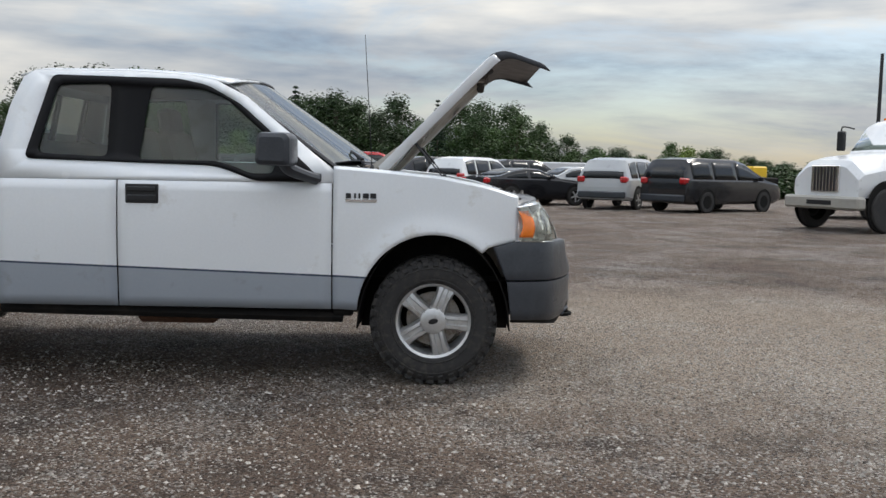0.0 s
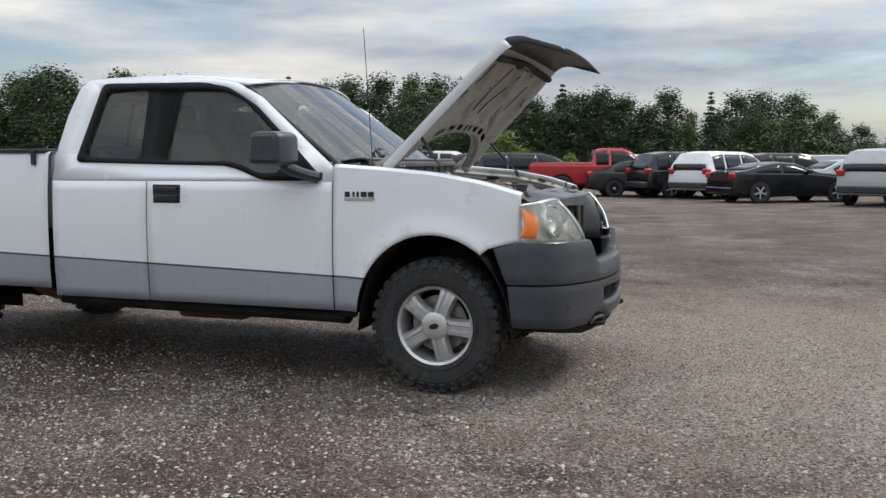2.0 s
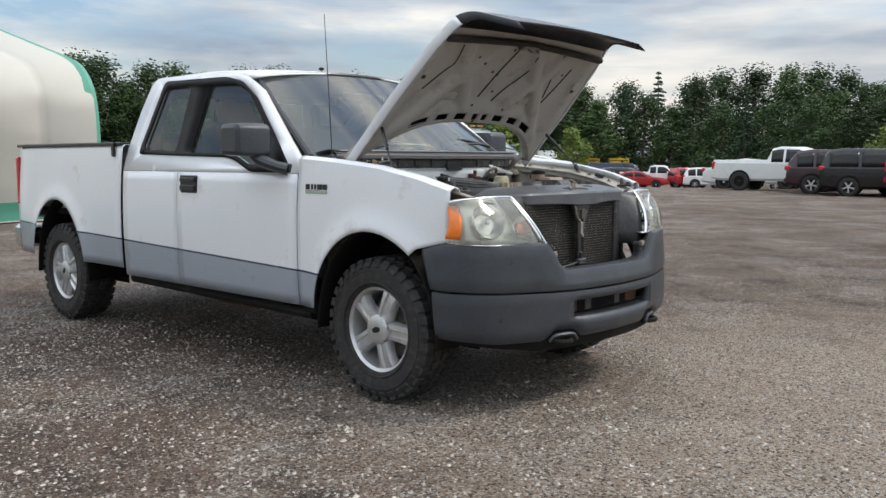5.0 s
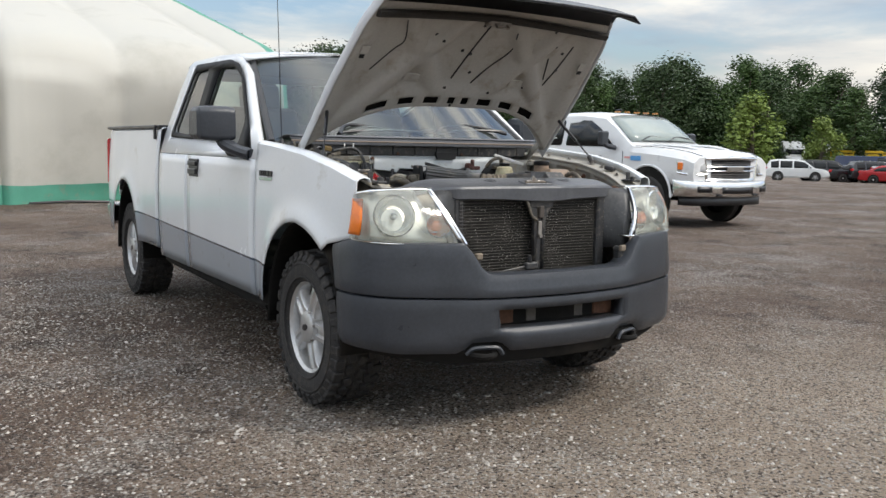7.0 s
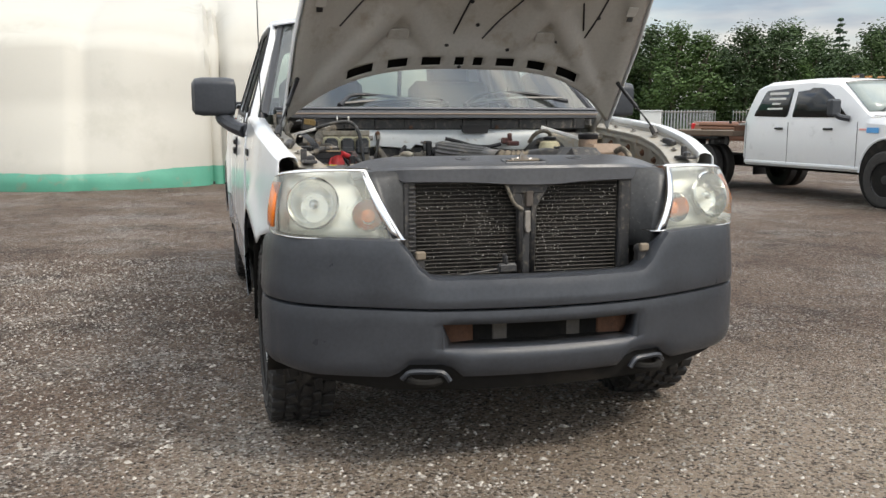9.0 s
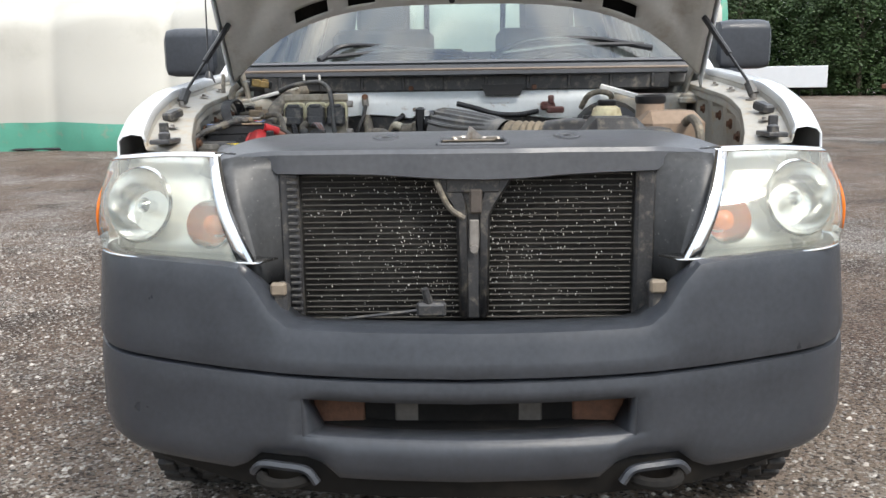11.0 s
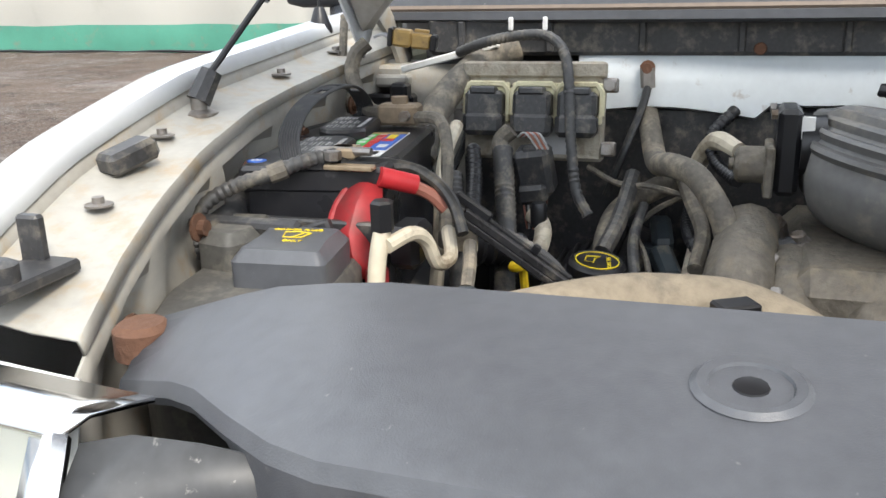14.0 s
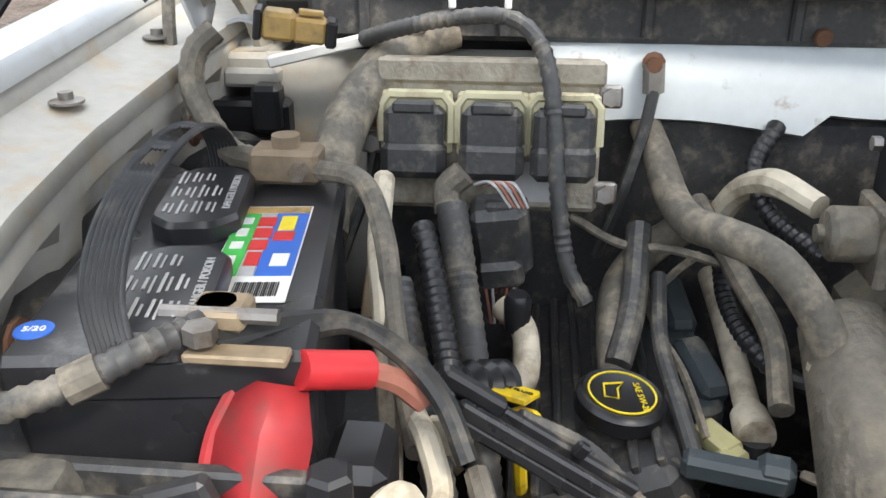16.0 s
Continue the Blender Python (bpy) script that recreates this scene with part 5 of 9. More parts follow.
part("reservoir_step", Shape().prism(rounded([(0.132, -0.772), (0.126, -0.722), (0.195, -0.706), (0.235, -0.722), (0.225, -0.768)], 0.010), 1.05, 1.098, None, 0.012), HOUSING, wash)
wl_ = part("reservoir_lid", ws, COVER, wash, "grey lid with yellow print")
lettering("lid_print", "WASHER FLUID", 0.0082, face(0.189, -0.661, 1.0976, 0, 96), YELLOW, wl_)
lettering("lid_print", "ONLY", 0.0080, face(0.229, -0.649, 1.0976, 0, 96), YELLOW, wl_)
part("lid_symbol", Shape().tube([(0.201, -0.670, 1.098), (0.197, -0.655, 1.098), (0.200, -0.640, 1.098), (0.217, -0.644, 1.098), (0.219, -0.664, 1.098), (0.201, -0.670, 1.098)], 0.0007, 5, 1).tube([(0.219, -0.655, 1.098), (0.202, -0.648, 1.098)], 0.0007, 5), YELLOW, wl_)
part("white_neck", Shape().prism(rounded([(0.20, -0.598), (0.21, -0.572), (0.36, -0.525), (0.40, -0.55)], 0.008), 0.86, 1.025, None, 0.01), surf("milky_tank", (0.62, 0.60, 0.46), 0.4, var=0.1, scale=12, dirt=(0.40, 0.34, 0.22), amount=0.2), truck, "milky white washer tank")
# capped service pipe and its bends
pipe = part("service_pipe", Shape().tube([(0.178, -0.567, 1.103), (0.192, -0.570, 1.06), (0.205, -0.570, 0.98), (0.20, -0.565, 0.90), (0.19, -0.56, 0.80)], 0.0098, 12), CREAM, truck, "cream-painted coolant service pipe")
part("service_cap", Shape().lathe([(0.0128, 0), (0.0128, 0.030), (0.010, 0.033)], pose(0.178, -0.567, 1.100, 0, 0, 10), 6), TRIM, pipe, "black hex cap")
part("pipe_bend", Shape().tube([(0.186, -0.560, 1.085), (0.15, -0.545, 1.09), (0.125, -0.537, 1.075), (0.11, -0.530, 1.045), (0.085, -0.522, 1.045), (0.06, -0.532, 1.065), (0.02, -0.545, 1.055), (-0.06, -0.565, 1.03), (-0.15, -0.585, 1.01), (-0.22, -0.59, 0.99)], 0.0085, 10), CREAM, pipe)
part("pipe_tab", Shape().box((0.03, -0.52, 1.05), (0.006, 0.03, 0.03), 0.002), CREAM, pipe)
# red cover, sleeve and cables
red = part("terminal_cover", Shape().grid([[(0.095, -0.636, 1.128), (0.105, -0.612, 1.132), (0.098, -0.598, 1.126)], [(0.116, -0.646, 1.105), (0.126, -0.618, 1.112), (0.118, -0.592, 1.104)], [(0.134, -0.650, 1.076), (0.146, -0.620, 1.084), (0.134, -0.596, 1.074)], [(0.144, -0.640, 1.056), (0.154, -0.614, 1.062), (0.142, -0.592, 1.054)], [(0.142, -0.622, 1.030), (0.150, -0.604, 1.034), (0.140, -0.586, 1.028)]]), REDBOOT, truck, "soft red rubber terminal cover hanging loose", thick=0.007)
part("cover_rim", Shape().tube([(0.097, -0.639, 1.128), (0.117, -0.650, 1.105), (0.136, -0.652, 1.076), (0.146, -0.642, 1.056), (0.143, -0.622, 1.028)], 0.004, 6), REDBOOT, red)
part("cover_pocket", Shape().box((0.150, -0.588, 1.03), (0.02, 0.024, 0.04), 0.006), REDBOOT, red)
part("red_sleeve", Shape().tube([(0.100, -0.600, 1.140), (0.074, -0.566, 1.126)], 0.0118, 16, 1), REDRUB, truck, "bright red cable sleeve")
part("fusible_link", Shape().tube([(0.073, -0.572, 1.125), (0.062, -0.552, 1.112), (0.058, -0.535, 1.095)], 0.008, 8), COPPER, truck)
CABLE = surf("black_cable", (0.02, 0.02, 0.02), 0.45, var=0.2, scale=20, dirt=(0.15, 0.13, 0.1), amount=0.25, dscale=20)
part("battery_cable", Shape().tube([(0.092, -0.655, 1.148), (0.060, -0.62, 1.142), (0.040, -0.585, 1.138), (0.050, -0.550, 1.125), (0.070, -0.522, 1.105), (0.09, -0.505, 1.075)], [0.012, 0.012, 0.0075, 0.0075, 0.0075, 0.0075], 10), CABLE, truck, "black battery cable")
part("battery_loom", Shape().tube([(0.18, -0.80, 1.05), (0.172, -0.795, 1.105), (0.150, -0.765, 1.130), (0.138, -0.72, 1.145), (0.118, -0.685, 1.158), (0.088, -0.660, 1.160)], 0.0092, 12, ribs=0.0015, pitch=0.007), LOOM, truck, "dusty corrugated battery loom")
part("tape_wrap", Shape().tube([(0.138, -0.72, 1.145), (0.129, -0.703, 1.151)], 0.0112, 10, 1), HOSE, truck)
# cable trough
a, b = Vector((0.046, -0.518, 1.088)), Vector((0.030, -0.395, 1.000))
d = (b - a).normalized()
tm = Matrix.Translation(a.lerp(b, 0.5)) @ d.to_track_quat("X", "Z").to_matrix().to_4x4()
tr = part("cable_trough", Shape().box((0, 0, -0.004), ((b - a).length, 0.030, 0.010), 0.003, tm), surf("glossy_black_trough", (0.022, 0.022, 0.024), 0.28, var=0.2, scale=30, dirt=(0.18, 0.16, 0.13), amount=0.2, dscale=25), truck, "glossy black cable trough")
for yy in (-0.011, 0.011):
    part("trough_rail", Shape().box((0, yy, 0.0055), ((b - a).length, 0.009, 0.011), 0.003, tm), bpy.data.materials["glossy_black_trough"], tr)
part("trough_clip", Shape().box((-0.07, 0.0, 0.014), (0.05, 0.012, 0.012), 0.003, tm), TRIM, tr)
part("trough_clip", Shape().box((0.02, 0.006, 0.014), (0.01, 0.008, 0.012), 0.002, tm), TRIM, tr)
part("trough_loom", Shape().tube([tm @ Vector((-0.02, 0.026, 0)), tm @ Vector((0.04, 0.028, 0.004)), tm @ Vector((0.10, 0.020, -0.01))], 0.009, 8, ribs=0.001, pitch=0.006), LOOM, tr)

# control module on the bulkhead
PM = pose(-0.332, -0.515, 1.154, 0, -8, 0)
pcm = part("control_module", Shape().box((0, 0, 0), (0.022, 0.218, 0.150), 0.006, PM).box((0.010, 0, 0.062), (0.014, 0.222, 0.024), 0.004, PM), surf("dusty_cast_module", (0.34, 0.305, 0.245), 0.6, 0.25, var=0.25, scale=14, bump=0.25, bscale=160, dirt=(0.20, 0.155, 0.11), amount=0.30, dscale=40), truck, "dirty aluminium engine control module")
for k, y in enumerate((-0.071, 0.004, 0.072)):
    col = part("plug_collar", Shape().tube([PM @ Vector((0.022, y + q, z)) for q, z in ((-0.034, -0.006), (-0.034, 0.030), (-0.026, 0.040), (0.026, 0.040), (0.034, 0.030), (0.034, -0.006))], 0.005, 6, 1).box((0.016, y, 0.012), (0.012, 0.070, 0.062), 0.004, PM), IVORY, pcm, "pale plug collar")
    pl = part("module_plug", Shape().box((0.030, y, 0.010), (0.036, 0.058, 0.040), 0.006, PM).box((0.036, y, -0.020), (0.034, 0.062, 0.036), 0.010, PM).box((0.040, y, 0.030), (0.02, 0.040, 0.012), 0.003, PM), DUSTY, pcm, "dusty black multi-pin plug")
for y, z in ((0.116, 0.040), (0.116, -0.055), (-0.116, 0.035), (-0.116, -0.01)):
    part("module_bolt", Shape().box((0.004, y, z), (0.012, 0.024, 0.022), 0.005, PM).lathe([(0.009, 0), (0.009, 0.010)], PM @ pose(0.010, y, z, 0, 90, 0), 6), STEEL, pcm)
part("module_label", Shape().box((0.0125, 0.04, -0.045), (0.001, 0.045, 0.040), 0.0003, PM), GREYP, pcm)
part("hanging_connector", Shape().box((-0.262, -0.498, 1.075), (0.045, 0.055, 0.075), 0.008, rot=(8, 10, 0)).box((-0.250, -0.498, 1.045), (0.035, 0.045, 0.03), 0.006, rot=(8, 10, 0)).box((-0.25, -0.50, 1.105), (0.02, 0.03, 0.02), 0.004), DUSTY, truck, "dusty black multi-pin connector")
for k in range(5):
    part("bare_wire", Shape().tube([(-0.262, -0.525 + 0.004 * k, 1.125), (-0.24, -0.508 + 0.005 * k, 1.135), (-0.24, -0.49 + 0.004 * k, 1.112)], 0.0016, 5), COPPER if k % 2 else GREYP, truck)
    part("bare_wire", Shape().tube([(-0.25, -0.515 + 0.008 * k, 1.04), (-0.245, -0.510 + 0.006 * k, 1.015), (-0.24, -0.505 + 0.003 * k, 0.99)], 0.0016, 5), (COPPER, GREYP, TRIM)[k % 3], truck)


def loom(points, r, mat=LOOM, ribs=0.0014, pitch=0.0075, name="wiring_loom", label="", n=10):
    return part(name, Shape().tube(points, r * 0.84, n, 6, ribs, pitch), mat, truck, label)


loom([(-0.36, -0.645, 1.240), (-0.34, -0.60, 1.256), (-0.335, -0.553, 1.266), (-0.333, -0.50, 1.268), (-0.318, -0.468, 1.245), (-0.292, -0.454, 1.195), (-0.272, -0.447, 1.12), (-0.255, -0.435, 1.05), (-0.245, -0.415, 1.015)], 0.0105, label="grey corrugated loom looped over the module")
for y in (-0.553, -0.50):
    part("loom_clip", Shape().box((-0.335, y, 1.285), (0.008, 0.007, 0.02), 0.002), PAPER, truck)
TM = Matrix.Translation((-0.268, -0.690, 1.268)) @ Matrix.Rotation(radians(-8), 4, "X") @ Matrix.Rotation(radians(12), 4, "Z") @ Matrix.Diagonal((0.74, 0.74, 0.74, 1))
tanc = part("tan_connector", Shape().box((0, -0.018, 0), (0.042, 0.040, 0.034), 0.005, TM).box((0, 0.020, -0.002), (0.036, 0.040, 0.030), 0.004, TM).box((0.0, 0.02, 0.018), (0.016, 0.030, 0.006), 0.002, TM), TANPL, truck, "dusty tan wiring connector")
part("connector_seal", Shape().box((0, 0.046, -0.003), (0.040, 0.014, 0.032), 0.004, TM), TRIM, tanc)
part("connector_lock", Shape().box((0, -0.042, 0), (0.044, 0.010, 0.036), 0.004, TM), TRIM, tanc)
for k in range(4):
    part("bare_wire", Shape().tube([TM @ Vector((0.008 * (k - 1.5), -0.045, 0)), TM @ Vector((0.006 * (k - 1.5), -0.062, 0.002)), TM @ Vector((0, -0.078, -0.006))], 0.0022, 5), GREYP, truck)
loom([(-0.275, -0.765, 1.262), (-0.265, -0.782, 1.245), (-0.255, -0.785, 1.215), (-0.235, -0.765, 1.185), (-0.205, -0.735, 1.168), (-0.185, -0.705, 1.168)], 0.0145, HOSE, 0.001, 0.009, label="tape-wrapped cable")
part("conduit", Shape().tube([(-0.19, -0.655, 1.10), (-0.24, -0.655, 1.145), (-0.31, -0.645, 1.185), (-0.38, -0.61, 1.225), (-0.41, -0.56, 1.245)], 0.023, 12), HOSE, truck, "thick tape-wrapped conduit")
part("white_strip", Shape().box((-0.375, -0.665, 1.232), (0.014, 0.17, 0.012), 0.002, rot=(14, 0, 0)), PAPER, truck)
part("thin_hose", Shape().tube([(-0.35, -0.835, 1.30), (-0.33, -0.832, 1.24), (-0.31, -0.822, 1.19), (-0.30, -0.81, 1.15)], 0.007, 8), HOSE, truck)
part("relay_block", Shape().box((-0.385, -0.79, 1.15), (0.03, 0.12, 0.04), 0.005).box((-0.37, -0.75, 1.165), (0.03, 0.03, 0.05), 0.005), TRIM, truck)
for y, z, tip in ((-0.835, 1.165, None), (-0.64, 1.150, None), (-0.352, 1.214, 1)):
    x = -0.398
    st = part("ground_stud", Shape().lathe([(0.012, 0), (0.012, 0.003), (0.008, 0.004), (0.008, 0.012)], pose(x, y, z, 0, 90, 0), 10), RUST, truck, "rusty ground stud")
    part("ground_lug", Shape().tube([(x + 0.004, y, z), (x + 0.004, y + 0.002, z - 0.03)], 0.008, 6, 1, flat=1.4), STEEL, st)
    part("ground_wire", Shape().tube([(x + 0.006, y + 0.002, z - 0.028), (x + 0.02, y - 0.006, z - 0.065), (x + 0.05, y - 0.025, z - 0.12), (x + 0.06, y - 0.05, z - 0.19)], 0.0065, 8), CABLE, st)
loom([(-0.175, -0.655, 1.165), (-0.15, -0.61, 1.165), (-0.105, -0.585, 1.135), (-0.05, -0.57, 1.09), (0.0, -0.555, 1.065), (0.05, -0.54, 1.05)], 0.0105, HOSE, 0, label="dusty ground cable")
loom([(-0.10, -0.575, 1.10), (-0.05, -0.555, 1.05), (0.01, -0.535, 1.02), (0.06, -0.52, 0.99)], 0.0155)
loom([(-0.25, -0.545, 1.11), (-0.22, -0.535, 1.06), (-0.17, -0.520, 1.00), (-0.10, -0.505, 0.94), (-0.02, -0.49, 0.86)], 0.019, label="thick dusty corrugated loom")
loom([(-0.265, -0.535, 1.135), (-0.262, -0.55, 1.12), (-0.25, -0.548, 1.10)], 0.016, HOSE, 0)
loom([(0.05, -0.525, 0.97), (0.09, -0.50, 1.00), (0.13, -0.478, 0.97), (0.15, -0.47, 0.90), (0.15, -0.46, 0.80)], 0.013)
loom([(0.085, -0.52, 0.93), (0.10, -0.535, 0.97), (0.13, -0.53, 0.965), (0.155, -0.52, 0.92), (0.15, -0.51, 0.85)], 0.009)
loom([(-0.02, -0.47, 0.94), (0.05, -0.46, 0.93), (0.11, -0.445, 0.90), (0.17, -0.43, 0.82)], 0.018)
part("brown_pipe", Shape().tube([(0.17, -0.53, 0.93), (0.16, -0.50, 0.975), (0.18, -0.47, 0.97), (0.22, -0.455, 0.92), (0.22, -0.45, 0.82)], 0.011, 10), BIGHOSE, truck)
part("rusty_bracket", Shape().box((0.10, -0.56, 0.93), (0.012, 0.03, 0.16), 0.003, rot=(10, 0, 0)).box((0.05, -0.50, 0.88), (0.03, 0.02, 0.14), 0.003), RUST, truck)
part("strip_tag", Shape().box((-0.12, -0.60, 1.08), (0.05, 0.012, 0.006), 0.002, rot=(0, 40, 0)), surf("tan_strip", (0.34, 0.25, 0.16), 0.7, var=0.2, scale=30), truck)
part("terminal_fuse", Shape().box((0.09, -0.57, 1.06), (0.06, 0.04, 0.05), 0.008), TRIM, truck)
part("green_wire", Shape().tube([(0.205, -0.472, 0.98), (0.216, -0.468, 0.96), (0.222, -0.466, 0.93)], 0.002, 6), GREENP, truck)
part("inline_connector", Shape().box((0.175, -0.478, 1.005), (0.075, 0.026, 0.030), 0.006, rot=(0, 38, 12)).box((0.205, -0.472, 0.985), (0.03, 0.034, 0.036), 0.006, rot=(0, 38, 12)), TEAL, truck, "slate wiring connector")
part("taped_wire", Shape().tube([(0.145, -0.485, 1.03), (0.115, -0.49, 1.05), (0.08, -0.50, 1.06)], 0.008, 8), HOSE, truck)
part("taped_wire", Shape().tube([(0.215, -0.470, 0.975), (0.26, -0.46, 0.93), (0.29, -0.45, 0.86)], 0.016, 10), surf("grey_tape", (0.25, 0.22, 0.18), 0.8, var=0.2, scale=30), truck)

# engine: head cover, filler, manifold
hc = Shape()
hm = pose(-0.30, -0.405, 0.90, 24, 0, 0)
hc.box((0, 0, 0), (0.46, 0.16, 0.06), 0.015, hm)
headc = part("head_cover", hc, DUSTY, truck, "ribbed black valve cover")
for k in range(7):
    part("cover_rib", Shape().box((0, -0.066 + 0.022 * k, 0.032), (0.44, 0.008, 0.010), 0.003, hm), DUSTY, headc)
fil = part("oil_filler", Shape().lathe([(0.033, -0.10), (0.032, -0.05), (0.036, -0.045), (0.031, -0.035), (0.031, 0.0)], pose(-0.150, -0.388, 0.955, -8, 4, 0), 20), DUSTY, truck, "black oil filler neck")
cm = pose(-0.150, -0.388, 0.955, -6, 4, 0)
cap = part("oil_cap", Shape().lathe([(0.036, 0.0), (0.040, 0.004), (0.040, 0.018), (0.036, 0.023), (0.0345, 0.0235), (0.033, 0.0225)], cm, 32), TRIM, fil, "black oil cap with yellow ring and print")
part("cap_ring", Shape().grid([[(cm @ Vector((r * math.cos(a), r * math.sin(a), h))) for a in (2 * math.pi * k / 36 for k in range(36))] for r, h in ((0.0305, 0.0226), (0.0305, 0.0238), (0.0288, 0.0238), (0.0288, 0.0226))], loop=True), YELLOW, cap)
lettering("cap_print", "SAE 5W-20", 0.0085, cm @ pose(0.004, 0.016, 0.0236, 0, 0, 10), YELLOW, cap)
part("cap_symbol", Shape().tube([cm @ Vector(q) for q in ((-0.008, -0.016, 0.0236), (0.010, -0.016, 0.0236), (0.010, -0.004, 0.0236), (-0.004, -0.004, 0.0236), (-0.014, 0.002, 0.0236), (-0.008, -0.016, 0.0236))], 0.0011, 5, 1), YELLOW, cap)
part("vent_hose", Shape().tube([(-0.19, -0.385, 0.94), (-0.24, -0.388, 0.985), (-0.31, -0.375, 1.01), (-0.37, -0.33, 1.03), (-0.40, -0.27, 1.05)], [0.014, 0.016, 0.018, 0.018, 0.018], 12), HOSE, truck)
part("vent_ring", Shape().lathe([(0.017, 0), (0.017, 0.012)], pose(-0.185, -0.388, 0.935, 0, -40, 0), 16), BLUEPL, truck, "blue plastic ring")
part("crossover_pipe", Shape().tube([(-0.46, -0.262, 0.965), (-0.33, -0.262, 0.955), (-0.20, -0.265, 0.943), (-0.165, -0.266, 0.940)], 0.0125, 12).lathe([(0.017, -0.02), (0.0185, 0.0), (0.017, 0.014)], pose(-0.160, -0.266, 0.940, 0, 90, 0), 16), CREAM, truck, "dusty fuel rail pipe")
part("pipe_stub", Shape().lathe([(0.014, 0), (0.014, 0.02)], pose(-0.15, -0.266, 0.915), 12), DUSTY, truck)
for x, y, z, rz in ((-0.245, -0.300, 0.945, 20), (-0.34, -0.315, 0.965, 10), (-0.17, -0.33, 0.90, 30)):
    part("ignition_coil", Shape().box((x, y, z), (0.075, 0.032, 0.030), 0.007, rot=(0, 20, rz)).lathe([(0.026, 0), (0.026, 0.03), (0.020, 0.036)], pose(x + 0.03, y - 0.006, z - 0.045), 14), TEAL, truck, "slate ignition coil connector")
part("olive_plug", Shape().box((-0.145, -0.300, 0.935), (0.042, 0.024, 0.020), 0.004, rot=(0, 10, 40)).box((-0.125, -0.292, 0.928), (0.02, 0.03, 0.024), 0.004, rot=(0, 10, 40)), OLIVE, truck, "pale olive plug")
part("long_connector", Shape().box((-0.075, -0.300, 0.955), (0.022, 0.085, 0.022), 0.006, rot=(0, 0, -14)).box((-0.072, -0.27, 0.957), (0.028, 0.03, 0.028), 0.006, rot=(0, 0, -14)), TEAL, truck, "slate double connector")
for pts in ([(-0.09, -0.345, 0.95), (-0.12, -0.35, 0.92), (-0.16, -0.345, 0.93), (-0.22, -0.33, 0.965)], [(-0.14, -0.31, 0.94), (-0.20, -0.325, 0.97), (-0.26, -0.345, 0.985), (-0.33, -0.35, 1.0)], [(-0.07, -0.25, 0.96), (-0.03, -0.22, 0.97), (0.02, -0.2, 0.96)], [(-0.30, -0.35, 0.99), (-0.33, -0.32, 1.01), (-0.36, -0.29, 1.02)], [(-0.33, -0.43, 1.07), (-0.31, -0.38, 1.05), (-0.30, -0.33, 1.05), (-0.29, -0.28, 1.04)]):
    part("thin_wire", Shape().tube(pts, 0.0045, 6), HOSE, truck)
part("trans_dipstick", Shape().tube([(-0.09, -0.475, 0.99), (-0.075, -0.462, 0.995), (-0.062, -0.47, 0.99), (-0.068, -0.485, 0.985), (-0.085, -0.487, 0.985), (-0.09, -0.475, 0.99)], 0.006, 8).tube([(-0.08, -0.475, 0.985), (-0.10, -0.47, 0.90), (-0.16, -0.46, 0.80)], 0.006, 8).box((-0.10, -0.482, 1.003), (0.030, 0.040, 0.006), 0.002, rot=(0, -15, -25)), surf("yellow_plastic", (0.78, 0.55, 0.02), 0.4, var=0.15, scale=40, dirt=(0.25, 0.17, 0.05), amount=0.2, dscale=30), truck, "yellow transmission dipstick handle")
lettering("dipstick_print", "TRANS FLUID", 0.0065, pose(-0.100, -0.482, 1.0075, 0, -15, -25) @ pose(0, 0, 0, 0, 0, 90), TRIM, truck)
part("elbow_fitting", Shape().tube([(-0.145, -0.508, 0.965), (-0.135, -0.484, 0.97), (-0.165, -0.470, 0.985), (-0.205, -0.474, 1.005), (-0.23, -0.495, 1.015)], 0.0125, 12), CREAM, truck, "tan elbow pipe")
part("elbow_cap", Shape().lathe([(0.012, 0), (0.013, 0.03), (0.010, 0.036)], pose(-0.205, -0.480, 1.005), 12), TRIM, truck)
part("bellows_boot", Shape().tube([(-0.085, -0.545, 1.005), (-0.105, -0.515, 1.00), (-0.125, -0.490, 0.99)], 0.026, 14, 5, 0.005, 0.010), TRIM, truck, "black rubber bellows")
part("brass_fitting", Shape().lathe([(0.012, 0), (0.014, 0.02), (0.012, 0.04)], pose(-0.250, -0.495, 1.01, 0, -70, 0), 10), RUST, truck)
man = Shape()
man.box((-0.20, 0.02, 0.96), (0.36, 0.34, 0.12), 0.03)
mani = part("intake_manifold", man, ALU, truck, "dusty cast aluminium intake manifold")
for y in (-0.14, -0.05, 0.04, 0.13):
    part("manifold_runner", Shape().tube([(-0.05, y, 0.86), (0.0, y, 0.93), (-0.06, y, 0.975), (-0.16, y, 0.985), (-0.28, y, 0.96)], 0.034, 12), ALU, mani)
part("manifold_neck", Shape().tube([(-0.02, -0.19, 0.84), (0.0, -0.20, 0.93), (-0.08, -0.20, 0.99), (-0.2, -0.19, 1.02)], [0.055, 0.05, 0.045, 0.04], 12), ALU, mani)
part("engine_front", Shape().box((0.10, -0.05, 0.82), (0.22, 0.60, 0.22), 0.04).lathe([(0.09, 0), (0.09, 0.03), (0.05, 0.04)], pose(0.22, -0.1, 0.86, 0, 90, 0), 24).lathe([(0.06, 0), (0.06, 0.03), (0.03, 0.04)], pose(0.22, 0.18, 0.92, 0, 90, 0), 24), UNDER, truck, "dark engine front")
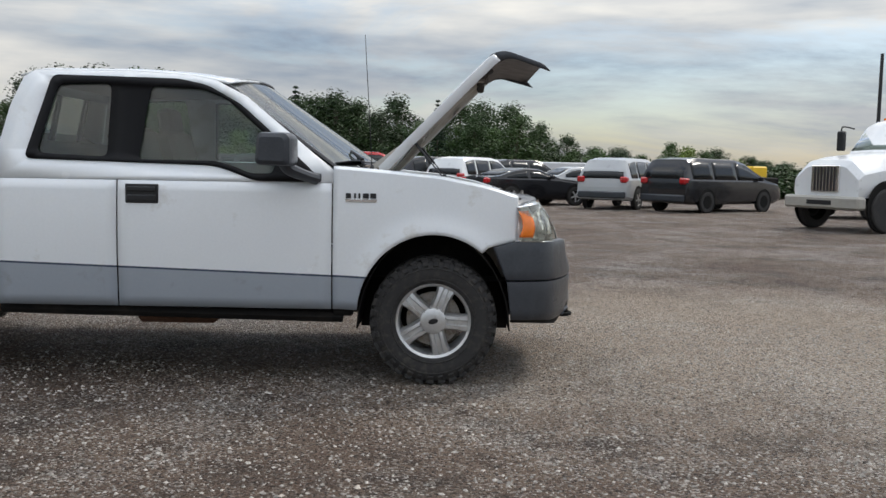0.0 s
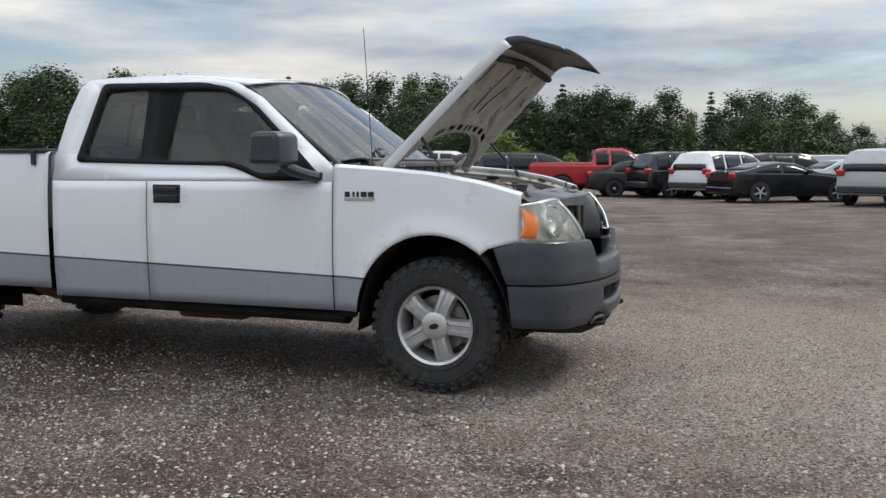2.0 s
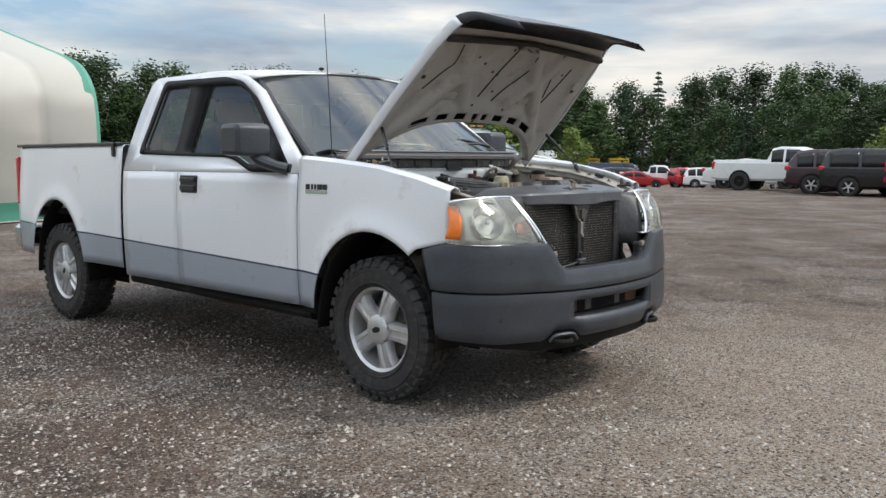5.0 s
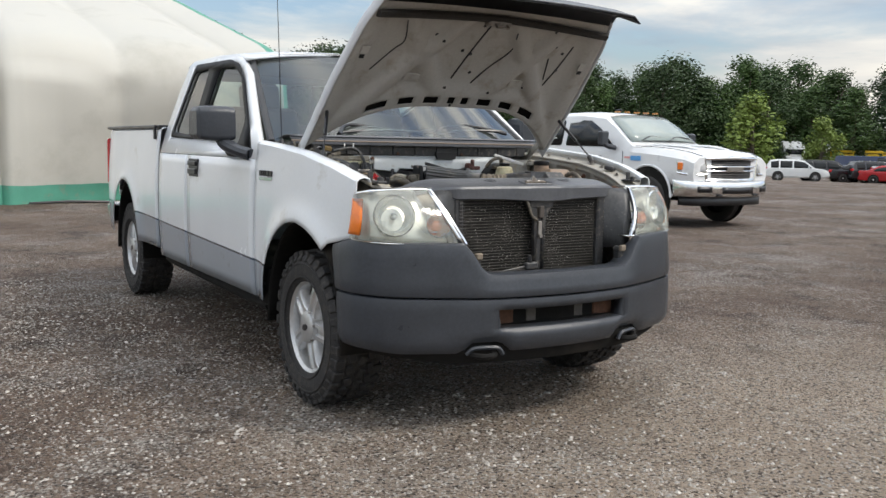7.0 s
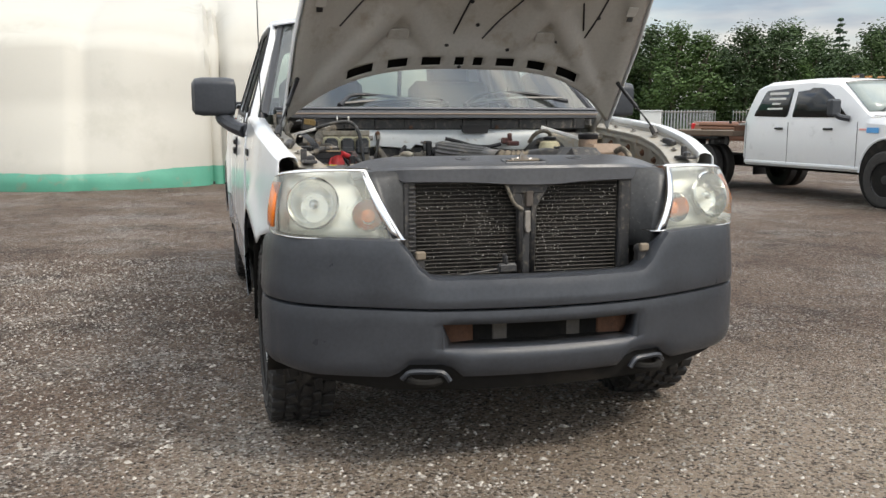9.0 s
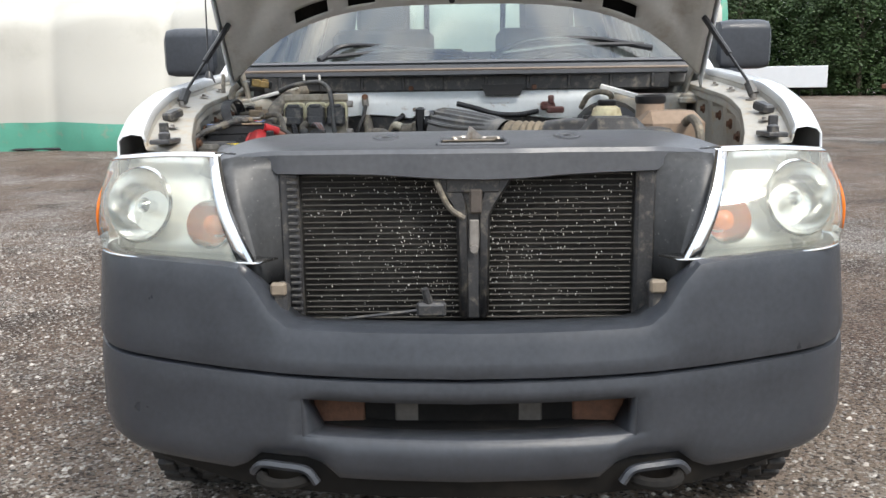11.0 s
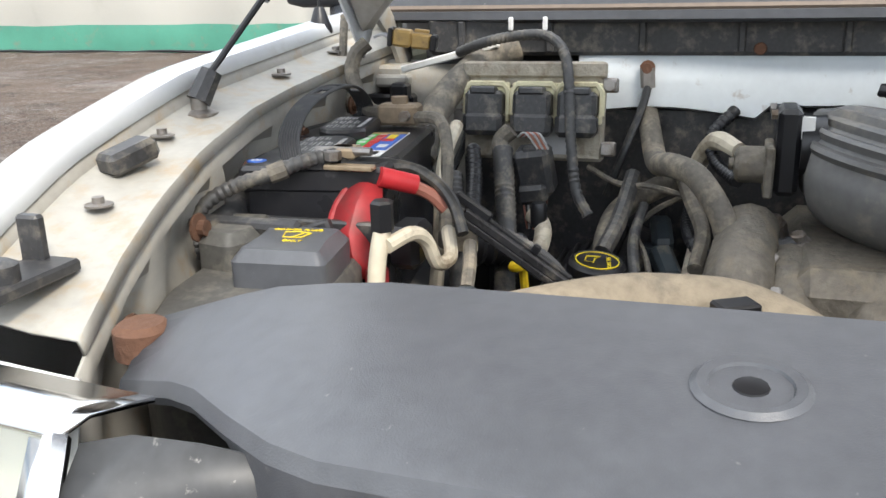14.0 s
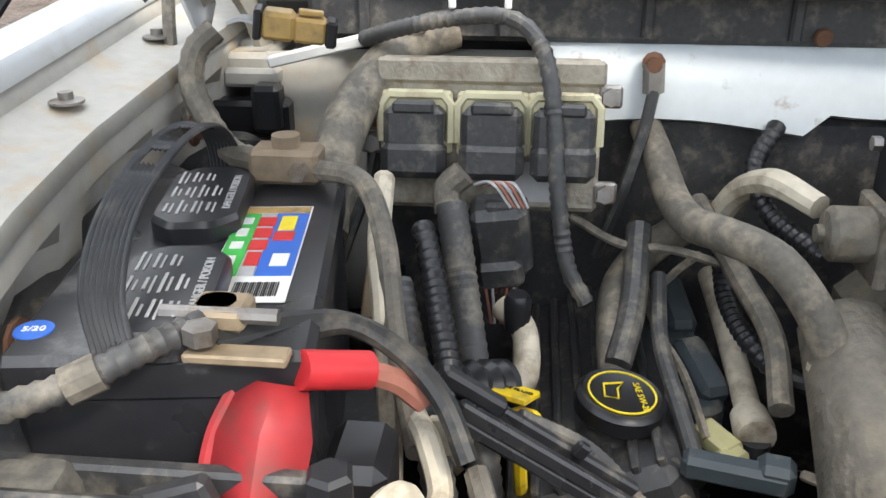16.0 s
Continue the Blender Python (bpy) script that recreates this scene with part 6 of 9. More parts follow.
part("fan_shroud", Shape().grid([[(0.42, y, 0.70 + 0.36 * t) for t in (0, 0.5, 1)] + [(0.52, y, 1.07)] for y in span(-0.44, 0.44, 8)]), DUSTY, truck, thick=0.006)
thr = part("throttle_body", Shape().box((-0.235, -0.150, 1.125), (0.075, 0.030, 0.115), 0.010).lathe([(0.040, 0), (0.042, 0.03)], pose(-0.235, -0.135, 1.13, -90, 0, 0), 20), TRIM, truck, "black throttle body")
part("throttle_motor", Shape().lathe([(0.025, 0), (0.025, 0.045), (0.020, 0.05), (0.008, 0.052), (0.008, 0.058)], pose(-0.222, -0.165, 1.105, 90, 0, 0), 20).box((-0.225, -0.172, 1.10), (0.07, 0.012, 0.07), 0.006), ALU, thr, "dusty throttle motor")
for dx, dz in ((-0.03, 0.05), (0.03, 0.05), (-0.03, -0.05), (0.03, -0.05)):
    part("throttle_bolt", Shape().lathe([(0.007, 0), (0.007, 0.008)], pose(-0.235 + dx, -0.166, 1.125 + dz, 90, 0, 0), 6), STEEL, thr)
part("throttle_label", Shape().box((-0.205, -0.13, 1.158), (0.004, 0.02, 0.03), 0.001), PAPER, thr)
part("egr_pipe", Shape().tube([(-0.26, -0.21, 1.115), (-0.31, -0.24, 1.12), (-0.36, -0.26, 1.09), (-0.38, -0.28, 1.04)], [0.012, 0.014, 0.014, 0.014], 10), CREAM, truck)
loom([(-0.22, -0.21, 1.08), (-0.30, -0.24, 1.09), (-0.35, -0.25, 1.12), (-0.40, -0.22, 1.15)], 0.012, TRIM, 0.002, 0.008)
# dusty coolant hose with its clamp and copper end
part("coolant_hose", Shape().tube([(-0.42, -0.352, 1.142), (-0.375, -0.342, 1.122), (-0.325, -0.330, 1.094), (-0.270, -0.318, 1.090), (-0.222, -0.300, 1.100), (-0.180, -0.262, 1.094), (-0.152, -0.228, 1.052), (-0.142, -0.214, 1.010)], 0.0168, 14), HOSE, truck, "dusty grey coolant hose")
part("hose_end", Shape().tube([(-0.143, -0.215, 1.012), (-0.132, -0.213, 0.985), (-0.116, -0.209, 0.945)], 0.0135, 10), COPPER, truck)
part("hose_clamp", Shape().lathe([(0.0205, -0.006), (0.0215, 0), (0.0205, 0.006)], Matrix.Translation((-0.143, -0.215, 1.014)) @ Vector((0.25, 0.05, -0.95)).to_track_quat("Z", "Y").to_matrix().to_4x4(), 18).box((-0.138, -0.190, 1.016), (0.012, 0.03, 0.014), 0.003), CREAM, truck)
loom([(-0.36, -0.27, 1.03), (-0.28, -0.275, 1.005), (-0.20, -0.262, 0.995), (-0.16, -0.235, 0.99), (-0.15, -0.19, 1.0), (-0.16, -0.13, 1.02)], 0.012, TRIM, 0.0018, 0.008, label="black corrugated loom round the manifold")
part("battery_side_pipe", Shape().tube([(-0.20, -0.600, 1.15), (-0.12, -0.592, 1.125), (-0.055, -0.578, 1.09), (-0.02, -0.570, 1.03), (0.012, -0.566, 0.98), (0.05, -0.556, 0.955), (0.085, -0.545, 0.985)], 0.0095, 10), CREAM, truck, "dusty cream pipe beside the battery")
loom([(-0.145, -0.560, 1.13), (-0.10, -0.545, 1.10), (-0.03, -0.528, 1.07), (0.03, -0.515, 1.05)], 0.0125, TRIM, 0.002, 0.0075, label="black split loom beside the battery")
for k, pts in enumerate((((-0.30, -0.34, 1.02), (-0.22, -0.345, 0.99), (-0.15, -0.335, 0.965), (-0.10, -0.32, 0.93)), ((-0.36, -0.30, 1.08), (-0.26, -0.27, 1.04), (-0.20, -0.25, 1.01), (-0.13, -0.255, 0.98)), ((-0.33, -0.36, 1.06), (-0.25, -0.37, 1.01), (-0.20, -0.385, 0.975)), ((-0.10, -0.345, 0.915), (-0.05, -0.33, 0.925), (0.0, -0.30, 0.935), (0.04, -0.25, 0.93)), ((-0.05, -0.42, 0.90), (0.0, -0.40, 0.92), (0.06, -0.37, 0.915), (0.10, -0.33, 0.90)))):
    part("dusty_tube", Shape().tube(pts, (0.008, 0.011, 0.013, 0.009, 0.012)[k], 10), (LOOM, HOSE, LOOM, HOSE, HOSE)[k], truck)
for x, y, z, r in ((-0.10, -0.165, 1.005, 0.012), (-0.16, -0.13, 1.02, 0.010), (-0.06, -0.205, 0.97, 0.014), (-0.03, -0.16, 0.985, 0.010), (-0.20, -0.16, 1.03, 0.011)):
    part("manifold_bolt", Shape().lathe([(r * 1.5, -0.02), (r * 1.5, 0.0), (r, 0.001), (r, 0.010), (r * 0.7, 0.012)], pose(x, y, z, 12, 16, 0), 8), STEEL, truck)
part("lower_hose", Shape().tube([(-0.03, -0.19, 0.94), (0.0, -0.215, 0.955), (0.03, -0.245, 0.955), (0.06, -0.27, 0.94)], 0.016, 12), BIGHOSE, truck)
part("upper_radiator_hose", Shape().tube([(0.40, -0.60, 0.95), (0.32, -0.545, 0.985), (0.240, -0.485, 1.003), (0.170, -0.415, 1.008), (0.108, -0.335, 1.010), (0.076, -0.270, 1.006), (0.062, -0.19, 0.995), (0.085, -0.10, 0.955), (0.13, -0.05, 0.90)], [0.032, 0.033, 0.034, 0.034, 0.034, 0.034, 0.035, 0.036, 0.036], 20), BIGHOSE, truck, "thick tan dust-coated radiator hose")
part("hose_hook", Shape().box((0.125, -0.205, 0.985), (0.012, 0.04, 0.07), 0.005, rot=(0, -10, 30)).box((0.112, -0.205, 1.022), (0.03, 0.045, 0.012), 0.004, rot=(0, 0, 30)), TRIM, truck, "black hose bracket")
# intake duct with pressed ribs, bellows and air box
rows = []
DP = [(-0.285, -0.110, 1.112, 0.064, 0.060), (-0.262, -0.065, 1.096, 0.106, 0.076), (-0.200, 0.0, 1.084, 0.118, 0.080), (-0.130, 0.06, 1.080, 0.100, 0.074), (-0.07, 0.10, 1.090, 0.068, 0.058), (-0.02, 0.135, 1.10, 0.050, 0.046)]
cs = spline([q[:3] for q in DP], 5)
ww = spline([(q[3], q[4], 0) for q in DP], 5)
for i, q in enumerate(cs):
    d = (cs[min(i + 1, len(cs) - 1)] - cs[max(i - 1, 0)]).normalized()
    side = d.cross(Vector((0, 0, 1))).normalized()
    ring = []
    for k in range(96):
        a = 2 * math.pi * k / 96
        r = 1.0 + (0.095 if 6 <= k <= 42 and k % 4 in (0, 1) else 0.0) * min(1, max(0, (i - 1) / 3)) * min(1, max(0, (len(cs) - 5 - i) / 3))
        ring.append(q + side * (math.cos(a) * ww[i].x * r) + Vector((0, 0, math.sin(a) * ww[i].y * r)))
    rows.append(ring)
part("intake_duct", Shape().grid(rows, loop=True).add(rows[0], [tuple(range(96))]), surf("dusty_grey_duct", (0.120, 0.117, 0.112), 0.42, var=0.25, scale=9, dirt=(0.34, 0.30, 0.24), amount=0.22, dscale=8.0), truck, "dusty ribbed grey intake duct", sharp=22)
part("duct_bellows", Shape().tube([(-0.025, 0.130, 1.10), (0.01, 0.175, 1.10), (0.045, 0.25, 1.10)], 0.046, 20, 4, 0.007, 0.016), BIGHOSE, truck, "pale dusty bellows")
part("air_box", Shape().tube([(0.04, 0.245, 1.10), (0.08, 0.30, 1.10), (0.11, 0.36, 1.095)], [0.046, 0.056, 0.058], 18).box((0.17, 0.42, 1.06), (0.24, 0.20, 0.20), 0.045).box((0.21, 0.52, 1.04), (0.20, 0.16, 0.18), 0.05), DUSTY, truck, "dusty black air filter box")
part("air_box_clip", Shape().box((0.10, 0.36, 1.155), (0.03, 0.03, 0.014), 0.005).tube([(0.10, 0.365, 1.16), (0.13, 0.37, 1.13), (0.135, 0.37, 1.08)], 0.006, 6), TRIM, truck)
# reservoirs and fittings on the far side
br = part("brake_reservoir", Shape().lathe([(0.040, -0.09), (0.052, -0.06), (0.055, 0.0), (0.045, 0.035), (0.028, 0.045)], pose(-0.285, 0.475, 1.135), 24), IVORY, truck, "ivory brake fluid reservoir")
part("reservoir_cap", Shape().lathe([(0.030, 0.043), (0.032, 0.046), (0.032, 0.060), (0.024, 0.064)], pose(-0.285, 0.475, 1.135), 20), TRIM, br)
dg = part("degas_bottle", Shape().box((-0.02, 0.62, 1.09), (0.20, 0.20, 0.16), 0.05).lathe([(0.045, 0.0), (0.042, 0.045)], pose(-0.06, 0.575, 1.15), 20), surf("brown_stained_plastic", (0.27, 0.195, 0.14), 0.5, var=0.2, scale=9, dirt=(0.17, 0.12, 0.09), amount=0.3), truck, "brown stained coolant bottle")
part("degas_cap", Shape().lathe([(0.044, 0.04), (0.047, 0.045), (0.047, 0.062), (0.040, 0.068), (0.03, 0.068)], pose(-0.06, 0.575, 1.15), 24), TRIM, dg, "black coolant cap")
part("degas_hose", Shape().tube([(0.06, 0.65, 1.13), (0.12, 0.66, 1.15), (0.17, 0.67, 1.12), (0.19, 0.67, 1.05)], 0.013, 10), HOSE, truck)
part("brake_booster", Shape().lathe([(0.13, -0.04), (0.135, 0.0), (0.12, 0.04), (0.05, 0.06)], pose(-0.40, 0.50, 1.06, 0, 90, 0), 28), TRIM, truck)
part("vacuum_hose", Shape().tube([(-0.37, 0.40, 1.17), (-0.34, 0.42, 1.21), (-0.33, 0.46, 1.225), (-0.35, 0.50, 1.21), (-0.36, 0.49, 1.17), (-0.34, 0.43, 1.17)], 0.010, 10), HOSE, truck)
part("white_rail", Shape().box((-0.36, 0.56, 1.215), (0.014, 0.20, 0.018), 0.004, rot=(-16, 0, -14)), PAPER, truck)
part("brown_sensor", Shape().box((-0.375, 0.285, 1.178), (0.04, 0.05, 0.03), 0.008).box((-0.355, 0.31, 1.165), (0.03, 0.06, 0.022), 0.005).box((-0.36, 0.295, 1.20), (0.02, 0.02, 0.03), 0.004), surf("maroon_plastic", (0.10, 0.03, 0.025), 0.5, var=0.3, scale=30, dirt=(0.2, 0.17, 0.13), amount=0.3, dscale=30), truck, "maroon vacuum sensor")
part("black_vent_box", Shape().prism([(0.075, 0.018), (0.06, -0.02), (-0.06, -0.02), (-0.075, 0.018)], 0, 0.02, pose(-0.405, 0.13, 1.235, 90, 0, 90)), TRIM, truck, "small black drain box")
loom([(-0.36, -0.03, 1.19), (-0.35, 0.03, 1.175), (-0.33, 0.10, 1.155), (-0.34, 0.18, 1.15), (-0.37, 0.25, 1.16)], 0.012, TRIM, 0.0015, 0.008)
loom([(0.02, 0.02, 1.04), (0.0, 0.08, 1.05), (-0.03, 0.16, 1.04), (-0.06, 0.22, 1.03)], 0.012, TRIM, 0.0015, 0.008)
part("rear_plugs", Shape().box((-0.24, 0.16, 1.08), (0.06, 0.08, 0.03), 0.006).box((-0.20, 0.22, 1.075), (0.05, 0.06, 0.028), 0.006), DUSTY, truck)
part("far_engine_cap", Shape().lathe([(0.04, 0), (0.04, 0.02), (0.03, 0.026)], pose(-0.20, 0.29, 1.085), 18), TRIM, truck)
part("far_head_cover", Shape().box((-0.28, 0.36, 0.93), (0.46, 0.16, 0.08), 0.02, rot=(-24, 0, 0)), DUSTY, truck)
# odds and ends deep in the bay
rnd = random.Random(11)
for k in range(22):
    x, y = rnd.uniform(-0.32, 0.22), rnd.uniform(-0.56, -0.2)
    p = [Vector((x, y, rnd.uniform(0.74, 0.88)))]
    for j in range(3):
        p.append(p[-1] + Vector((rnd.uniform(-0.10, 0.10), rnd.uniform(-0.06, 0.06), rnd.uniform(-0.04, 0.05))))
    part("deep_hose", Shape().tube(p, rnd.choice((0.006, 0.009, 0.012, 0.016)), 8, 4), rnd.choice((HOSE, LOOM, TRIM, BIGHOSE, DUSTY)), truck)

# ---- cab interior ----
def seat(y):
    s = part("seat", Shape().box((-1.62, y, 0.90), (0.55, 0.54, 0.18), 0.06), CLOTHGREY, truck, "grey cloth front seat")
    part("backrest", Shape().box((-1.90, y, 1.22), (0.16, 0.52, 0.62), 0.07, rot=(0, -14, 0)), CLOTHGREY, s)
    part("headrest", Shape().box((-1.98, y, 1.60), (0.11, 0.27, 0.19), 0.05, rot=(0, -10, 0)), CLOTHGREY, s)


seat(-0.42), seat(0.42)
part("dashboard", Shape().box((-0.82, 0, 1.17), (0.40, 1.62, 0.26), 0.07).box((-0.66, 0, 1.27), (0.30, 1.60, 0.06), 0.025), surf("grey_dash", (0.16, 0.155, 0.15), 0.6, var=0.1, scale=10), truck, "grey dashboard")
part("steering_wheel", Shape().tube([(-1.12 + 0.07 * math.sin(a), 0.42 + 0.19 * math.cos(a), 1.22 + 0.17 * math.sin(a)) for a in (2 * math.pi * k / 24 for k in range(25))], 0.016, 8, 1).box((-1.10, 0.42, 1.22), (0.05, 0.18, 0.08), 0.02).tube([(-1.08, 0.42, 1.21), (-0.85, 0.42, 1.12)], 0.03, 8), TRIM, truck, "black steering wheel")
part("rear_bench", Shape().box((-2.42, 0, 1.15), (0.18, 1.5, 0.55), 0.06, rot=(0, -6, 0)), CLOTHGREY, truck)
for sgn in (-1, 1):
    part("door_card", Shape().box((-1.3, sgn * 0.88, 0.95), (1.2, 0.04, 0.52), 0.02), CLOTHGREY, truck)
part("headliner", Shape().box((-1.9, 0, 1.80), (1.1, 1.3, 0.03), 0.01), surf("headliner_cloth", (0.45, 0.43, 0.40), 0.9, var=0.05), truck)
part("rearview_mirror", Shape().box((-1.16, 0, 1.70), (0.03, 0.24, 0.06), 0.015), TRIM, truck)

# ---- lie of the land ----
def yard_z(x, y):
    """The yard falls away a little towards the woods."""
    t = min(1, max(0, (math.hypot(x, y) - 36) / 34))
    return -1.0 * t * t * (3 - 2 * t)


# ---- parked vehicles ----
CARGLASS = surf("dark_car_glass", (0.010, 0.012, 0.013), 0.10, var=0.1, spec=0.35)
WHEELBLACK = surf("black_wheel", (0.015, 0.015, 0.016), 0.5, var=0.2)
LAMP = surf("clear_lamp", (0.60, 0.60, 0.58), 0.12, 0.5, var=0.1, scale=20)
far_tyre = Shape()
far_tyre.grid([[(r * math.cos(a), h, r * math.sin(a)) for a in (2 * math.pi * k / 28 for k in range(28))] for r, h in ((0.62, -0.30), (0.80, -0.33), (0.94, -0.31), (1.0, -0.24), (1.0, 0.24), (0.94, 0.31), (0.80, 0.33), (0.62, 0.30))], loop=True)
far_tyre_me = far_tyre.mesh("tyre")
fr = Shape().lathe([(0.66, 0.24), (0.63, 0.30), (0.60, 0.26), (0.58, 0.18)], pose(0, 0, 0, 90, 0, 0), 28)
for k in range(5):
    fr.box((0.33, -0.24, 0), (0.60, 0.08, 0.17), 0.03, Matrix.Rotation(2 * math.pi * k / 5 + 0.3, 4, "Y"))
fr.lathe([(0.16, 0.20), (0.16, 0.30), (0.10, 0.32)], pose(0, 0, 0, 90, 0, 0), 16)
far_rim_me = fr.mesh("rim")
steel_rim_me = Shape().lathe([(0.66, 0.22), (0.62, 0.26), (0.55, 0.12), (0.38, 0.06), (0.30, 0.14), (0.16, 0.22), (0.10, 0.24)], pose(0, 0, 0, 90, 0, 0), 28).mesh("rim")
paints = {}


def paint(col):
    if col not in paints:
        paints[col] = surf("car_paint", col, 0.2, 0.0 if min(col) > 0.4 else 0.15, var=0.04, scale=3.0, coat=0.3, dirt=tuple(k * 0.7 + 0.012 for k in col), amount=0.10)
    return paints[col]


def wheel_at(car, x, y, r, rim=None, mt=None, wide=1.0, side=-1):
    w = part("wheel", rim or far_rim_me, mt or ALLOY, car)
    w.matrix_local = pose(x, y, r, 0, 0, 0 if side < 0 else 180) @ Matrix.Diagonal((r, r * wide, r, 1))
    part("tyre", far_tyre_me, RUBBER, w)
    return w


KINDS = {
    "suv": dict(w=0.93, wheels=(0.95, 3.70), r=0.36, low=0.30, belt=[(0, 1.02), (3.4, 1.04), (4.7, 0.92)],
                top=[(0.0, 0.75), (0.03, 1.02), (0.12, 1.30), (0.38, 1.66), (0.9, 1.74), (2.4, 1.73), (2.9, 1.64), (3.65, 1.08), (4.4, 0.98), (4.65, 0.85), (4.75, 0.62)], cab=(0.35, 3.45), pillars=(1.05, 2.05)),
    "van": dict(w=0.98, wheels=(1.0, 4.0), r=0.34, low=0.26, belt=[(0, 1.05), (3.8, 1.02), (5.1, 0.90)],
                top=[(0.0, 0.75), (0.02, 1.05), (0.10, 1.40), (0.26, 1.70), (0.8, 1.76), (2.7, 1.73), (3.2, 1.62), (4.2, 1.06), (4.85, 0.93), (5.05, 0.80), (5.12, 0.55)], cab=(0.28, 3.95), pillars=(1.35, 2.55)),
    "sedan": dict(w=0.92, wheels=(1.0, 3.8), r=0.33, low=0.24, belt=[(0, 0.95), (3.2, 0.93), (4.8, 0.75)],
                  top=[(0.0, 0.70), (0.04, 0.98), (0.6, 1.04), (1.35, 1.38), (1.9, 1.45), (2.5, 1.42), (3.4, 0.97), (4.4, 0.84), (4.75, 0.70), (4.85, 0.50)], cab=(0.95, 3.15), pillars=(2.0,)),
    "coupe": dict(w=0.95, wheels=(0.95, 3.76), r=0.35, low=0.20, belt=[(0, 0.98), (2.9, 0.93), (4.7, 0.74)],
                  top=[(0.0, 0.70), (0.03, 1.00), (0.5, 1.06), (1.2, 1.28), (1.75, 1.35), (2.2, 1.32), (3.1, 0.98), (4.2, 0.86), (4.65, 0.70), (4.78, 0.48)], cab=(0.75, 2.9), pillars=(1.75,)),
    "pickup": dict(w=0.99, wheels=(1.25, 4.75), r=0.40, low=0.42, belt=[(0, 1.22), (4.3, 1.20), (5.7, 1.08)],
                   top=[(0.0, 0.75), (0.03, 1.34), (2.38, 1.34), (2.42, 1.36), (2.58, 1.84), (2.9, 1.92), (3.7, 1.90), (3.95, 1.80), (4.55, 1.24), (5.4, 1.18), (5.72, 1.05), (5.80, 0.6)], cab=(2.55, 4.3), pillars=(3.15,)),
    "box_van": dict(w=1.0, wheels=(1.0, 4.3), r=0.37, low=0.35, belt=[(0, 1.2), (4.6, 1.15), (5.6, 1.0)],
                    top=[(0.0, 0.8), (0.02, 1.2), (0.06, 2.0), (0.2, 2.1), (3.9, 2.1), (4.3, 1.98), (4.9, 1.2), (5.4, 1.08), (5.6, 0.9), (5.65, 0.6)], cab=(3.3, 4.6), pillars=()),
}


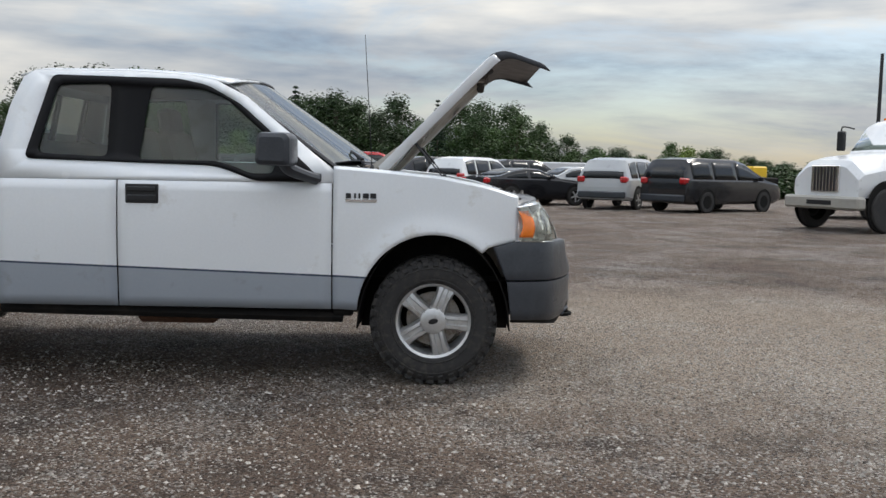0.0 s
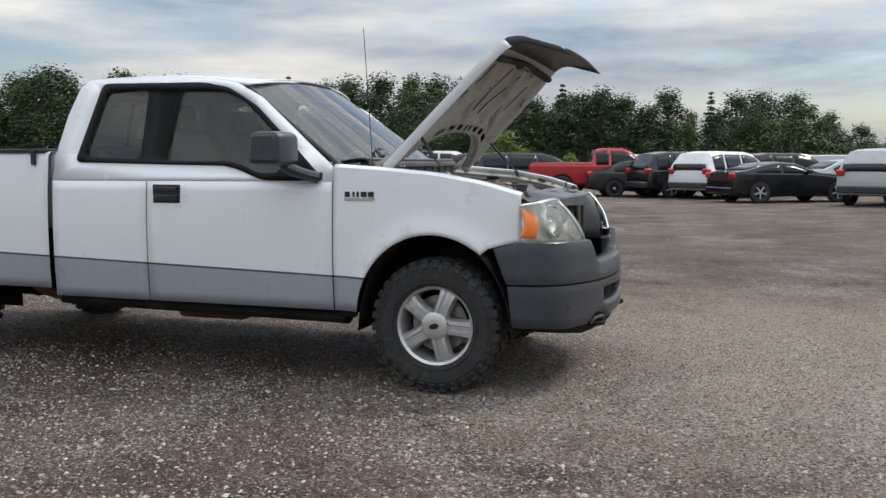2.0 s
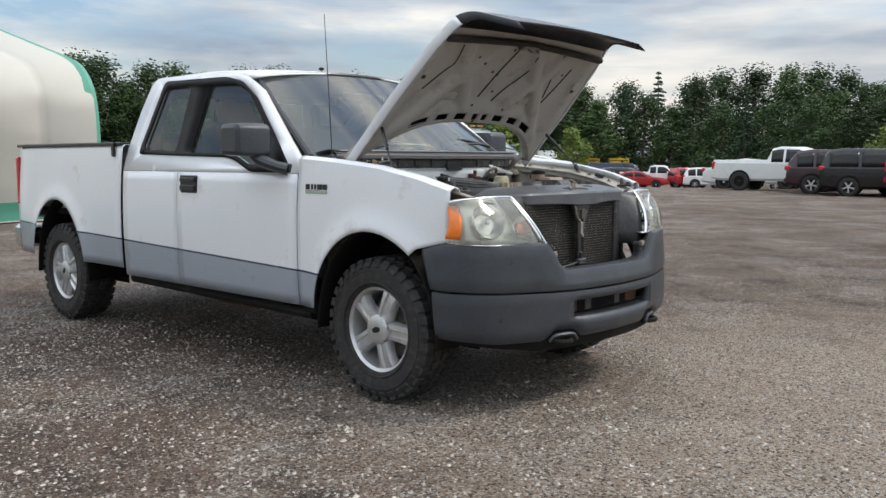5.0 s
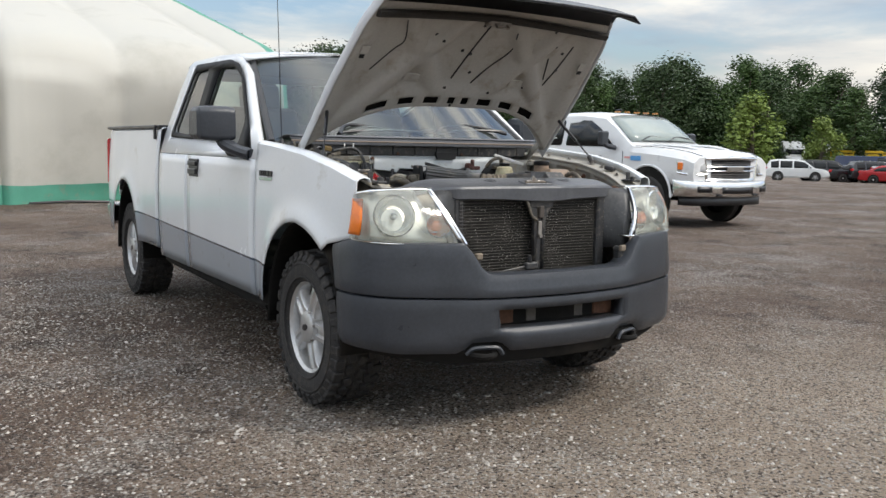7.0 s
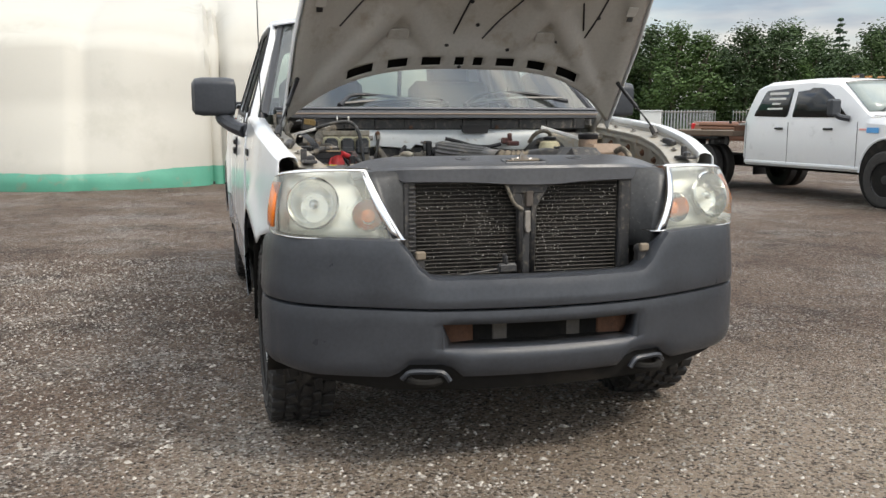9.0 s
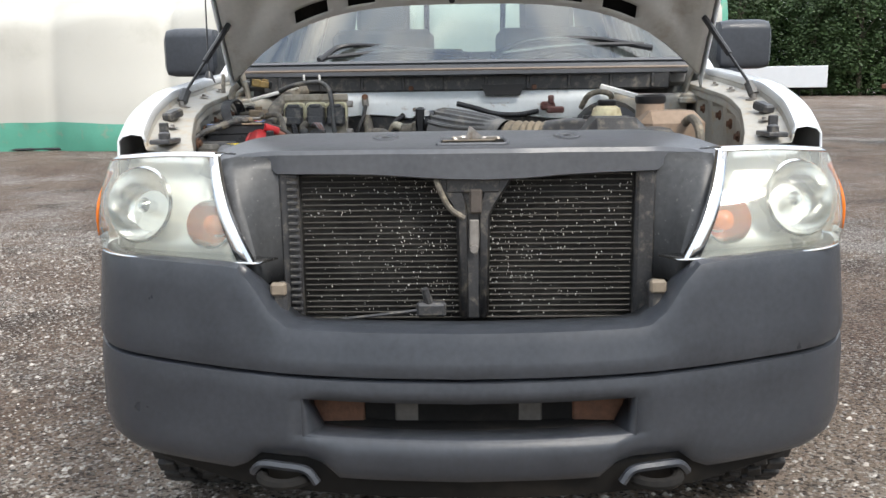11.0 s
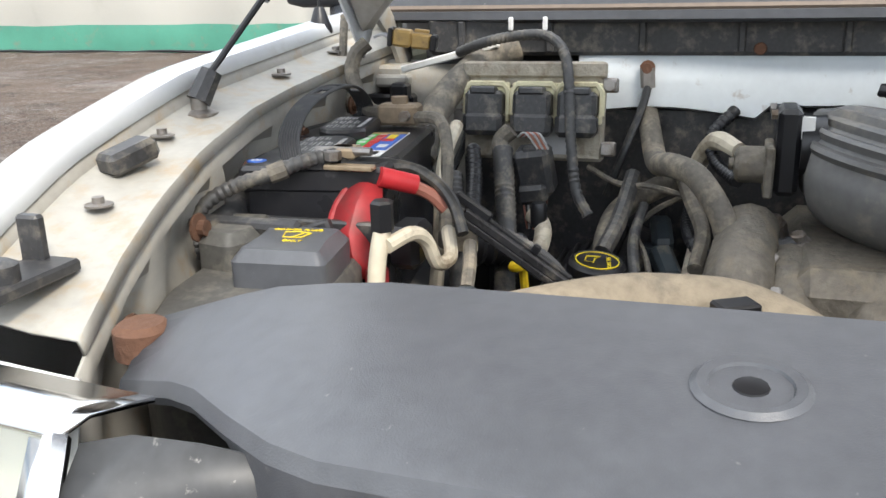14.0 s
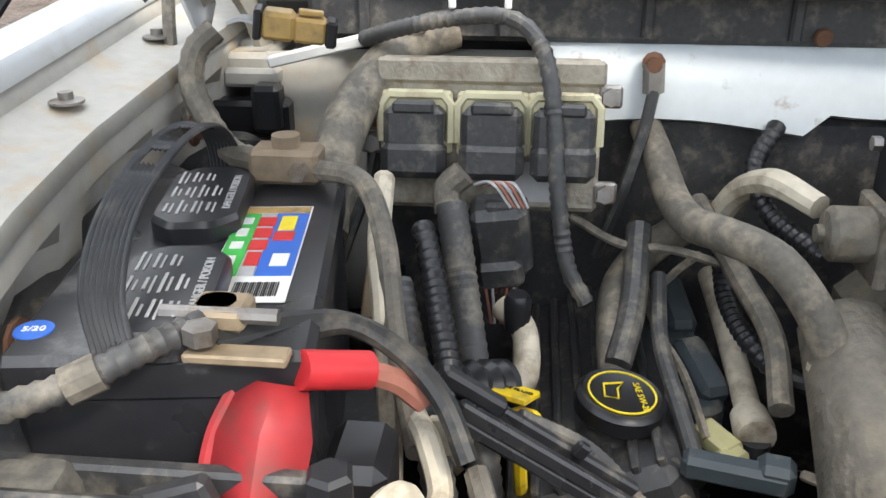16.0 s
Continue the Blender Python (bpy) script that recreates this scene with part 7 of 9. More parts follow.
def vehicle(kind, name, col, m, label, category, group="parked vehicles", rim=None, wheelmat=None, s=1.0, lamps=True, bed=False):
    k = KINDS[kind]
    car = thing(name, label, category, m @ Matrix.Diagonal((s, s, s, 1)), group)
    W, top, belt = k["w"], k["top"], k["belt"]
    L = top[-1][0]

    def width(x):
        return W * (1 - 0.10 * max(0, (x - L + 0.7) / 0.7) ** 2 - 0.06 * max(0, (0.35 - x) / 0.35) ** 2)

    def tum(x):
        return lerp(0.975, 0.75, min(1, max(0, (knots(x, top) - knots(x, belt)) / 0.62)))

    xs = sorted(set([t[0] for t in top] + span(0.01, L - 0.01, 30)))
    rows = []
    for x in xs:
        w, t = width(x), knots(x, top)
        b, lo = min(knots(x, belt), t - 0.02), k["low"] + 0.10 * max(0, (x - L + 0.5) / 0.5) + 0.06 * max(0, (0.4 - x) / 0.4)
        u = tum(x)
        half_ring = [(w * 0.90, lo), (w * 0.985, lo + 0.10), (w, lerp(lo, b, 0.55)), (w * 0.985, b - 0.03), (w * 0.965, b), (w * lerp(0.965, u, 0.85), lerp(b, t, 0.85)), (w * u * 0.93, lerp(b, t, 0.97)), (w * u * 0.55, t)]
        rows.append([(x, -y, z) for y, z in half_ring] + [(x, y, z) for y, z in half_ring[::-1]])
    n = len(rows[0])
    body = Shape().grid(rows, loop=True)
    body.add(rows[0], [tuple(range(n))]).add(rows[-1], [tuple(range(n))])
    part("body", body, paint(col), car, sharp=28)

    def side_y(x, z):
        t, b = knots(x, top), knots(x, belt)
        return width(x) * lerp(0.965, tum(x), min(1, (z - b) / max(0.05, t - b))) + 0.008

    cuts = [k["cab"][0], *k["pillars"], k["cab"][1]]
    for sgn in (-1, 1):
        for a, b in zip(cuts, cuts[1:]):
            rws = []
            for x in span(a + 0.05, b - 0.05, 8):
                z0, z1 = knots(x, belt) + 0.03, max(knots(x, belt) + 0.035, knots(x, top) - 0.13)
                rws.append([(x, sgn * side_y(x, lerp(z0, z1, j / 3)), lerp(z0, z1, j / 3)) for j in range(4)])
            part("side_window", Shape().grid(rws), CARGLASS, car, thick=0.006)
        for wx in k["wheels"]:
            part("wheel_arch", Shape().lathe([(k["r"] * 1.18, 0.0), (k["r"] * 1.18, 0.02)], pose(wx, sgn * (W * 0.985), k["r"] * 1.06, sgn * -90, 0, 0), 28), UNDER, car)
            wheel_at(car, wx, sgn * (W - 0.07), k["r"], rim, wheelmat, 0.8, sgn)
        if lamps:
            zt = 0.98 if kind in ("suv", "van") else (0.86 if kind in ("sedan", "coupe") else 1.05)
            part("tail_lamp", Shape().box((0.07, sgn * W * 0.815, zt + 0.03), (0.26, W * 0.28, 0.20 if kind != "pickup" else 0.36), 0.05), REDLENS, car)
            part("headlamp", Shape().box((L - 0.20, sgn * W * 0.74, knots(L - 0.2, top) - 0.14), (0.22, W * 0.30, 0.12), 0.04), LAMP, car)
        part("mirror", Shape().box((k["cab"][1] - 0.25, sgn * (W + 0.08), knots(k["cab"][1], belt) + 0.10), (0.12, 0.20, 0.14), 0.04), paint(col), car)
    # glass front and back
    for x0, x1 in ((k["cab"][1] + 0.02 - 0.55, None), (None, k["cab"][0])):
        pts = [p for p in top]
        seg = [(p, q) for p, q in zip(pts, pts[1:]) if (x0 is not None and p[0] >= k["cab"][1] - 1.1 and p[1] - q[1] > 0.25 and p[1] > knots(p[0], belt) + 0.2) or (x1 is not None and q[1] - p[1] > 0.2 and q[0] <= k["cab"][0] + 0.5 and q[1] > knots(q[0], belt) + 0.2 and p[1] >= knots(p[0], belt) - 0.1)]
        for p, q in seg[:1]:
            d = Vector((q[0] - p[0], 0, q[1] - p[1])).normalized()
            nn = Vector((-d.z, 0, d.x)) * 0.012
            rws = []
            for t in (0.08, 0.5, 0.92):
                x, z = lerp(p[0], q[0], t), lerp(p[1], q[1], t)
                hw = width(x) * lerp(0.965, tum(x), 0.9) * 0.88
                rws.append([(x + nn.x, -hw, z + nn.z - 0.02), (x + nn.x, -hw * 0.6, z + nn.z), (x + nn.x, hw * 0.6, z + nn.z), (x + nn.x, hw, z + nn.z - 0.02)])
            part("windscreen" if x0 is not None else "rear_window", Shape().grid(rws), CARGLASS, car, thick=0.006)
    part("bumper", Shape().box((0.0, 0, k["low"] + 0.20), (0.16, W * 1.80, 0.22), 0.06), PLASTIC if kind in ("suv", "van") else paint(col), car)
    if bed:
        part("bed_opening", Shape().box((1.2, 0, 1.335), (2.1, W * 1.6, 0.03), 0.01), UNDER, car)
    return car


def at(x, y, yaw):
    return pose(x, y, yard_z(x, y), 0, 0, yaw)


def rear_axle_at(kind, x, y, yaw, near=-1):
    """Pose that puts the near rear wheel over (x, y)."""
    k = KINDS[kind]
    off = Matrix.Rotation(radians(yaw), 4, "Z") @ Vector((k["wheels"][0], near * (k["w"] - 0.07), 0))
    return at(x - off.x, y - off.y, yaw)


SILVER, DGREY, BLACK, WHITEC, REDC, NAVY = (0.42, 0.43, 0.44), (0.020, 0.020, 0.022), (0.010, 0.010, 0.012), (0.70, 0.71, 0.71), (0.36, 0.012, 0.016), (0.012, 0.022, 0.06)
vehicle("suv", "suv", SILVER, rear_axle_at("suv", 6.45, 23.8, 58), "silver SUV parked nose away from the yard", "car")
vehicle("van", "minivan", DGREY, rear_axle_at("van", 8.35, 22.3, 36), "dark grey minivan with black wheels", "car", rim=steel_rim_me, wheelmat=WHEELBLACK)
vehicle("coupe", "sports_coupe", BLACK, rear_axle_at("coupe", 2.30, 25.2, 29), "glossy black sports coupe with a wrecked nose", "car")
vehicle("suv", "suv", WHITEC, rear_axle_at("suv", 1.15, 28.0, 55), "white SUV parked behind a black coupe", "car")
vehicle("suv", "suv", BLACK, rear_axle_at("suv", -0.75, 28.6, 34), "black SUV with bright alloy wheels", "car")
vehicle("sedan", "sedan", BLACK, rear_axle_at("sedan", -2.95, 29.4, 16), "black sedan parked in a row", "car")
vehicle("pickup", "pickup", REDC, rear_axle_at("pickup", -5.05, 29.6, 14), "red pickup truck with steel wheels", "truck", rim=steel_rim_me, wheelmat=surf("tan_steel_wheel", (0.35, 0.30, 0.22), 0.5), bed=True)
vehicle("van", "minivan", BLACK, rear_axle_at("van", -7.7, 29.9, 14), "black minivan with chrome side strip", "car")
vehicle("suv", "suv", (0.035, 0.018, 0.022), rear_axle_at("suv", -9.6, 31.4, 16), "dark maroon SUV in the row", "car")
vehicle("pickup", "pickup", WHITEC, rear_axle_at("pickup", -13.6, 33.8, 4), "white work pickup parked far back", "truck", bed=True, rim=steel_rim_me, wheelmat=WHEELBLACK)
vehicle("sedan", "sedan", WHITEC, rear_axle_at("sedan", -15.6, 36.5, 20), "white sedan parked far back", "car")
vehicle("box_van", "cargo_van", WHITEC, rear_axle_at("box_van", -27.5, 63.5, 10), "white cargo van parked far back", "van")
vehicle("sedan", "sedan", SILVER, rear_axle_at("sedan", 5.2, 32.5, 24), "silver damaged sedan behind the coupe", "car")
vehicle("suv", "suv", BLACK, rear_axle_at("suv", 3.0, 35.0, 30), "black SUV parked in the second row", "car")
vehicle("suv", "suv", WHITEC, rear_axle_at("suv", -3.0, 37.0, 10), "white SUV in the second row", "car")
vehicle("sedan", "sedan", BLACK, rear_axle_at("sedan", 14.6, 22.6, 200), "black stripped sedan beside the minivan", "car", rim=steel_rim_me, wheelmat=WHEELBLACK)
# the row across the yard
for kind, nm, col, x, y, yaw, lb in (("suv", "suv", WHITEC, -26.2, 35.6, 40, "white SUV in a far row"), ("suv", "suv", BLACK, -25.2, 36.8, 52, "black SUV in a far row"), ("sedan", "sedan", BLACK, -24.2, 37.8, 55, "black sedan in a far row"),
                                     ("suv", "suv", (0.03, 0.03, 0.032), -23.4, 38.4, 55, "charcoal SUV in a far row"), ("box_van", "cargo_van", NAVY, -25.4, 40.4, 18, "dark blue cargo van"), ("sedan", "sedan", REDC, -22.4, 37.9, 30, "red sedan in a far row"),
                                     ("pickup", "pickup", WHITEC, -22.6, 39.3, 24, "white crew pickup in a far row"), ("suv", "suv", REDC, -19.7, 39.6, 60, "red SUV in a far row"), ("suv", "suv", WHITEC, -19.2, 40.0, 30, "white SUV beside a red one"), ("suv", "suv", WHITEC, -16.6, 41.4, 40, "white SUV at the row's end"), ("sedan", "sedan", BLACK, -14.6, 42.6, 40, "black sedan at the row's end")):
    vehicle(kind, nm, col, at(3.9 + (x - 3.9) * 1.56, -3 + (y + 3) * 1.56, yaw), lb, "car" if kind != "box_van" else "van", "far row of vehicles")


def box_trailer(x, y, yaw, ln, h, col, label):
    t = thing("box_trailer", label, "trailer", at(x, y, yaw), "far trailers")
    part("box", Shape().box((ln / 2, 0, 1.1 + h / 2), (ln, 2.5, h), 0.05), surf("trailer_skin", col, 0.4, var=0.05, scale=1.5), t)
    part("underframe", Shape().box((ln / 2, 0, 1.0), (ln * 0.96, 1.0, 0.2), 0.03), UNDER, t)
    for sy in (-1, 1):
        part("landing_leg", Shape().box((ln * 0.8, sy * 0.8, 0.5), (0.15, 0.15, 1.0), 0.02), UNDER, t)
        for wx in (1.2, 2.5):
            wheel_at(t, wx, sy * 1.05, 0.5, steel_rim_me, STEEL, 0.8, sy)
    return t


def semi(x, y, yaw, col, label):
    t = thing("semi_tractor", label, "truck", at(x, y, yaw), "far semi tractors")
    rows = [[(xx, -w, z0), (xx, -w, z1 - 0.15), (xx, -w * 0.85, z1), (xx, w * 0.85, z1), (xx, w, z1 - 0.15), (xx, w, z0)] for xx, w, z0, z1 in ((0, 1.2, 0.7, 3.6), (1.6, 1.2, 0.7, 3.5), (2.3, 1.15, 0.7, 2.9), (2.9, 1.1, 0.7, 2.0), (4.2, 1.0, 0.7, 1.8), (4.5, 0.95, 0.7, 1.5))]
    part("cab", Shape().grid(rows, loop=True).add(rows[-1], [tuple(range(6))]).add(rows[0], [tuple(range(6))]), paint(col), t)
    part("windscreen", Shape().grid([[(2.33, -1.0, 2.80), (2.33, 1.0, 2.80)], [(2.90, -0.95, 2.06), (2.90, 0.95, 2.06)]]), CARGLASS, t, thick=0.03)
    part("grille", Shape().box((4.52, 0, 1.15), (0.06, 1.2, 0.7), 0.02), CHROME, t)
    for sy in (-1, 1):
        for wx in (3.6, -0.6):
            wheel_at(t, wx, sy * 1.0, 0.5, steel_rim_me, STEEL, 0.8, sy)
    part("chassis", Shape().box((-0.6, 0, 0.85), (2.6, 0.9, 0.2), 0.03), UNDER, t)
    return t


semi(-63.0, 87.0, -45, WHITEC, "white semi tractor parked far off"), semi(-59.5, 90.0, -48, WHITEC, "white semi tractor beside trailers")
box_trailer(-76, 86, 25, 9, 2.6, (0.66, 0.67, 0.68), "white box trailer behind the cars"), box_trailer(-66, 93, 25, 8, 2.6, (0.60, 0.61, 0.62), "pale grey box trailer")
box_trailer(-50.0, 95, 20, 14, 2.2, (0.66, 0.67, 0.68), "long white box trailer")
for x, y in ((-57.0, 88.0), (-54.0, 89.8)):
    sk = thing("yellow_container", "bright yellow steel container", "container", at(x, y, 30), "yellow containers")
    part("shell", Shape().box((0, 0, 2.0), (2.4, 1.6, 1.2), 0.04), surf("yellow_steel", (0.75, 0.48, 0.02), 0.5, var=0.1, scale=2), sk)
    part("lid_ribs", Shape().box((0, -0.82, 2.3), (2.2, 0.05, 0.08), 0.01).box((0, -0.82, 1.7), (2.2, 0.05, 0.08), 0.01), UNDER, sk)
    part("stand", Shape().box((0, 0, 0.7), (2.2, 1.4, 1.4), 0.03), UNDER, sk)
box_trailer(-95.5, 25.0, 72, 13, 2.2, (0.62, 0.64, 0.66), "pale white box trailer by the woods")
rb = thing("red_implement", "low red steel implement on the ground", "machinery", at(-88, 26.5, 72))
part("bar", Shape().box((1.8, 0, 0.5), (4.4, 0.7, 0.7), 0.05), surf("bright_red_steel", (0.65, 0.03, 0.02), 0.4, var=0.1), rb)
part("post", Shape().box((3.9, 0, 0.7), (0.3, 0.8, 1.0), 0.04).box((-0.3, 0, 0.6), (0.3, 0.8, 0.9), 0.04), bpy.data.materials["bright_red_steel"], rb)
box_trailer(0.5, 44.0, 10, 8, 0.75, (0.62, 0.63, 0.65), "long white box trailer behind the car row")
yl = thing("yellow_loader", "yellow loader machine far behind the cars", "machinery", at(20.0, 52.0, 200))
part("cab", Shape().box((0, 0, 1.9), (1.2, 1.4, 0.9), 0.08), bpy.data.materials["yellow_steel"], yl)
part("body", Shape().box((0.3, 0, 1.1), (3.4, 1.8, 1.1), 0.1), UNDER, yl)


# ---- the white flatbed crew-cab truck ----
ram = thing("flatbed_truck", "white crew-cab truck with a flat deck and black wheels", "truck", pose(-7.15, 9.45, 0, 0, 0, 2))
RP = paint((0.72, 0.73, 0.74))


def rsec(x, lo, belt, top, w, tw):
    h = [(w * 0.95, lo), (w, lo + 0.12), (w * 1.0, lerp(lo, belt, 0.6)), (w * 0.985, belt), (lerp(w * 0.985, tw, 0.9), lerp(belt, top, 0.9)), (tw * 0.9, top), (tw * 0.4, top + 0.02)]
    return [(x, -y, z) for y, z in h] + [(x, y, z) for y, z in h[::-1]]


rows = [rsec(*q) for q in ((-3.42, 0.55, 1.30, 1.36, 0.98, 0.94), (-3.40, 0.50, 1.30, 1.60, 0.99, 0.86), (-3.28, 0.50, 1.30, 1.88, 0.99, 0.80), (-3.0, 0.50, 1.30, 1.95, 0.99, 0.79), (-1.9, 0.50, 1.29, 1.97, 0.99, 0.79), (-1.25, 0.50, 1.28, 1.90, 0.99, 0.80), (-0.95, 0.50, 1.27, 1.72, 0.99, 0.84),
                           (-0.50, 0.50, 1.26, 1.38, 0.99, 0.90), (-0.40, 0.55, 1.24, 1.35, 0.99, 0.90), (0.2, 0.70, 1.20, 1.32, 0.995, 0.88), (0.75, 0.72, 1.14, 1.26, 0.98, 0.84), (0.95, 0.74, 1.08, 1.18, 0.95, 0.80))]
part("body", Shape().grid(rows, loop=True).add(rows[-1], [tuple(range(14))]).add(rows[0], [tuple(range(14))]), RP, ram, sharp=28)
for sgn in (-1, 1):
    yy = lambda z: sgn * (lerp(0.985 * 0.99, 0.79, (z - 1.29) / 0.62) + 0.010)
    part("rear_door_window", sheet(rounded([(-3.20, 1.36), (-3.02, 1.80), (-2.30, 1.83), (-2.28, 1.34)], 0.06), (), lambda x, z: (x, yy(z), z)), CARGLASS, ram, "dark rear window with white bars of lettering", thick=0.006)
    part("front_door_window", sheet(rounded([(-2.16, 1.34), (-2.18, 1.83), (-1.60, 1.81), (-1.30, 1.66), (-0.85, 1.33)], 0.05), (), lambda x, z: (x, yy(z), z)), CARGLASS, ram, thick=0.006)
    for k, (ln, h) in enumerate(((0.50, 0.055), (0.44, 0.035), (0.22, 0.030), (0.40, 0.030))):
        z = 1.74 - 0.085 * k
        part("window_lettering_bar", Shape().box((-2.66, yy(z) + sgn * 0.006, z), (ln, 0.004, h), 0.002), PAPER, ram)
    for x in (-2.45, -1.25):
        part("door_handle", Shape().box((x, sgn * 1.0, 1.15), (0.20, 0.03, 0.035), 0.01), TRIM, ram)
    for x in (-3.36, -2.22, -0.62):
        part("door_seam", Shape().box((x, sgn * 0.992, 0.90), (0.008, 0.006, 0.72), 0.001), TRIM, ram)
    part("mirror", Shape().box((-0.95, sgn * 1.16, 1.48), (0.12, 0.20, 0.26), 0.05).tube([(-0.80, sgn * 0.98, 1.31), (-0.88, sgn * 1.10, 1.34), (-0.92, sgn * 1.14, 1.38)], 0.045, 8), PLASTIC, ram, "large black towing mirror")
    part("decal", Shape().box((-0.30, sgn * 0.998, 1.14), (0.24, 0.004, 0.08), 0.001), surf("sky_blue_decal", (0.10, 0.35, 0.70), 0.4), ram)
    part("decal_arrow", Shape().box((-0.50, sgn * 0.998, 1.15), (0.14, 0.004, 0.03), 0.001), surf("pink_decal", (0.75, 0.35, 0.32), 0.4), ram)
    part("wheel_arch", Shape().lathe([(0.52, 0), (0.52, 0.015)], pose(0, sgn * 0.985, 0.50, sgn * -90, 0, 0), 32), UNDER, ram)
    wheel_at(ram, 0, sgn * 0.93, 0.42, steel_rim_me, WHEELBLACK, 0.75, sgn)
    for yy2 in (0.98, 0.72):
        wheel_at(ram, -4.55, sgn * yy2, 0.42, steel_rim_me, WHEELBLACK, 0.65, sgn)
    hl_ = part("headlamp", Shape().grid([[(x - 0.03 * k, sgn * y, z) for k, z in ((0, 0.915), (0.2, 0.96), (0.6, 1.06), (1.4, 1.115))] for x, y in ((0.975, 0.66), (0.955, 0.76), (0.915, 0.86), (0.82, 0.955), (0.66, 0.995))]), LAMP, ram, "clear headlamp with a chrome surround", thick=0.01)
    part("lamp_surround", Shape().tube([(0.985, sgn * 0.655, 0.90), (0.93, sgn * 0.87, 0.895), (0.82, sgn * 0.965, 0.90), (0.65, sgn * 1.0, 0.925)], 0.018, 6), CHROME, hl_)
    for yy3, xx3 in ((0.73, 0.965), (0.84, 0.925)):
        part("lamp_pod", Shape().lathe([(0.052, 0.0), (0.050, 0.012), (0.030, 0.016)], pose(xx3 - 0.012, sgn * yy3, 1.0, 0, 84, sgn * 18), 16), GREYP, hl_)
    part("turn_lamp", Shape().box((0.70, sgn * 0.985, 1.03), (0.10, 0.03, 0.12), 0.012), AMBER, ram)
    part("tow_hook", Shape().tube([(1.02, sgn * 0.42, 0.55), (1.12, sgn * 0.42, 0.56), (1.12, sgn * 0.50, 0.56), (1.02, sgn * 0.50, 0.55)], 0.02, 6, 1), TRIM, ram)
    part("deck_ladder", Shape().tube([(-0.1 - 0.25, sgn * 0.99, 1.33), (0.1 - 0.25, sgn * 0.99, 1.33)], 0.01, 6, 1), CHROME, ram)
wsr = []
for x, t, w in ((-1.20, 1.872, 0.735), (-1.08, 1.800, 0.76), (-0.95, 1.722, 0.79), (-0.75, 1.571, 0.82), (-0.55, 1.420, 0.845)):
    wsr.append([(x + 0.055 * (1 - y * y), y * w, t + 0.030 + 0.012 * (1 - y * y) - 0.03 * y ** 4) for y in (-1, -0.75, -0.4, 0, 0.4, 0.75, 1)])
# the grey-green base colour stands in for sky reflected in the glass
part("windscreen", Shape().grid(wsr), surf("grey_green_reflection", (0.26, 0.30, 0.285), 0.12, var=0.15, scale=2.0, spec=0.6), ram, "windscreen with a pale reflection put into its colour", thick=0.008)
for y0, y1 in ((-0.62, -0.02), (0.08, 0.68)):
    part("wiper", Shape().tube([(-0.50, y0, 1.46), (-0.60, lerp(y0, y1, 0.5), 1.53), (-0.56, y1, 1.50)], 0.012, 6), TRIM, ram)
part("screen_header", Shape().tube([(wsr[0][k][0] - 0.01, wsr[0][k][1], wsr[0][k][2]) for k in range(7)], 0.016, 6), TRIM, ram)
for y in span(-0.5, 0.5, 4):
    part("roof_marker", Shape().box((-1.28, y, 1.975), (0.10, 0.07, 0.03), 0.01), surf("amber_dark", (0.35, 0.16, 0.04), 0.3), ram)
part("roof_fin", Shape().box((-1.75, 0, 2.02), (0.16, 0.05, 0.06), 0.02), TRIM, ram)
NOSE = [(1.02 - 0.10 * (y / 0.66) ** 2, y) for y in span(-0.66, 0.66, 12)]
gr = part("grille", Shape().grid([[(x - 0.02, y, z) for x, y in NOSE] for z in (0.80, 0.98, 1.17)]), TRIM, ram, "black mesh grille in a chrome frame", thick=0.02)
ring = [(x + 0.01, y * 1.0, 1.175 - 0.02 * abs(y)) for x, y in NOSE] + [(x + 0.02, y * 0.94, 0.80 + 0.02 * abs(y)) for x, y in NOSE[::-1]]
part("grille_frame", Shape().tube(ring + ring[:1], 0.034, 8, 1), CHROME, gr, "thick chrome surround")
for z in (0.955, 1.025):
    part("grille_bar", Shape().tube([(x + 0.012, y * 0.95, z) for x, y in NOSE], 0.014, 6, 1), CHROME, gr)
part("grille_emblem", Shape().box((1.035, 0, 0.99), (0.02, 0.42, 0.075), 0.008), STEEL, gr, "dull bars of lettering")
for z in span(0.84, 0.93, 3) + span(1.06, 1.13, 2):
    part("mesh_bar", Shape().tube([(x - 0.004, y * 0.93, z) for x, y in NOSE], 0.008, 5, 1), DUSTY, gr)
BPL = spline([(0.58, -1.0, 0), (0.78, -1.01, 0), (0.97, -0.93, 0), (1.08, -0.62, 0), (1.13, 0, 0), (1.08, 0.62, 0), (0.97, 0.93, 0), (0.78, 1.01, 0), (0.58, 1.0, 0)], 5)
part("front_bumper", Shape().grid([[(q.x - o, q.y * (1 - o * 0.35), z + 0.02 * abs(q.y)) for z, o in ((0.50, 0.10), (0.52, 0.035), (0.56, 0.0), (0.70, 0.0), (0.755, 0.02), (0.775, 0.06), (0.775, 0.14))] for q in BPL]), CHROME, ram, "bright chrome front bumper", thick=0.01, sharp=60)
part("lower_dam", Shape().grid([[(q.x - 0.06, q.y * 0.92, z) for z in (0.38, 0.44, 0.54)] for q in BPL if q.x > 0.7]), TRIM, ram, "black lower dam", thick=0.01)
part("bumper_slot", Shape().grid([[(q.x + 0.004, q.y, z + 0.02 * abs(q.y)) for z in (0.575, 0.685)] for q in BPL if abs(q.y) < 0.50]), TRIM, ram, thick=0.012)
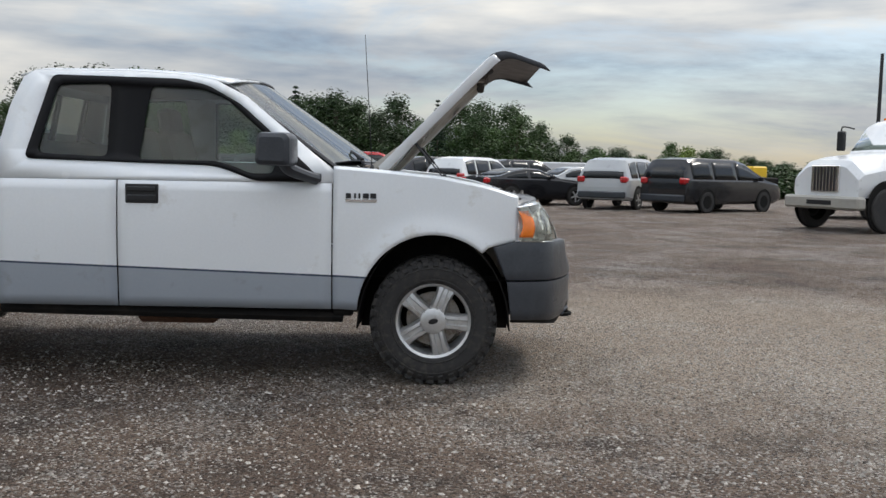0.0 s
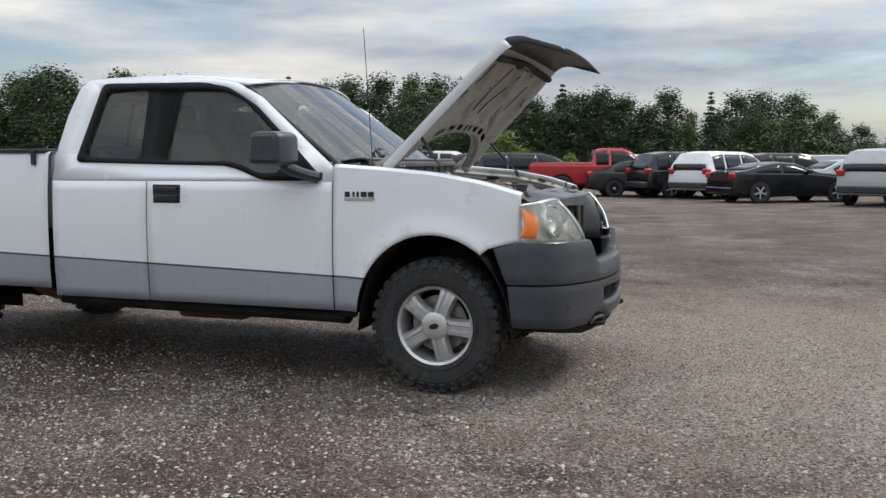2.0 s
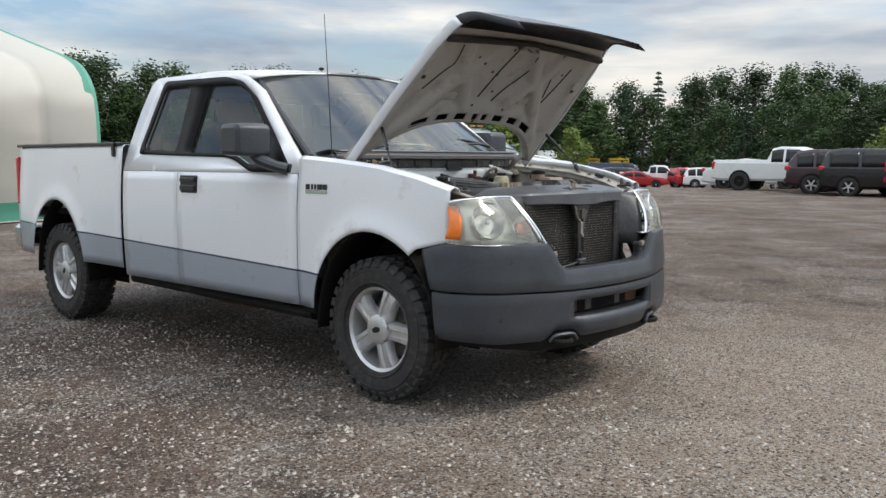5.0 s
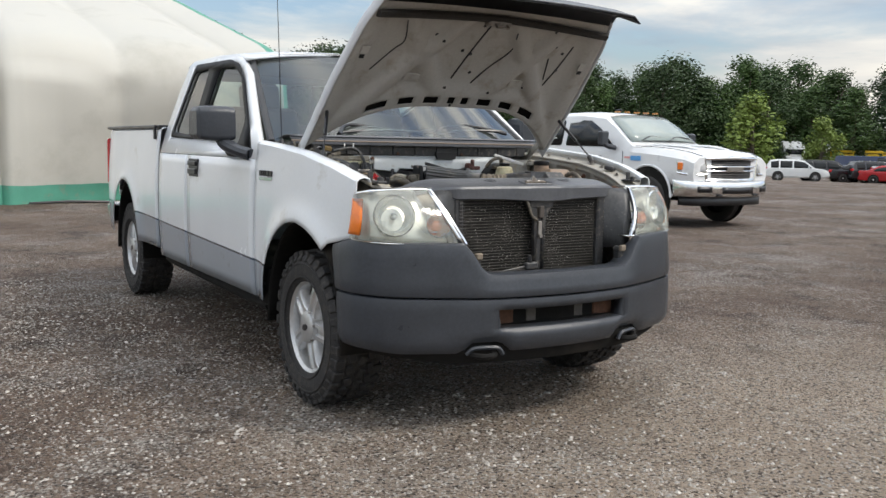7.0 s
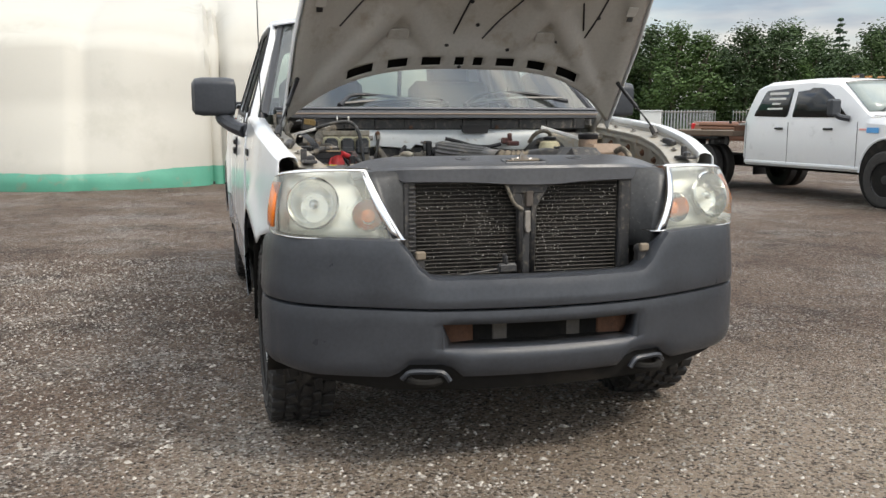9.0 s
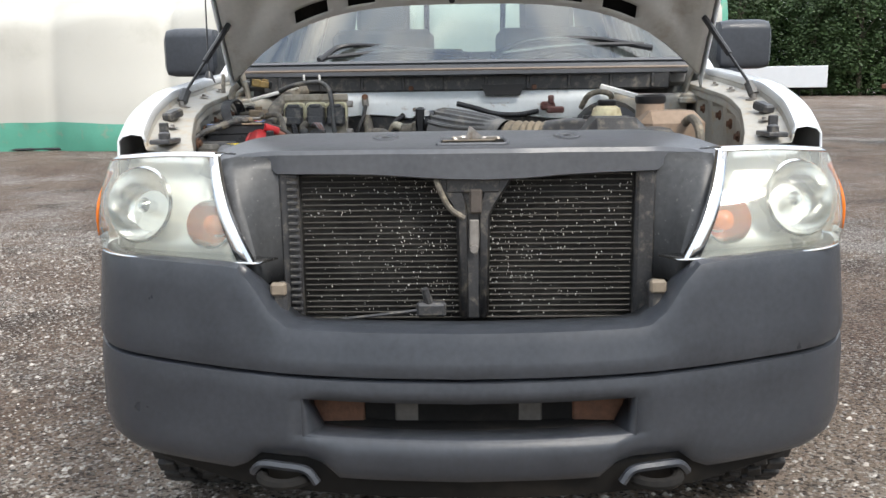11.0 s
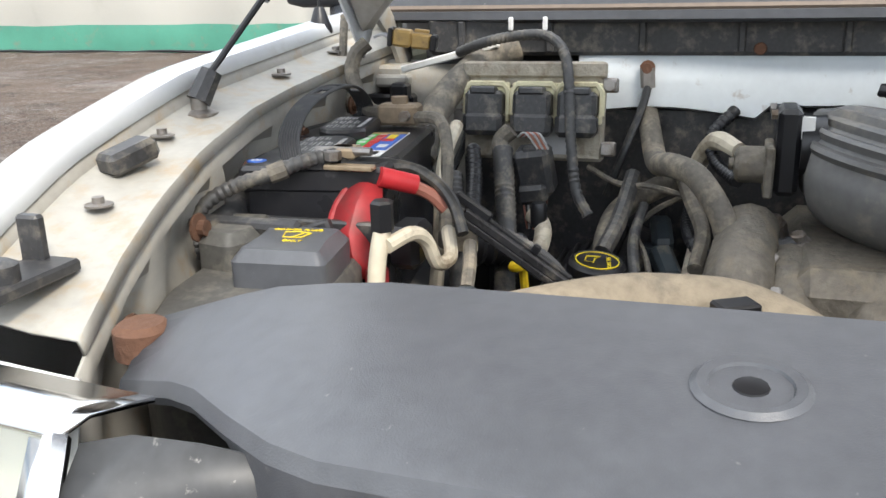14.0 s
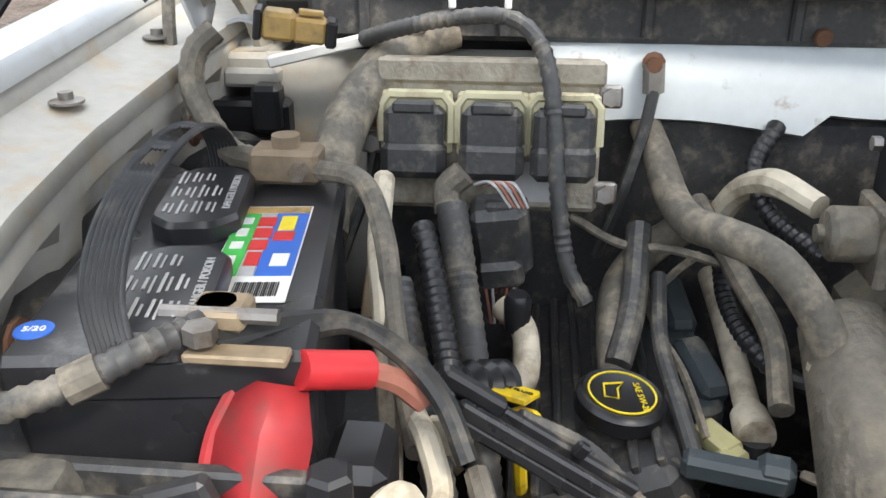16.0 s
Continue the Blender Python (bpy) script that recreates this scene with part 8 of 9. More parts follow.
for sgn in (-1, 1):
    part("fog_slot", Shape().grid([[(q.x + 0.004, q.y, z + 0.02 * abs(q.y)) for z in (0.59, 0.685)] for q in BPL if 0.62 < sgn * q.y < 0.93]), TRIM, ram, thick=0.012)
    part("hood_line", Shape().tube([(-0.45, sgn * 0.86, 1.355), (0.2, sgn * 0.85, 1.33), (0.7, sgn * 0.80, 1.27), (0.93, sgn * 0.70, 1.20)], 0.006, 5), TRIM, ram)
    part("hood_crease", Shape().tube([(-0.42, sgn * 0.42, 1.375), (0.3, sgn * 0.40, 1.352), (0.86, sgn * 0.36, 1.225)], 0.022, 8, flat=1.8), RP, ram)
    part("arch_lip", Shape().tube([(0.53 * math.cos(a), sgn * 0.995, 0.50 + 0.53 * math.sin(a)) for a in (math.pi * k / 16 for k in range(17))], 0.022, 6, 1), RP, ram)
    part("lower_sill", Shape().box((-1.95, sgn * 0.985, 0.56), (2.85, 0.03, 0.05), 0.012), RP, ram)
part("chassis", Shape().box((-3.0, 0, 0.52), (7.2, 0.9, 0.2), 0.03), UNDER, ram)
deck = part("deck", Shape().box((-5.3, 0, 1.05), (3.6, 2.35, 0.10), 0.01), surf("weathered_deck", (0.12, 0.085, 0.06), 0.8, var=0.3, scale=6), ram, "weathered flat deck")
part("headboard", Shape().box((-3.55, 0, 1.10), (0.06, 2.2, 0.20), 0.01), RUST, deck)
for sgn in (-1, 1):
    part("mud_flap", Shape().box((-5.25, sgn * 0.85, 0.55), (0.02, 0.55, 0.75), 0.005), TRIM, ram)
    part("fender_skirt", Shape().box((-4.55, sgn * 1.10, 0.96), (1.2, 0.16, 0.05), 0.02), UNDER, ram)
# clutter carried on the deck
scrap = thing("scrap_iron", "rusty scrap bars piled on the flat deck", "scrap", pose(-12.3, 9.35, 1.10))
rnd = random.Random(3)
for k in range(12):
    a, b = Vector((rnd.uniform(-1.2, 1.2), rnd.uniform(-1, 1), rnd.uniform(0.0, 0.10))), Vector((rnd.uniform(-1.2, 1.2), rnd.uniform(-1, 1), rnd.uniform(0.0, 0.16)))
    part("bar", Shape().tube([a, b], rnd.uniform(0.02, 0.05), 6, 1), rnd.choice((RUST, UNDER, STEEL)), scrap)
# old pickup and stacked fence panels behind it
old = vehicle("pickup", "pickup", (0.24, 0.12, 0.085), at(-35.5, 22.0, 60), "old faded brown pickup with a cream roof", "truck", "parked vehicles", steel_rim_me, WHEELBLACK, bed=True)
part("roof_skin", Shape().box((3.2, 0, 1.915), (1.3, 1.35, 0.05), 0.02), surf("cream_roof", (0.60, 0.57, 0.46), 0.4), old)
lt = thing("flat_trailer", "long rusty flat trailer", "trailer", at(-37, 18.5, 62))
part("deck", Shape().box((3.5, 0, 0.85), (7.5, 2.2, 0.18), 0.02), RUST, lt)
for sy in (-1, 1):
    wheel_at(lt, 2.5, sy * 1.0, 0.38, steel_rim_me, WHEELBLACK, 0.8, sy)
wb = thing("white_cabinet", "small white metal cabinet", "cabinet", at(-36.0, 20.0, 60))
part("case", Shape().box((0, 0, 0.9), (1.0, 0.8, 1.8), 0.02), paint(WHITEC), wb)
part("lid", Shape().box((0, 0, 1.83), (1.06, 0.86, 0.06), 0.02), paint(WHITEC), wb)


def fence_panel(x, y, yaw, ln):
    f = thing("fence_panel", "galvanised steel fence panel standing upright", "fence", at(x, y, yaw), "stacked fence panels")
    part("rail", Shape().tube([(0, 0, 0.5), (ln, 0, 0.5)], 0.03, 6, 1), STEEL, f)
    part("rail", Shape().tube([(0, 0, 1.9), (ln, 0, 1.9)], 0.03, 6, 1), STEEL, f)
    me = Shape().tube([(0, 0, 0.3), (0, 0, 2.0)], 0.018, 6, 1).mesh("picket")
    for k in range(int(ln / 0.16) + 1):
        p = part("picket", me, surf_galv, f)
        p.location = (k * 0.16, 0, 0)
    return f


surf_galv = surf("galvanised_steel", (0.45, 0.46, 0.47), 0.45, 0.6, var=0.12)
for dx in (0.0, 0.35, 0.7):
    fence_panel(-38.5 - dx, 22.0 + dx, 58, 2.4)
fence_panel(-37.0, 25.2, 58, 1.6), fence_panel(-36.4, 26.6, 58, 1.6)

# ---- the medium-duty truck with a long hood ----
mt = thing("medium_duty_truck", "white medium-duty truck with a chrome grille", "truck", pose(9.55, 14.85, 0, 0, 0, 205))
rows = [rsec(*q) for q in ((-3.6, 0.95, 1.75, 2.50, 1.05, 0.98), (-3.5, 0.90, 1.75, 2.62, 1.06, 0.98), (-1.9, 0.90, 1.72, 2.64, 1.06, 0.97), (-1.6, 0.90, 1.70, 2.50, 1.06, 0.98), (-1.10, 0.90, 1.62, 1.90, 1.05, 0.95), (-0.9, 0.85, 1.50, 1.82, 1.04, 0.80), (0.1, 0.80, 1.40, 1.72, 1.02, 0.68), (0.62, 0.78, 1.30, 1.62, 0.97, 0.60), (0.76, 0.78, 1.18, 1.48, 0.92, 0.54))]
part("body", Shape().grid(rows, loop=True).add(rows[-1], [tuple(range(14))]).add(rows[0], [tuple(range(14))]), RP, mt, sharp=30)
part("windscreen", Shape().grid([[(-1.585, y * 0.88, 2.46) for y in (-1, 0, 1)], [(-1.09, y * 0.92, 1.90) for y in (-1, 0, 1)]]), GLASS, mt, thick=0.02)
part("grille", Shape().box((0.77, 0, 1.20), (0.06, 0.80, 0.62), 0.06), CHROME, mt, "upright chrome grille")
for y in span(-0.28, 0.28, 6):
    part("grille_bar", Shape().box((0.81, y, 1.20), (0.02, 0.035, 0.56), 0.006), TRIM, mt)
part("front_bumper", Shape().box((0.80, 0, 0.66), (0.30, 2.15, 0.30), 0.05), surf("tan_grey_bumper", (0.36, 0.34, 0.30), 0.45, var=0.1), mt, "grey steel bumper")
part("bumper_slot", Shape().box((0.955, 0, 0.66), (0.02, 0.70, 0.10), 0.01), TRIM, mt)
for sgn in (-1, 1):
    part("headlamp", Shape().box((0.62, sgn * 0.74, 1.14), (0.26, 0.38, 0.18), 0.04), LAMP, mt)
    part("hood_vent", Shape().box((-0.35, sgn * 0.97, 1.46), (0.50, 0.08, 0.10), 0.02, rot=(0, -8, 0)), TRIM, mt)
    part("wheel_arch", Shape().lathe([(0.60, 0), (0.60, 0.02)], pose(0, sgn * 1.03, 0.58, sgn * -90, 0, 0), 30), UNDER, mt)
    wheel_at(mt, 0, sgn * 1.0, 0.50, steel_rim_me, ALLOY, 0.7, sgn)
    wheel_at(mt, -5.0, sgn * 1.0, 0.50, steel_rim_me, ALLOY, 0.9, sgn)
    part("side_window", Shape().box((-2.3, sgn * 1.035, 2.10), (0.9, 0.02, 0.55), 0.01, rot=(sgn * 7, 0, 0)), CARGLASS, mt)
    part("mirror", Shape().box((-1.15, sgn * 1.30, 2.15), (0.12, 0.22, 0.50), 0.04).tube([(-1.3, sgn * 1.04, 2.45), (-1.15, sgn * 1.28, 2.50), (-1.15, sgn * 1.30, 2.3)], 0.02, 6), TRIM, mt, "tall black mirror")
for y in span(-0.5, 0.5, 4):
    part("roof_marker", Shape().box((-1.75, y, 2.68), (0.14, 0.08, 0.05), 0.02), AMBER, mt)
part("chassis", Shape().box((-3.2, 0, 0.72), (6.0, 0.9, 0.25), 0.03), UNDER, mt)
part("exhaust_stack", Shape().tube([(-3.75, -0.85, 0.8), (-3.75, -0.85, 3.4)], 0.07, 10, 1), CHROME, mt)
pole = thing("dark_pole", "tall dark pole behind the truck", "pole", at(27.0, 50.0, 0))
part("shaft", Shape().tube([(0, 0, 0), (0, 0, 9.5)], [0.14, 0.10], 10, 1), TRIM, pole)
part("base", Shape().box((0, 0, 0.1), (0.5, 0.5, 0.2), 0.03), STEEL, pole)

# ---- fabric building ----
dome = thing("fabric_building", "white fabric building with a green skirt and end trim", "building")
FAB = surf("white_tent_fabric", (0.46, 0.445, 0.40), 0.6, var=0.05, scale=0.5, bump=0.15, bscale=3.0, dirt=(0.38, 0.365, 0.32), amount=0.15, dscale=0.6)
GRN = surf("green_tent_fabric", (0.085, 0.30, 0.215), 0.5, var=0.15, scale=1.5, bump=0.3, bscale=6.0, dirt=(0.22, 0.24, 0.18), amount=0.15)
DX = -15.3
PROF = [(0.0, 0.0), (0.02, 0.55), (0.03, 1.2), (0.0, 2.0), (-0.12, 2.6), (-0.4, 3.0), (-0.9, 3.3), (-2.2, 3.65), (-4.5, 4.25), (-9.7, 5.6), (-15, 6.5), (-22, 6.9), (-29, 6.5), (-34.5, 5.6), (-40, 4.2), (-43, 3.2), (-43.8, 2.4), (-44, 0.0)]
pp = spline([(a, 0, b) for a, b in PROF], 3)


def base_shift(y):
    """The foot of the wall swells towards the yard and draws back at its end."""
    return knots(y, [(-9.0, 0.0), (-6.0, 0.7), (-3.6, 1.6), (-2.6, 1.3), (-0.9, 0.4), (0.3, -0.3), (2.6, -0.8), (3.8, -0.5), (5.0, 0.0)])


def skin(i, y, off=0.0):
    q = pp[i]
    bulge = 0.22 * abs(math.sin(math.pi * (y + 0.9) / 2.45)) ** 0.6
    wob = 0.035 * noise.noise((q.x * 0.4, y * 0.8, q.z * 1.4)) + 0.02 * math.sin(q.z * 9 + 2 * noise.noise((y, q.z, 0))) * max(0, noise.noise((y * 0.5, 7, q.z * 0.2)))
    fold = -0.22 * math.exp(-((y + 0.95 - 0.05 * q.z) / 0.16) ** 2) + 0.12 * math.sin((y + 0.95) * 26) * math.exp(-((y + 0.95) / 0.32) ** 2)
    k = bulge + wob + (fold if i < 24 else 0) + off
    k += base_shift(y) * min(1, max(0, (3.3 - q.z) / 3.0)) * (i < 24)
    return (DX + q.x + k * (1 if i < 12 else 0.3), y, max(0, q.z + k * (0.0 if i < 9 else 0.8)))


def skirt_h(y):
    return knots(y, [(-7.5, 0.56), (-4.5, 0.40), (0.0, 0.36), (5.0, 0.40)])


ys = span(-46, -10, 60)[:-1] + span(-10, 5.0, 150)
part("skin", Shape().grid([[skin(i, y) for i in range(len(pp))] for y in ys]), FAB, dome, sharp=80)
part("skirt", Shape().grid([[(skin(j, y, 0.02)[0] + 0.03 * noise.noise((y * 2.0, j, 4)) + 0.02, y, z + (0.03 * noise.noise((y * 1.3, 2, 2)) if z > 0.1 else 0.0)) for j, z in ((0, -0.02), (1, 0.33 * skirt_h(y)), (2, 0.66 * skirt_h(y)), (3, skirt_h(y)))] for y in ys]), GRN, dome, "wrinkled green fabric skirt", sharp=80)
part("end_wall", Shape().add([(DX + q.x, 5.0, q.z) for q in pp], [tuple(range(len(pp)))]), GRN, dome, thick=0.05)
part("end_trim", Shape().tube([(DX + q.x, 5.02, q.z + 0.05) for q in pp], 0.16, 8, 1), GRN, dome, "green end trim")
part("tie_rope", Shape().tube([(DX + 0.25, y, 0.02 + 0.03 * noise.noise((y, 0, 0))) for y in span(-20, 4.5, 60)], 0.03, 6, 1), TRIM, dome)

# ---- trees ----
LEAFD = surf("dark_leaves", (0.032, 0.060, 0.018), 0.6, var=0.35, scale=1.2, fine=9.0, rand=0.35, spec=0.3)
LEAFM = surf("mid_leaves", (0.052, 0.096, 0.024), 0.6, var=0.35, scale=1.2, fine=9.0, rand=0.3, spec=0.3)
LEAFL = surf("light_leaves", (0.125, 0.175, 0.035), 0.6, var=0.3, scale=1.2, fine=9.0, rand=0.25, spec=0.3)
PINE = surf("pine_needles", (0.022, 0.048, 0.022), 0.6, var=0.3, scale=1.5, fine=9.0, rand=0.3, spec=0.3)
BARK = surf("grey_bark", (0.11, 0.09, 0.07), 0.85, var=0.3, scale=4.0, bump=0.4, bscale=20)


def leaf_quads(s, c, rad, count, size, rnd):
    for _ in range(count):
        d = Vector((rnd.gauss(0, 1), rnd.gauss(0, 1), rnd.gauss(0, 1))).normalized()
        q = Vector(c) + Vector((d.x * rad[0], d.y * rad[1], d.z * rad[2])) * (rnd.random() ** 0.4)
        n = (d + Vector((rnd.uniform(-1, 1), rnd.uniform(-1, 1), rnd.uniform(-0.4, 1.2)))).normalized()
        u = n.cross(Vector((0.3, 0.2, 1))).normalized()
        w = n.cross(u)
        a = size * rnd.uniform(0.6, 1.4)
        s.add([q - u * a, q - w * a * 0.5 + n * a * 0.15, q + u * a, q + w * a * 0.5 + n * a * 0.15], [(0, 1, 2, 3)])


def broadleaf(seed, h, rw, clumps, bare=0.04):
    rnd = random.Random(seed)
    tr, cr = Shape(), Shape()
    tr.tube([(0, 0, 0), (rnd.uniform(-0.2, 0.2), rnd.uniform(-0.2, 0.2), h * 0.4), (rnd.uniform(-0.4, 0.4), rnd.uniform(-0.4, 0.4), h * 0.85)], [0.20, 0.14, 0.04], 7)
    for k in range(clumps):
        t = (k + 0.5) / clumps
        z = h * lerp(bare, 0.95, t)
        env = rw * (math.sin(math.pi * min(1, 0.16 + t * 0.86)) ** 0.7)
        a, r = rnd.uniform(0, 6.28), env * rnd.uniform(0.35, 1.0)
        c = (r * math.cos(a), r * math.sin(a), z)
        cs_ = rw * rnd.uniform(0.28, 0.50)
        leaf_quads(cr, c, (cs_, cs_, cs_ * 0.8), 150, 0.135, rnd)
        if k % 3 == 0:
            tr.tube([(0, 0, z * 0.72), (c[0] * 0.5, c[1] * 0.5, z * 0.88), c], [0.07, 0.045, 0.015], 5, 3)
    return tr, cr


def conifer(seed, h):
    rnd = random.Random(seed)
    tr, cr = Shape(), Shape()
    tr.tube([(0, 0, 0), (0, 0, h)], [0.18, 0.02], 7, 1)
    for k in range(26):
        t = k / 25
        z, r = h * lerp(0.12, 0.99, t) + rnd.uniform(-0.12, 0.12), h * 0.20 * (1 - t) ** 0.8 * rnd.uniform(0.8, 1.15) + 0.08
        for j in range(7 if t < 0.8 else 4):
            a = rnd.uniform(0, 6.28)
            d = r * rnd.uniform(0.6, 1.1)
            for q in (0.35, 0.7, 1.0):
                leaf_quads(cr, (d * q * math.cos(a), d * q * math.sin(a), z - 0.18 * d * q), (0.22, 0.22, 0.10), 5, 0.15, rnd)
    return tr, cr


def tree_model(kind, pair, mat, label, m):
    t = thing("tree", label, "tree", m, "woodland edge")
    part("trunk", pair[0], BARK, t)
    me = pair[1].mesh("crown", 180)
    part("crown", me, mat, t)
    return t


BASE = [tree_model("a", broadleaf(1, 10, 3.0, 46), LEAFD, "tall dark green broadleaf tree", pose(-30, 88, -1)),
        tree_model("b", broadleaf(2, 10, 2.6, 42), LEAFM, "tall mid-green broadleaf tree", pose(-26, 90, -1)),
        tree_model("c", broadleaf(3, 10, 3.4, 50), LEAFD, "broad dark green tree", pose(-21, 90, -1)),
        tree_model("d", conifer(4, 10), PINE, "tall dark green spruce tree", pose(-15, 82, -1)),
        tree_model("e", broadleaf(5, 5, 2.0, 26, 0.05), LEAFL, "young light green tree", pose(-17.7, 70, -1))]
EL = [(58, 1.0), (69, 1.0), (75, 1.9), (79, 1.5), (82, 2.3), (85, 4.0), (91, 4.5), (94, 5.2), (100, 5.8), (112, 5.7), (125, 6.0), (150, 6.5), (165, 7.4), (200, 7.6)]
rnd = random.Random(21)
for row, (dist, step) in enumerate(((0, 1.35), (9, 1.7))):
    az = 58.0
    while az < 186:
        d = dist + knots(az, [(58, 82), (108, 84), (120, 108), (187, 116)]) + rnd.uniform(-4, 4)
        h = (2.3 + d * math.tan(radians(knots(az, EL)))) * rnd.uniform(0.72, 1.06) * (1.0 if row else 0.90)
        pick = rnd.choice((0, 0, 1, 2, 2, 1, 0, 2, 1, 3)) if az > 82 else rnd.choice((0, 1, 2))
        sc = h / 10
        wide = max(sc, 0.7) * rnd.uniform(0.95, 1.25) * (0.9 if pick == 3 else 1.0)
        made = copy_thing(BASE[pick], pose(d * math.cos(radians(az)), d * math.sin(radians(az)), -1.0, 0, 0, rnd.uniform(0, 360)))
        made.scale = (wide, wide, sc * (1.12 if pick == 3 else 1.0))
        az += step * rnd.uniform(0.75, 1.25)
for x, y, s in ((-62, 79, 1.7), (-57, 84, 1.2), (-6.7, 72, 0.5), (-19.5, 71, 0.75), (-12, 70, 0.6), (-66, 90, 0.9), (3.0, 66, 0.45), (9, 70, 0.5), (-44, 92, 0.8), (20.5, 70, 0.85), (24.5, 69, 0.65)):
    t = copy_thing(BASE[4], pose(x, y, yard_z(x, y), 0, 0, rnd.uniform(0, 360)))
    t.scale = (s, s, s)
und = Shape()
for k in range(1500):
    az = rnd.uniform(57, 187)
    d = knots(az, [(58, 82), (108, 84), (120, 108), (187, 116)]) + rnd.uniform(-5, 10)
    h = (1.3 + d * math.tan(radians(knots(az, EL)))) * (0.62 if rnd.random() < 0.6 else 0.3) - 1.0
    leaf_quads(und, (d * math.cos(radians(az)), d * math.sin(radians(az)), rnd.uniform(-0.6, max(0.5, h))), (1.8, 1.8, 1.3), 44, 0.20, rnd)
tagged(part("undergrowth", und, LEAFD, None, "", sharp=180), "dense dark undergrowth between the trees", "woods", kind="stuff")

# ---- ground ----
def gravel():
    m = bpy.data.materials.new("packed_gravel")
    m.use_nodes = True
    n, l = m.node_tree.nodes, m.node_tree.links
    p = n["Principled BSDF"]
    tc = n.new("ShaderNodeTexCoord")

    def nz(scale, detail=6.0, rough=0.6):
        k = n.new("ShaderNodeTexNoise")
        k.inputs["Scale"].default_value, k.inputs["Detail"].default_value, k.inputs["Roughness"].default_value = scale, detail, rough
        l.new(tc.outputs["Object"], k.inputs["Vector"])
        return k

    def mixc(fac, a, b):
        k = n.new("ShaderNodeMix")
        k.data_type = "RGBA"
        l.new(fac, k.inputs["Factor"])
        for s, v in (("A", a), ("B", b)):
            if isinstance(v, tuple):
                k.inputs[s].default_value = (*v, 1)
            else:
                l.new(v, k.inputs[s])
        return k.outputs["Result"]

    def rng(src, a, b):
        k = n.new("ShaderNodeMapRange")
        k.inputs["From Min"].default_value, k.inputs["From Max"].default_value = a, b
        l.new(src, k.inputs["Value"])
        return k.outputs["Result"]

    big, mid, fin = nz(0.30, 8.0, 0.68), nz(1.3, 9.0, 0.72), nz(38.0, 8.0, 0.8)
    c = mixc(rng(big.outputs["Fac"], 0.42, 0.60), (0.125, 0.080, 0.056), (0.205, 0.148, 0.112))
    c = mixc(rng(mid.outputs["Fac"], 0.50, 0.62), c, (0.066, 0.045, 0.034))
    pale = nz(0.55, 9.0, 0.72)
    k = rng(pale.outputs["Fac"], 0.51, 0.68)
    c = mixc(k, c, (0.262, 0.238, 0.218))
    # a tan, dusty stretch in front of the truck
    ds, jit = n.new("ShaderNodeVectorMath"), n.new("ShaderNodeMath")
    ds.operation, jit.operation = "DISTANCE", "MULTIPLY_ADD"
    ds.inputs[1].default_value = (2.6, 1.0, 0.0)
    jit.inputs[1].default_value = 3.0
    l.new(tc.outputs["Object"], ds.inputs[0])
    l.new(mid.outputs["Fac"], jit.inputs[0])
    l.new(ds.outputs["Value"], jit.inputs[2])
    tan = n.new("ShaderNodeMapRange")
    tan.inputs["From Min"].default_value, tan.inputs["From Max"].default_value = 3.0, 5.4
    tan.inputs["To Min"].default_value, tan.inputs["To Max"].default_value = 0.8, 0.0
    l.new(jit.outputs[0], tan.inputs["Value"])
    c = mixc(tan.outputs["Result"], c, (0.46, 0.37, 0.285))
    vo = n.new("ShaderNodeTexVoronoi")
    vo.inputs["Scale"].default_value = 88.0
    l.new(tc.outputs["Object"], vo.inputs["Vector"])
    sep = n.new("ShaderNodeSeparateColor")
    l.new(vo.outputs["Color"], sep.inputs[0])
    chip = n.new("ShaderNodeMath")
    chip.operation = "MULTIPLY"
    patch = n.new("ShaderNodeMapRange")
    patch.inputs["From Min"].default_value, patch.inputs["From Max"].default_value = 0.40, 0.60
    patch.inputs["To Min"].default_value, patch.inputs["To Max"].default_value = 0.25, 1.0
    l.new(pale.outputs["Fac"], patch.inputs["Value"])
    l.new(rng(sep.outputs["Red"], 0.62, 0.95), chip.inputs[0])
    l.new(patch.outputs["Result"], chip.inputs[1])
    c = mixc(chip.outputs[0], c, (0.58, 0.54, 0.49))
    c = mixc(rng(sep.outputs["Green"], 0.58, 1.0), c, (0.040, 0.031, 0.026))
    c = mixc(rng(fin.outputs["Fac"], 0.55, 0.85), c, (0.27, 0.215, 0.172))
    l.new(c, p.inputs["Base Color"])
    p.inputs["Roughness"].default_value = 0.85
    p.inputs["Specular IOR Level"].default_value = 0.3
    b1, b2 = n.new("ShaderNodeBump"), n.new("ShaderNodeBump")
    b1.inputs["Strength"].default_value, b1.inputs["Distance"].default_value = 1.0, 0.02
    b1.invert = True
    l.new(vo.outputs["Distance"], b1.inputs["Height"])
    b2.inputs["Strength"].default_value, b2.inputs["Distance"].default_value = 0.9, 0.03
    l.new(fin.outputs["Fac"], b2.inputs["Height"])
    l.new(b1.outputs["Normal"], b2.inputs["Normal"])
    l.new(b2.outputs["Normal"], p.inputs["Normal"])
    return m


GRAVEL = gravel()


def ground_z(x, y):
    """Gentle unevenness, flat under the vehicles."""
    return 0.018 * noise.noise((x * 0.45, y * 0.45, 0.0)) + 0.010 * noise.noise((x * 1.7, y * 1.7, 3.0)) - 0.006


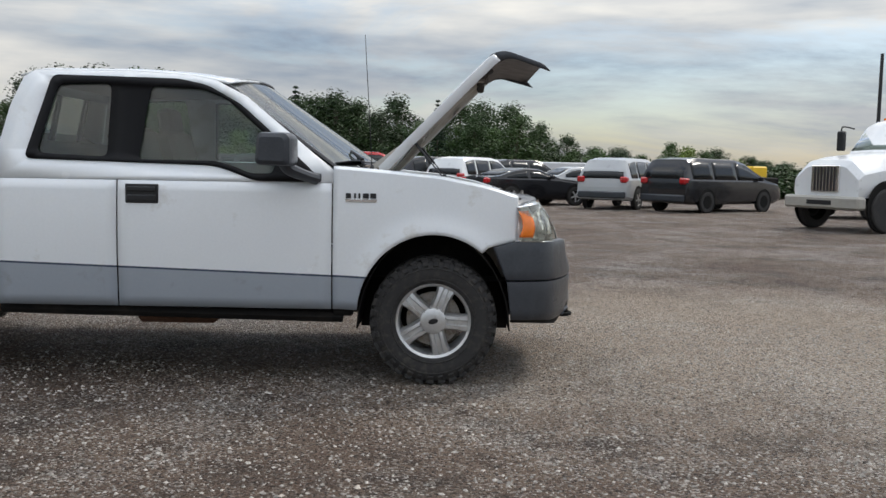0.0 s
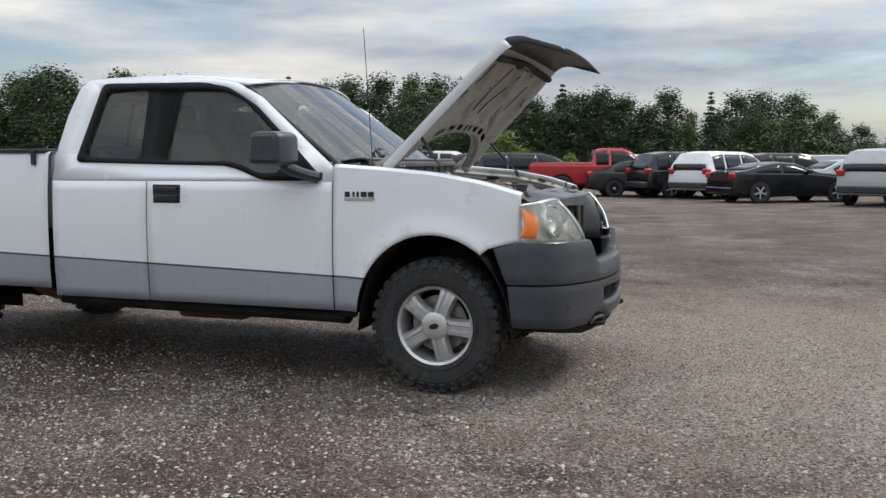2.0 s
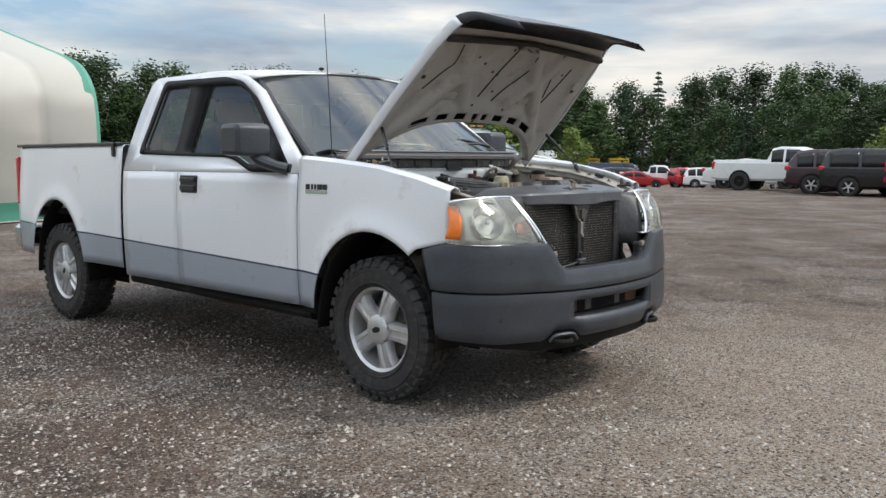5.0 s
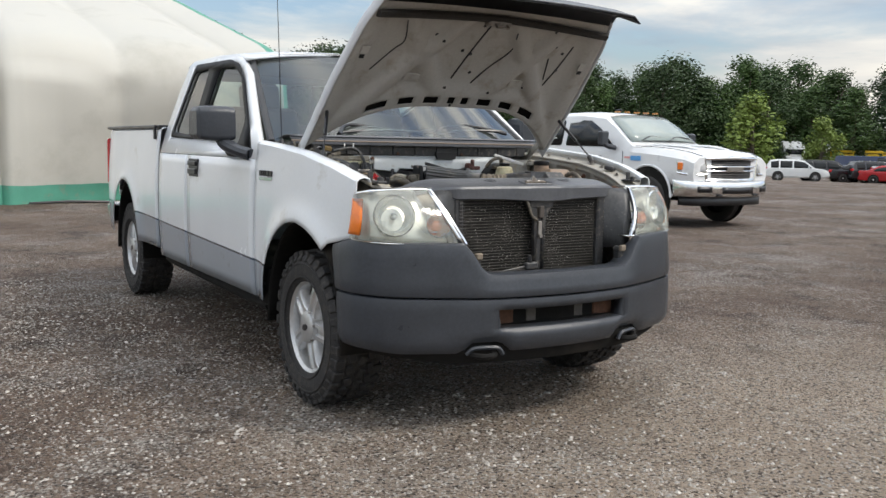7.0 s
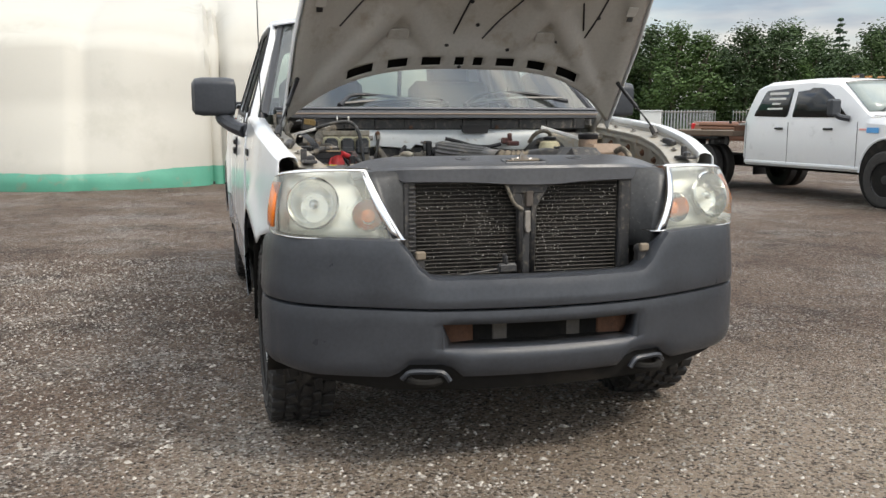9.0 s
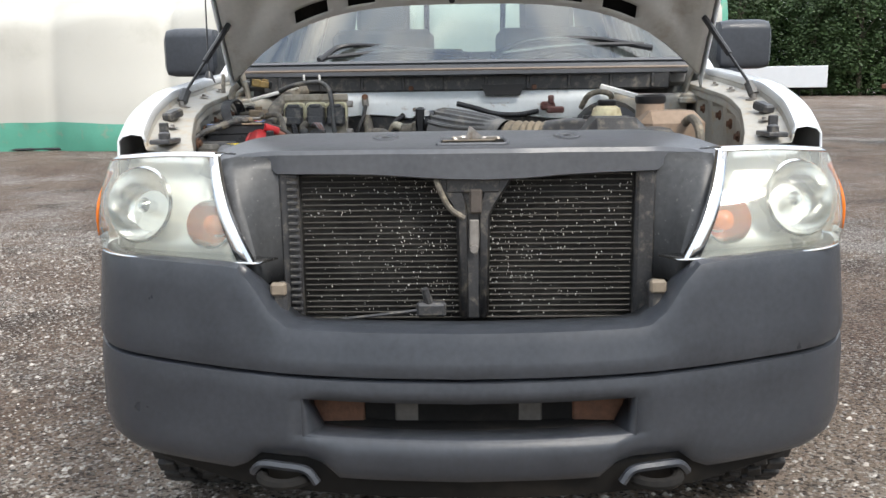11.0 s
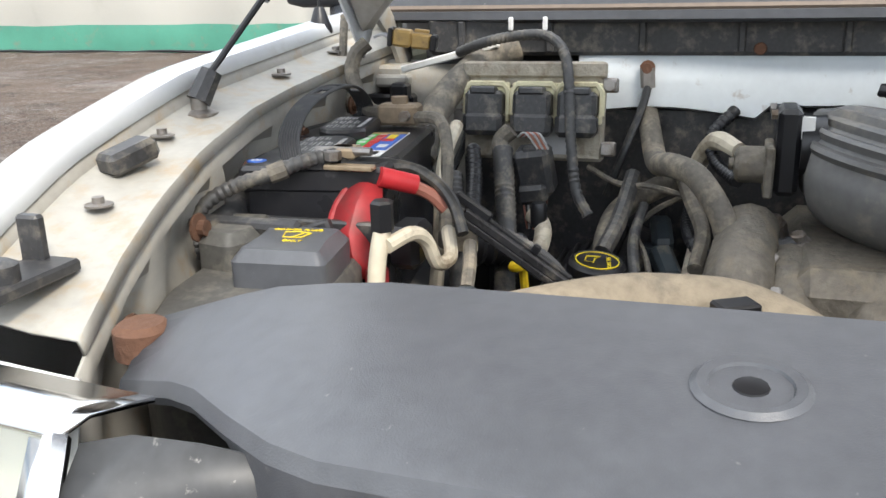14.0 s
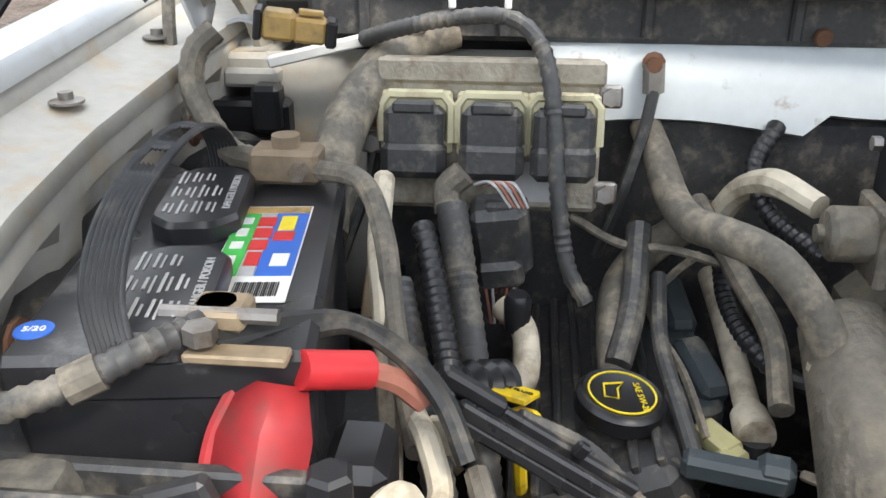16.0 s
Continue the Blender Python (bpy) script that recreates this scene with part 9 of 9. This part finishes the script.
rows = []
gx = [-900, -400, -200, -140, -110] + span(-90, -18, 24) + span(-16, 16, 110) + span(18, 90, 24) + [110, 140, 200, 400, 900]
gy = gx
ground = part("ground", Shape().grid([[(x, y, ground_z(x, y) if abs(x) < 17 and abs(y) < 17 else yard_z(x, y) - 0.006) for y in gy] for x in gx]), GRAVEL)
tagged(ground, "brown packed earth yard with grey gravel patches", "ground", kind="structure")
# loose stones
def stones(count, box, rmin, rmax, seed, name, col):
    rnd = random.Random(seed)
    s = Shape()
    for _ in range(count):
        x, y = rnd.uniform(box[0], box[2]), rnd.uniform(box[1], box[3])
        r = rnd.uniform(rmin, rmax) * (0.6 + 0.8 * rnd.random() ** 3)
        a, z = rnd.uniform(0, 6.28), ground_z(x, y)
        ca, sa = math.cos(a), math.sin(a)
        v = []
        for dx, dy, dz in ((1, 0, 0.1), (0.2, 0.8, 0), (-0.9, 0.3, 0.15), (-0.3, -0.75, 0), (0.15, 0.1, 0.62), (0, 0, -0.4)):
            dx, dy, dz = dx * rnd.uniform(0.7, 1.2), dy * rnd.uniform(0.7, 1.2), dz * rnd.uniform(0.7, 1.2)
            v.append((x + r * (dx * ca - dy * sa), y + r * (dx * sa + dy * ca), z + r * dz))
        s.add(v, [(0, 1, 4), (1, 2, 4), (2, 3, 4), (3, 0, 4), (1, 0, 5), (2, 1, 5), (3, 2, 5), (0, 3, 5)])
    me = bpy.data.meshes.new(name)
    me.from_pydata(s.v, [], s.f)
    m = surf(name + "_stone", col, 0.85, var=0.35, scale=40.0)
    n, l = m.node_tree.nodes, m.node_tree.links
    geo, hsv, old = n.new("ShaderNodeNewGeometry"), n.new("ShaderNodeMix"), n["Principled BSDF"].inputs["Base Color"].links[0].from_socket
    hsv.data_type = "RGBA"
    hsv.inputs["A"].default_value = (*(k * 0.45 for k in col), 1)
    l.new(geo.outputs["Random Per Island"], hsv.inputs["Factor"])
    l.new(old, hsv.inputs["B"])
    l.new(hsv.outputs["Result"], n["Principled BSDF"].inputs["Base Color"])
    me.materials.append(m)
    return tagged(new(name, me), "loose pale and dark gravel stones lying on the yard", "gravel", kind="stuff")


stones(46000, (-5.0, -5.4, 6.5, 1.5), 0.005, 0.014, 4, "gravel_stones", (0.50, 0.46, 0.41))
stones(900, (-9.0, -6.0, 10.0, 12.0), 0.012, 0.024, 5, "larger_stones", (0.42, 0.37, 0.32))
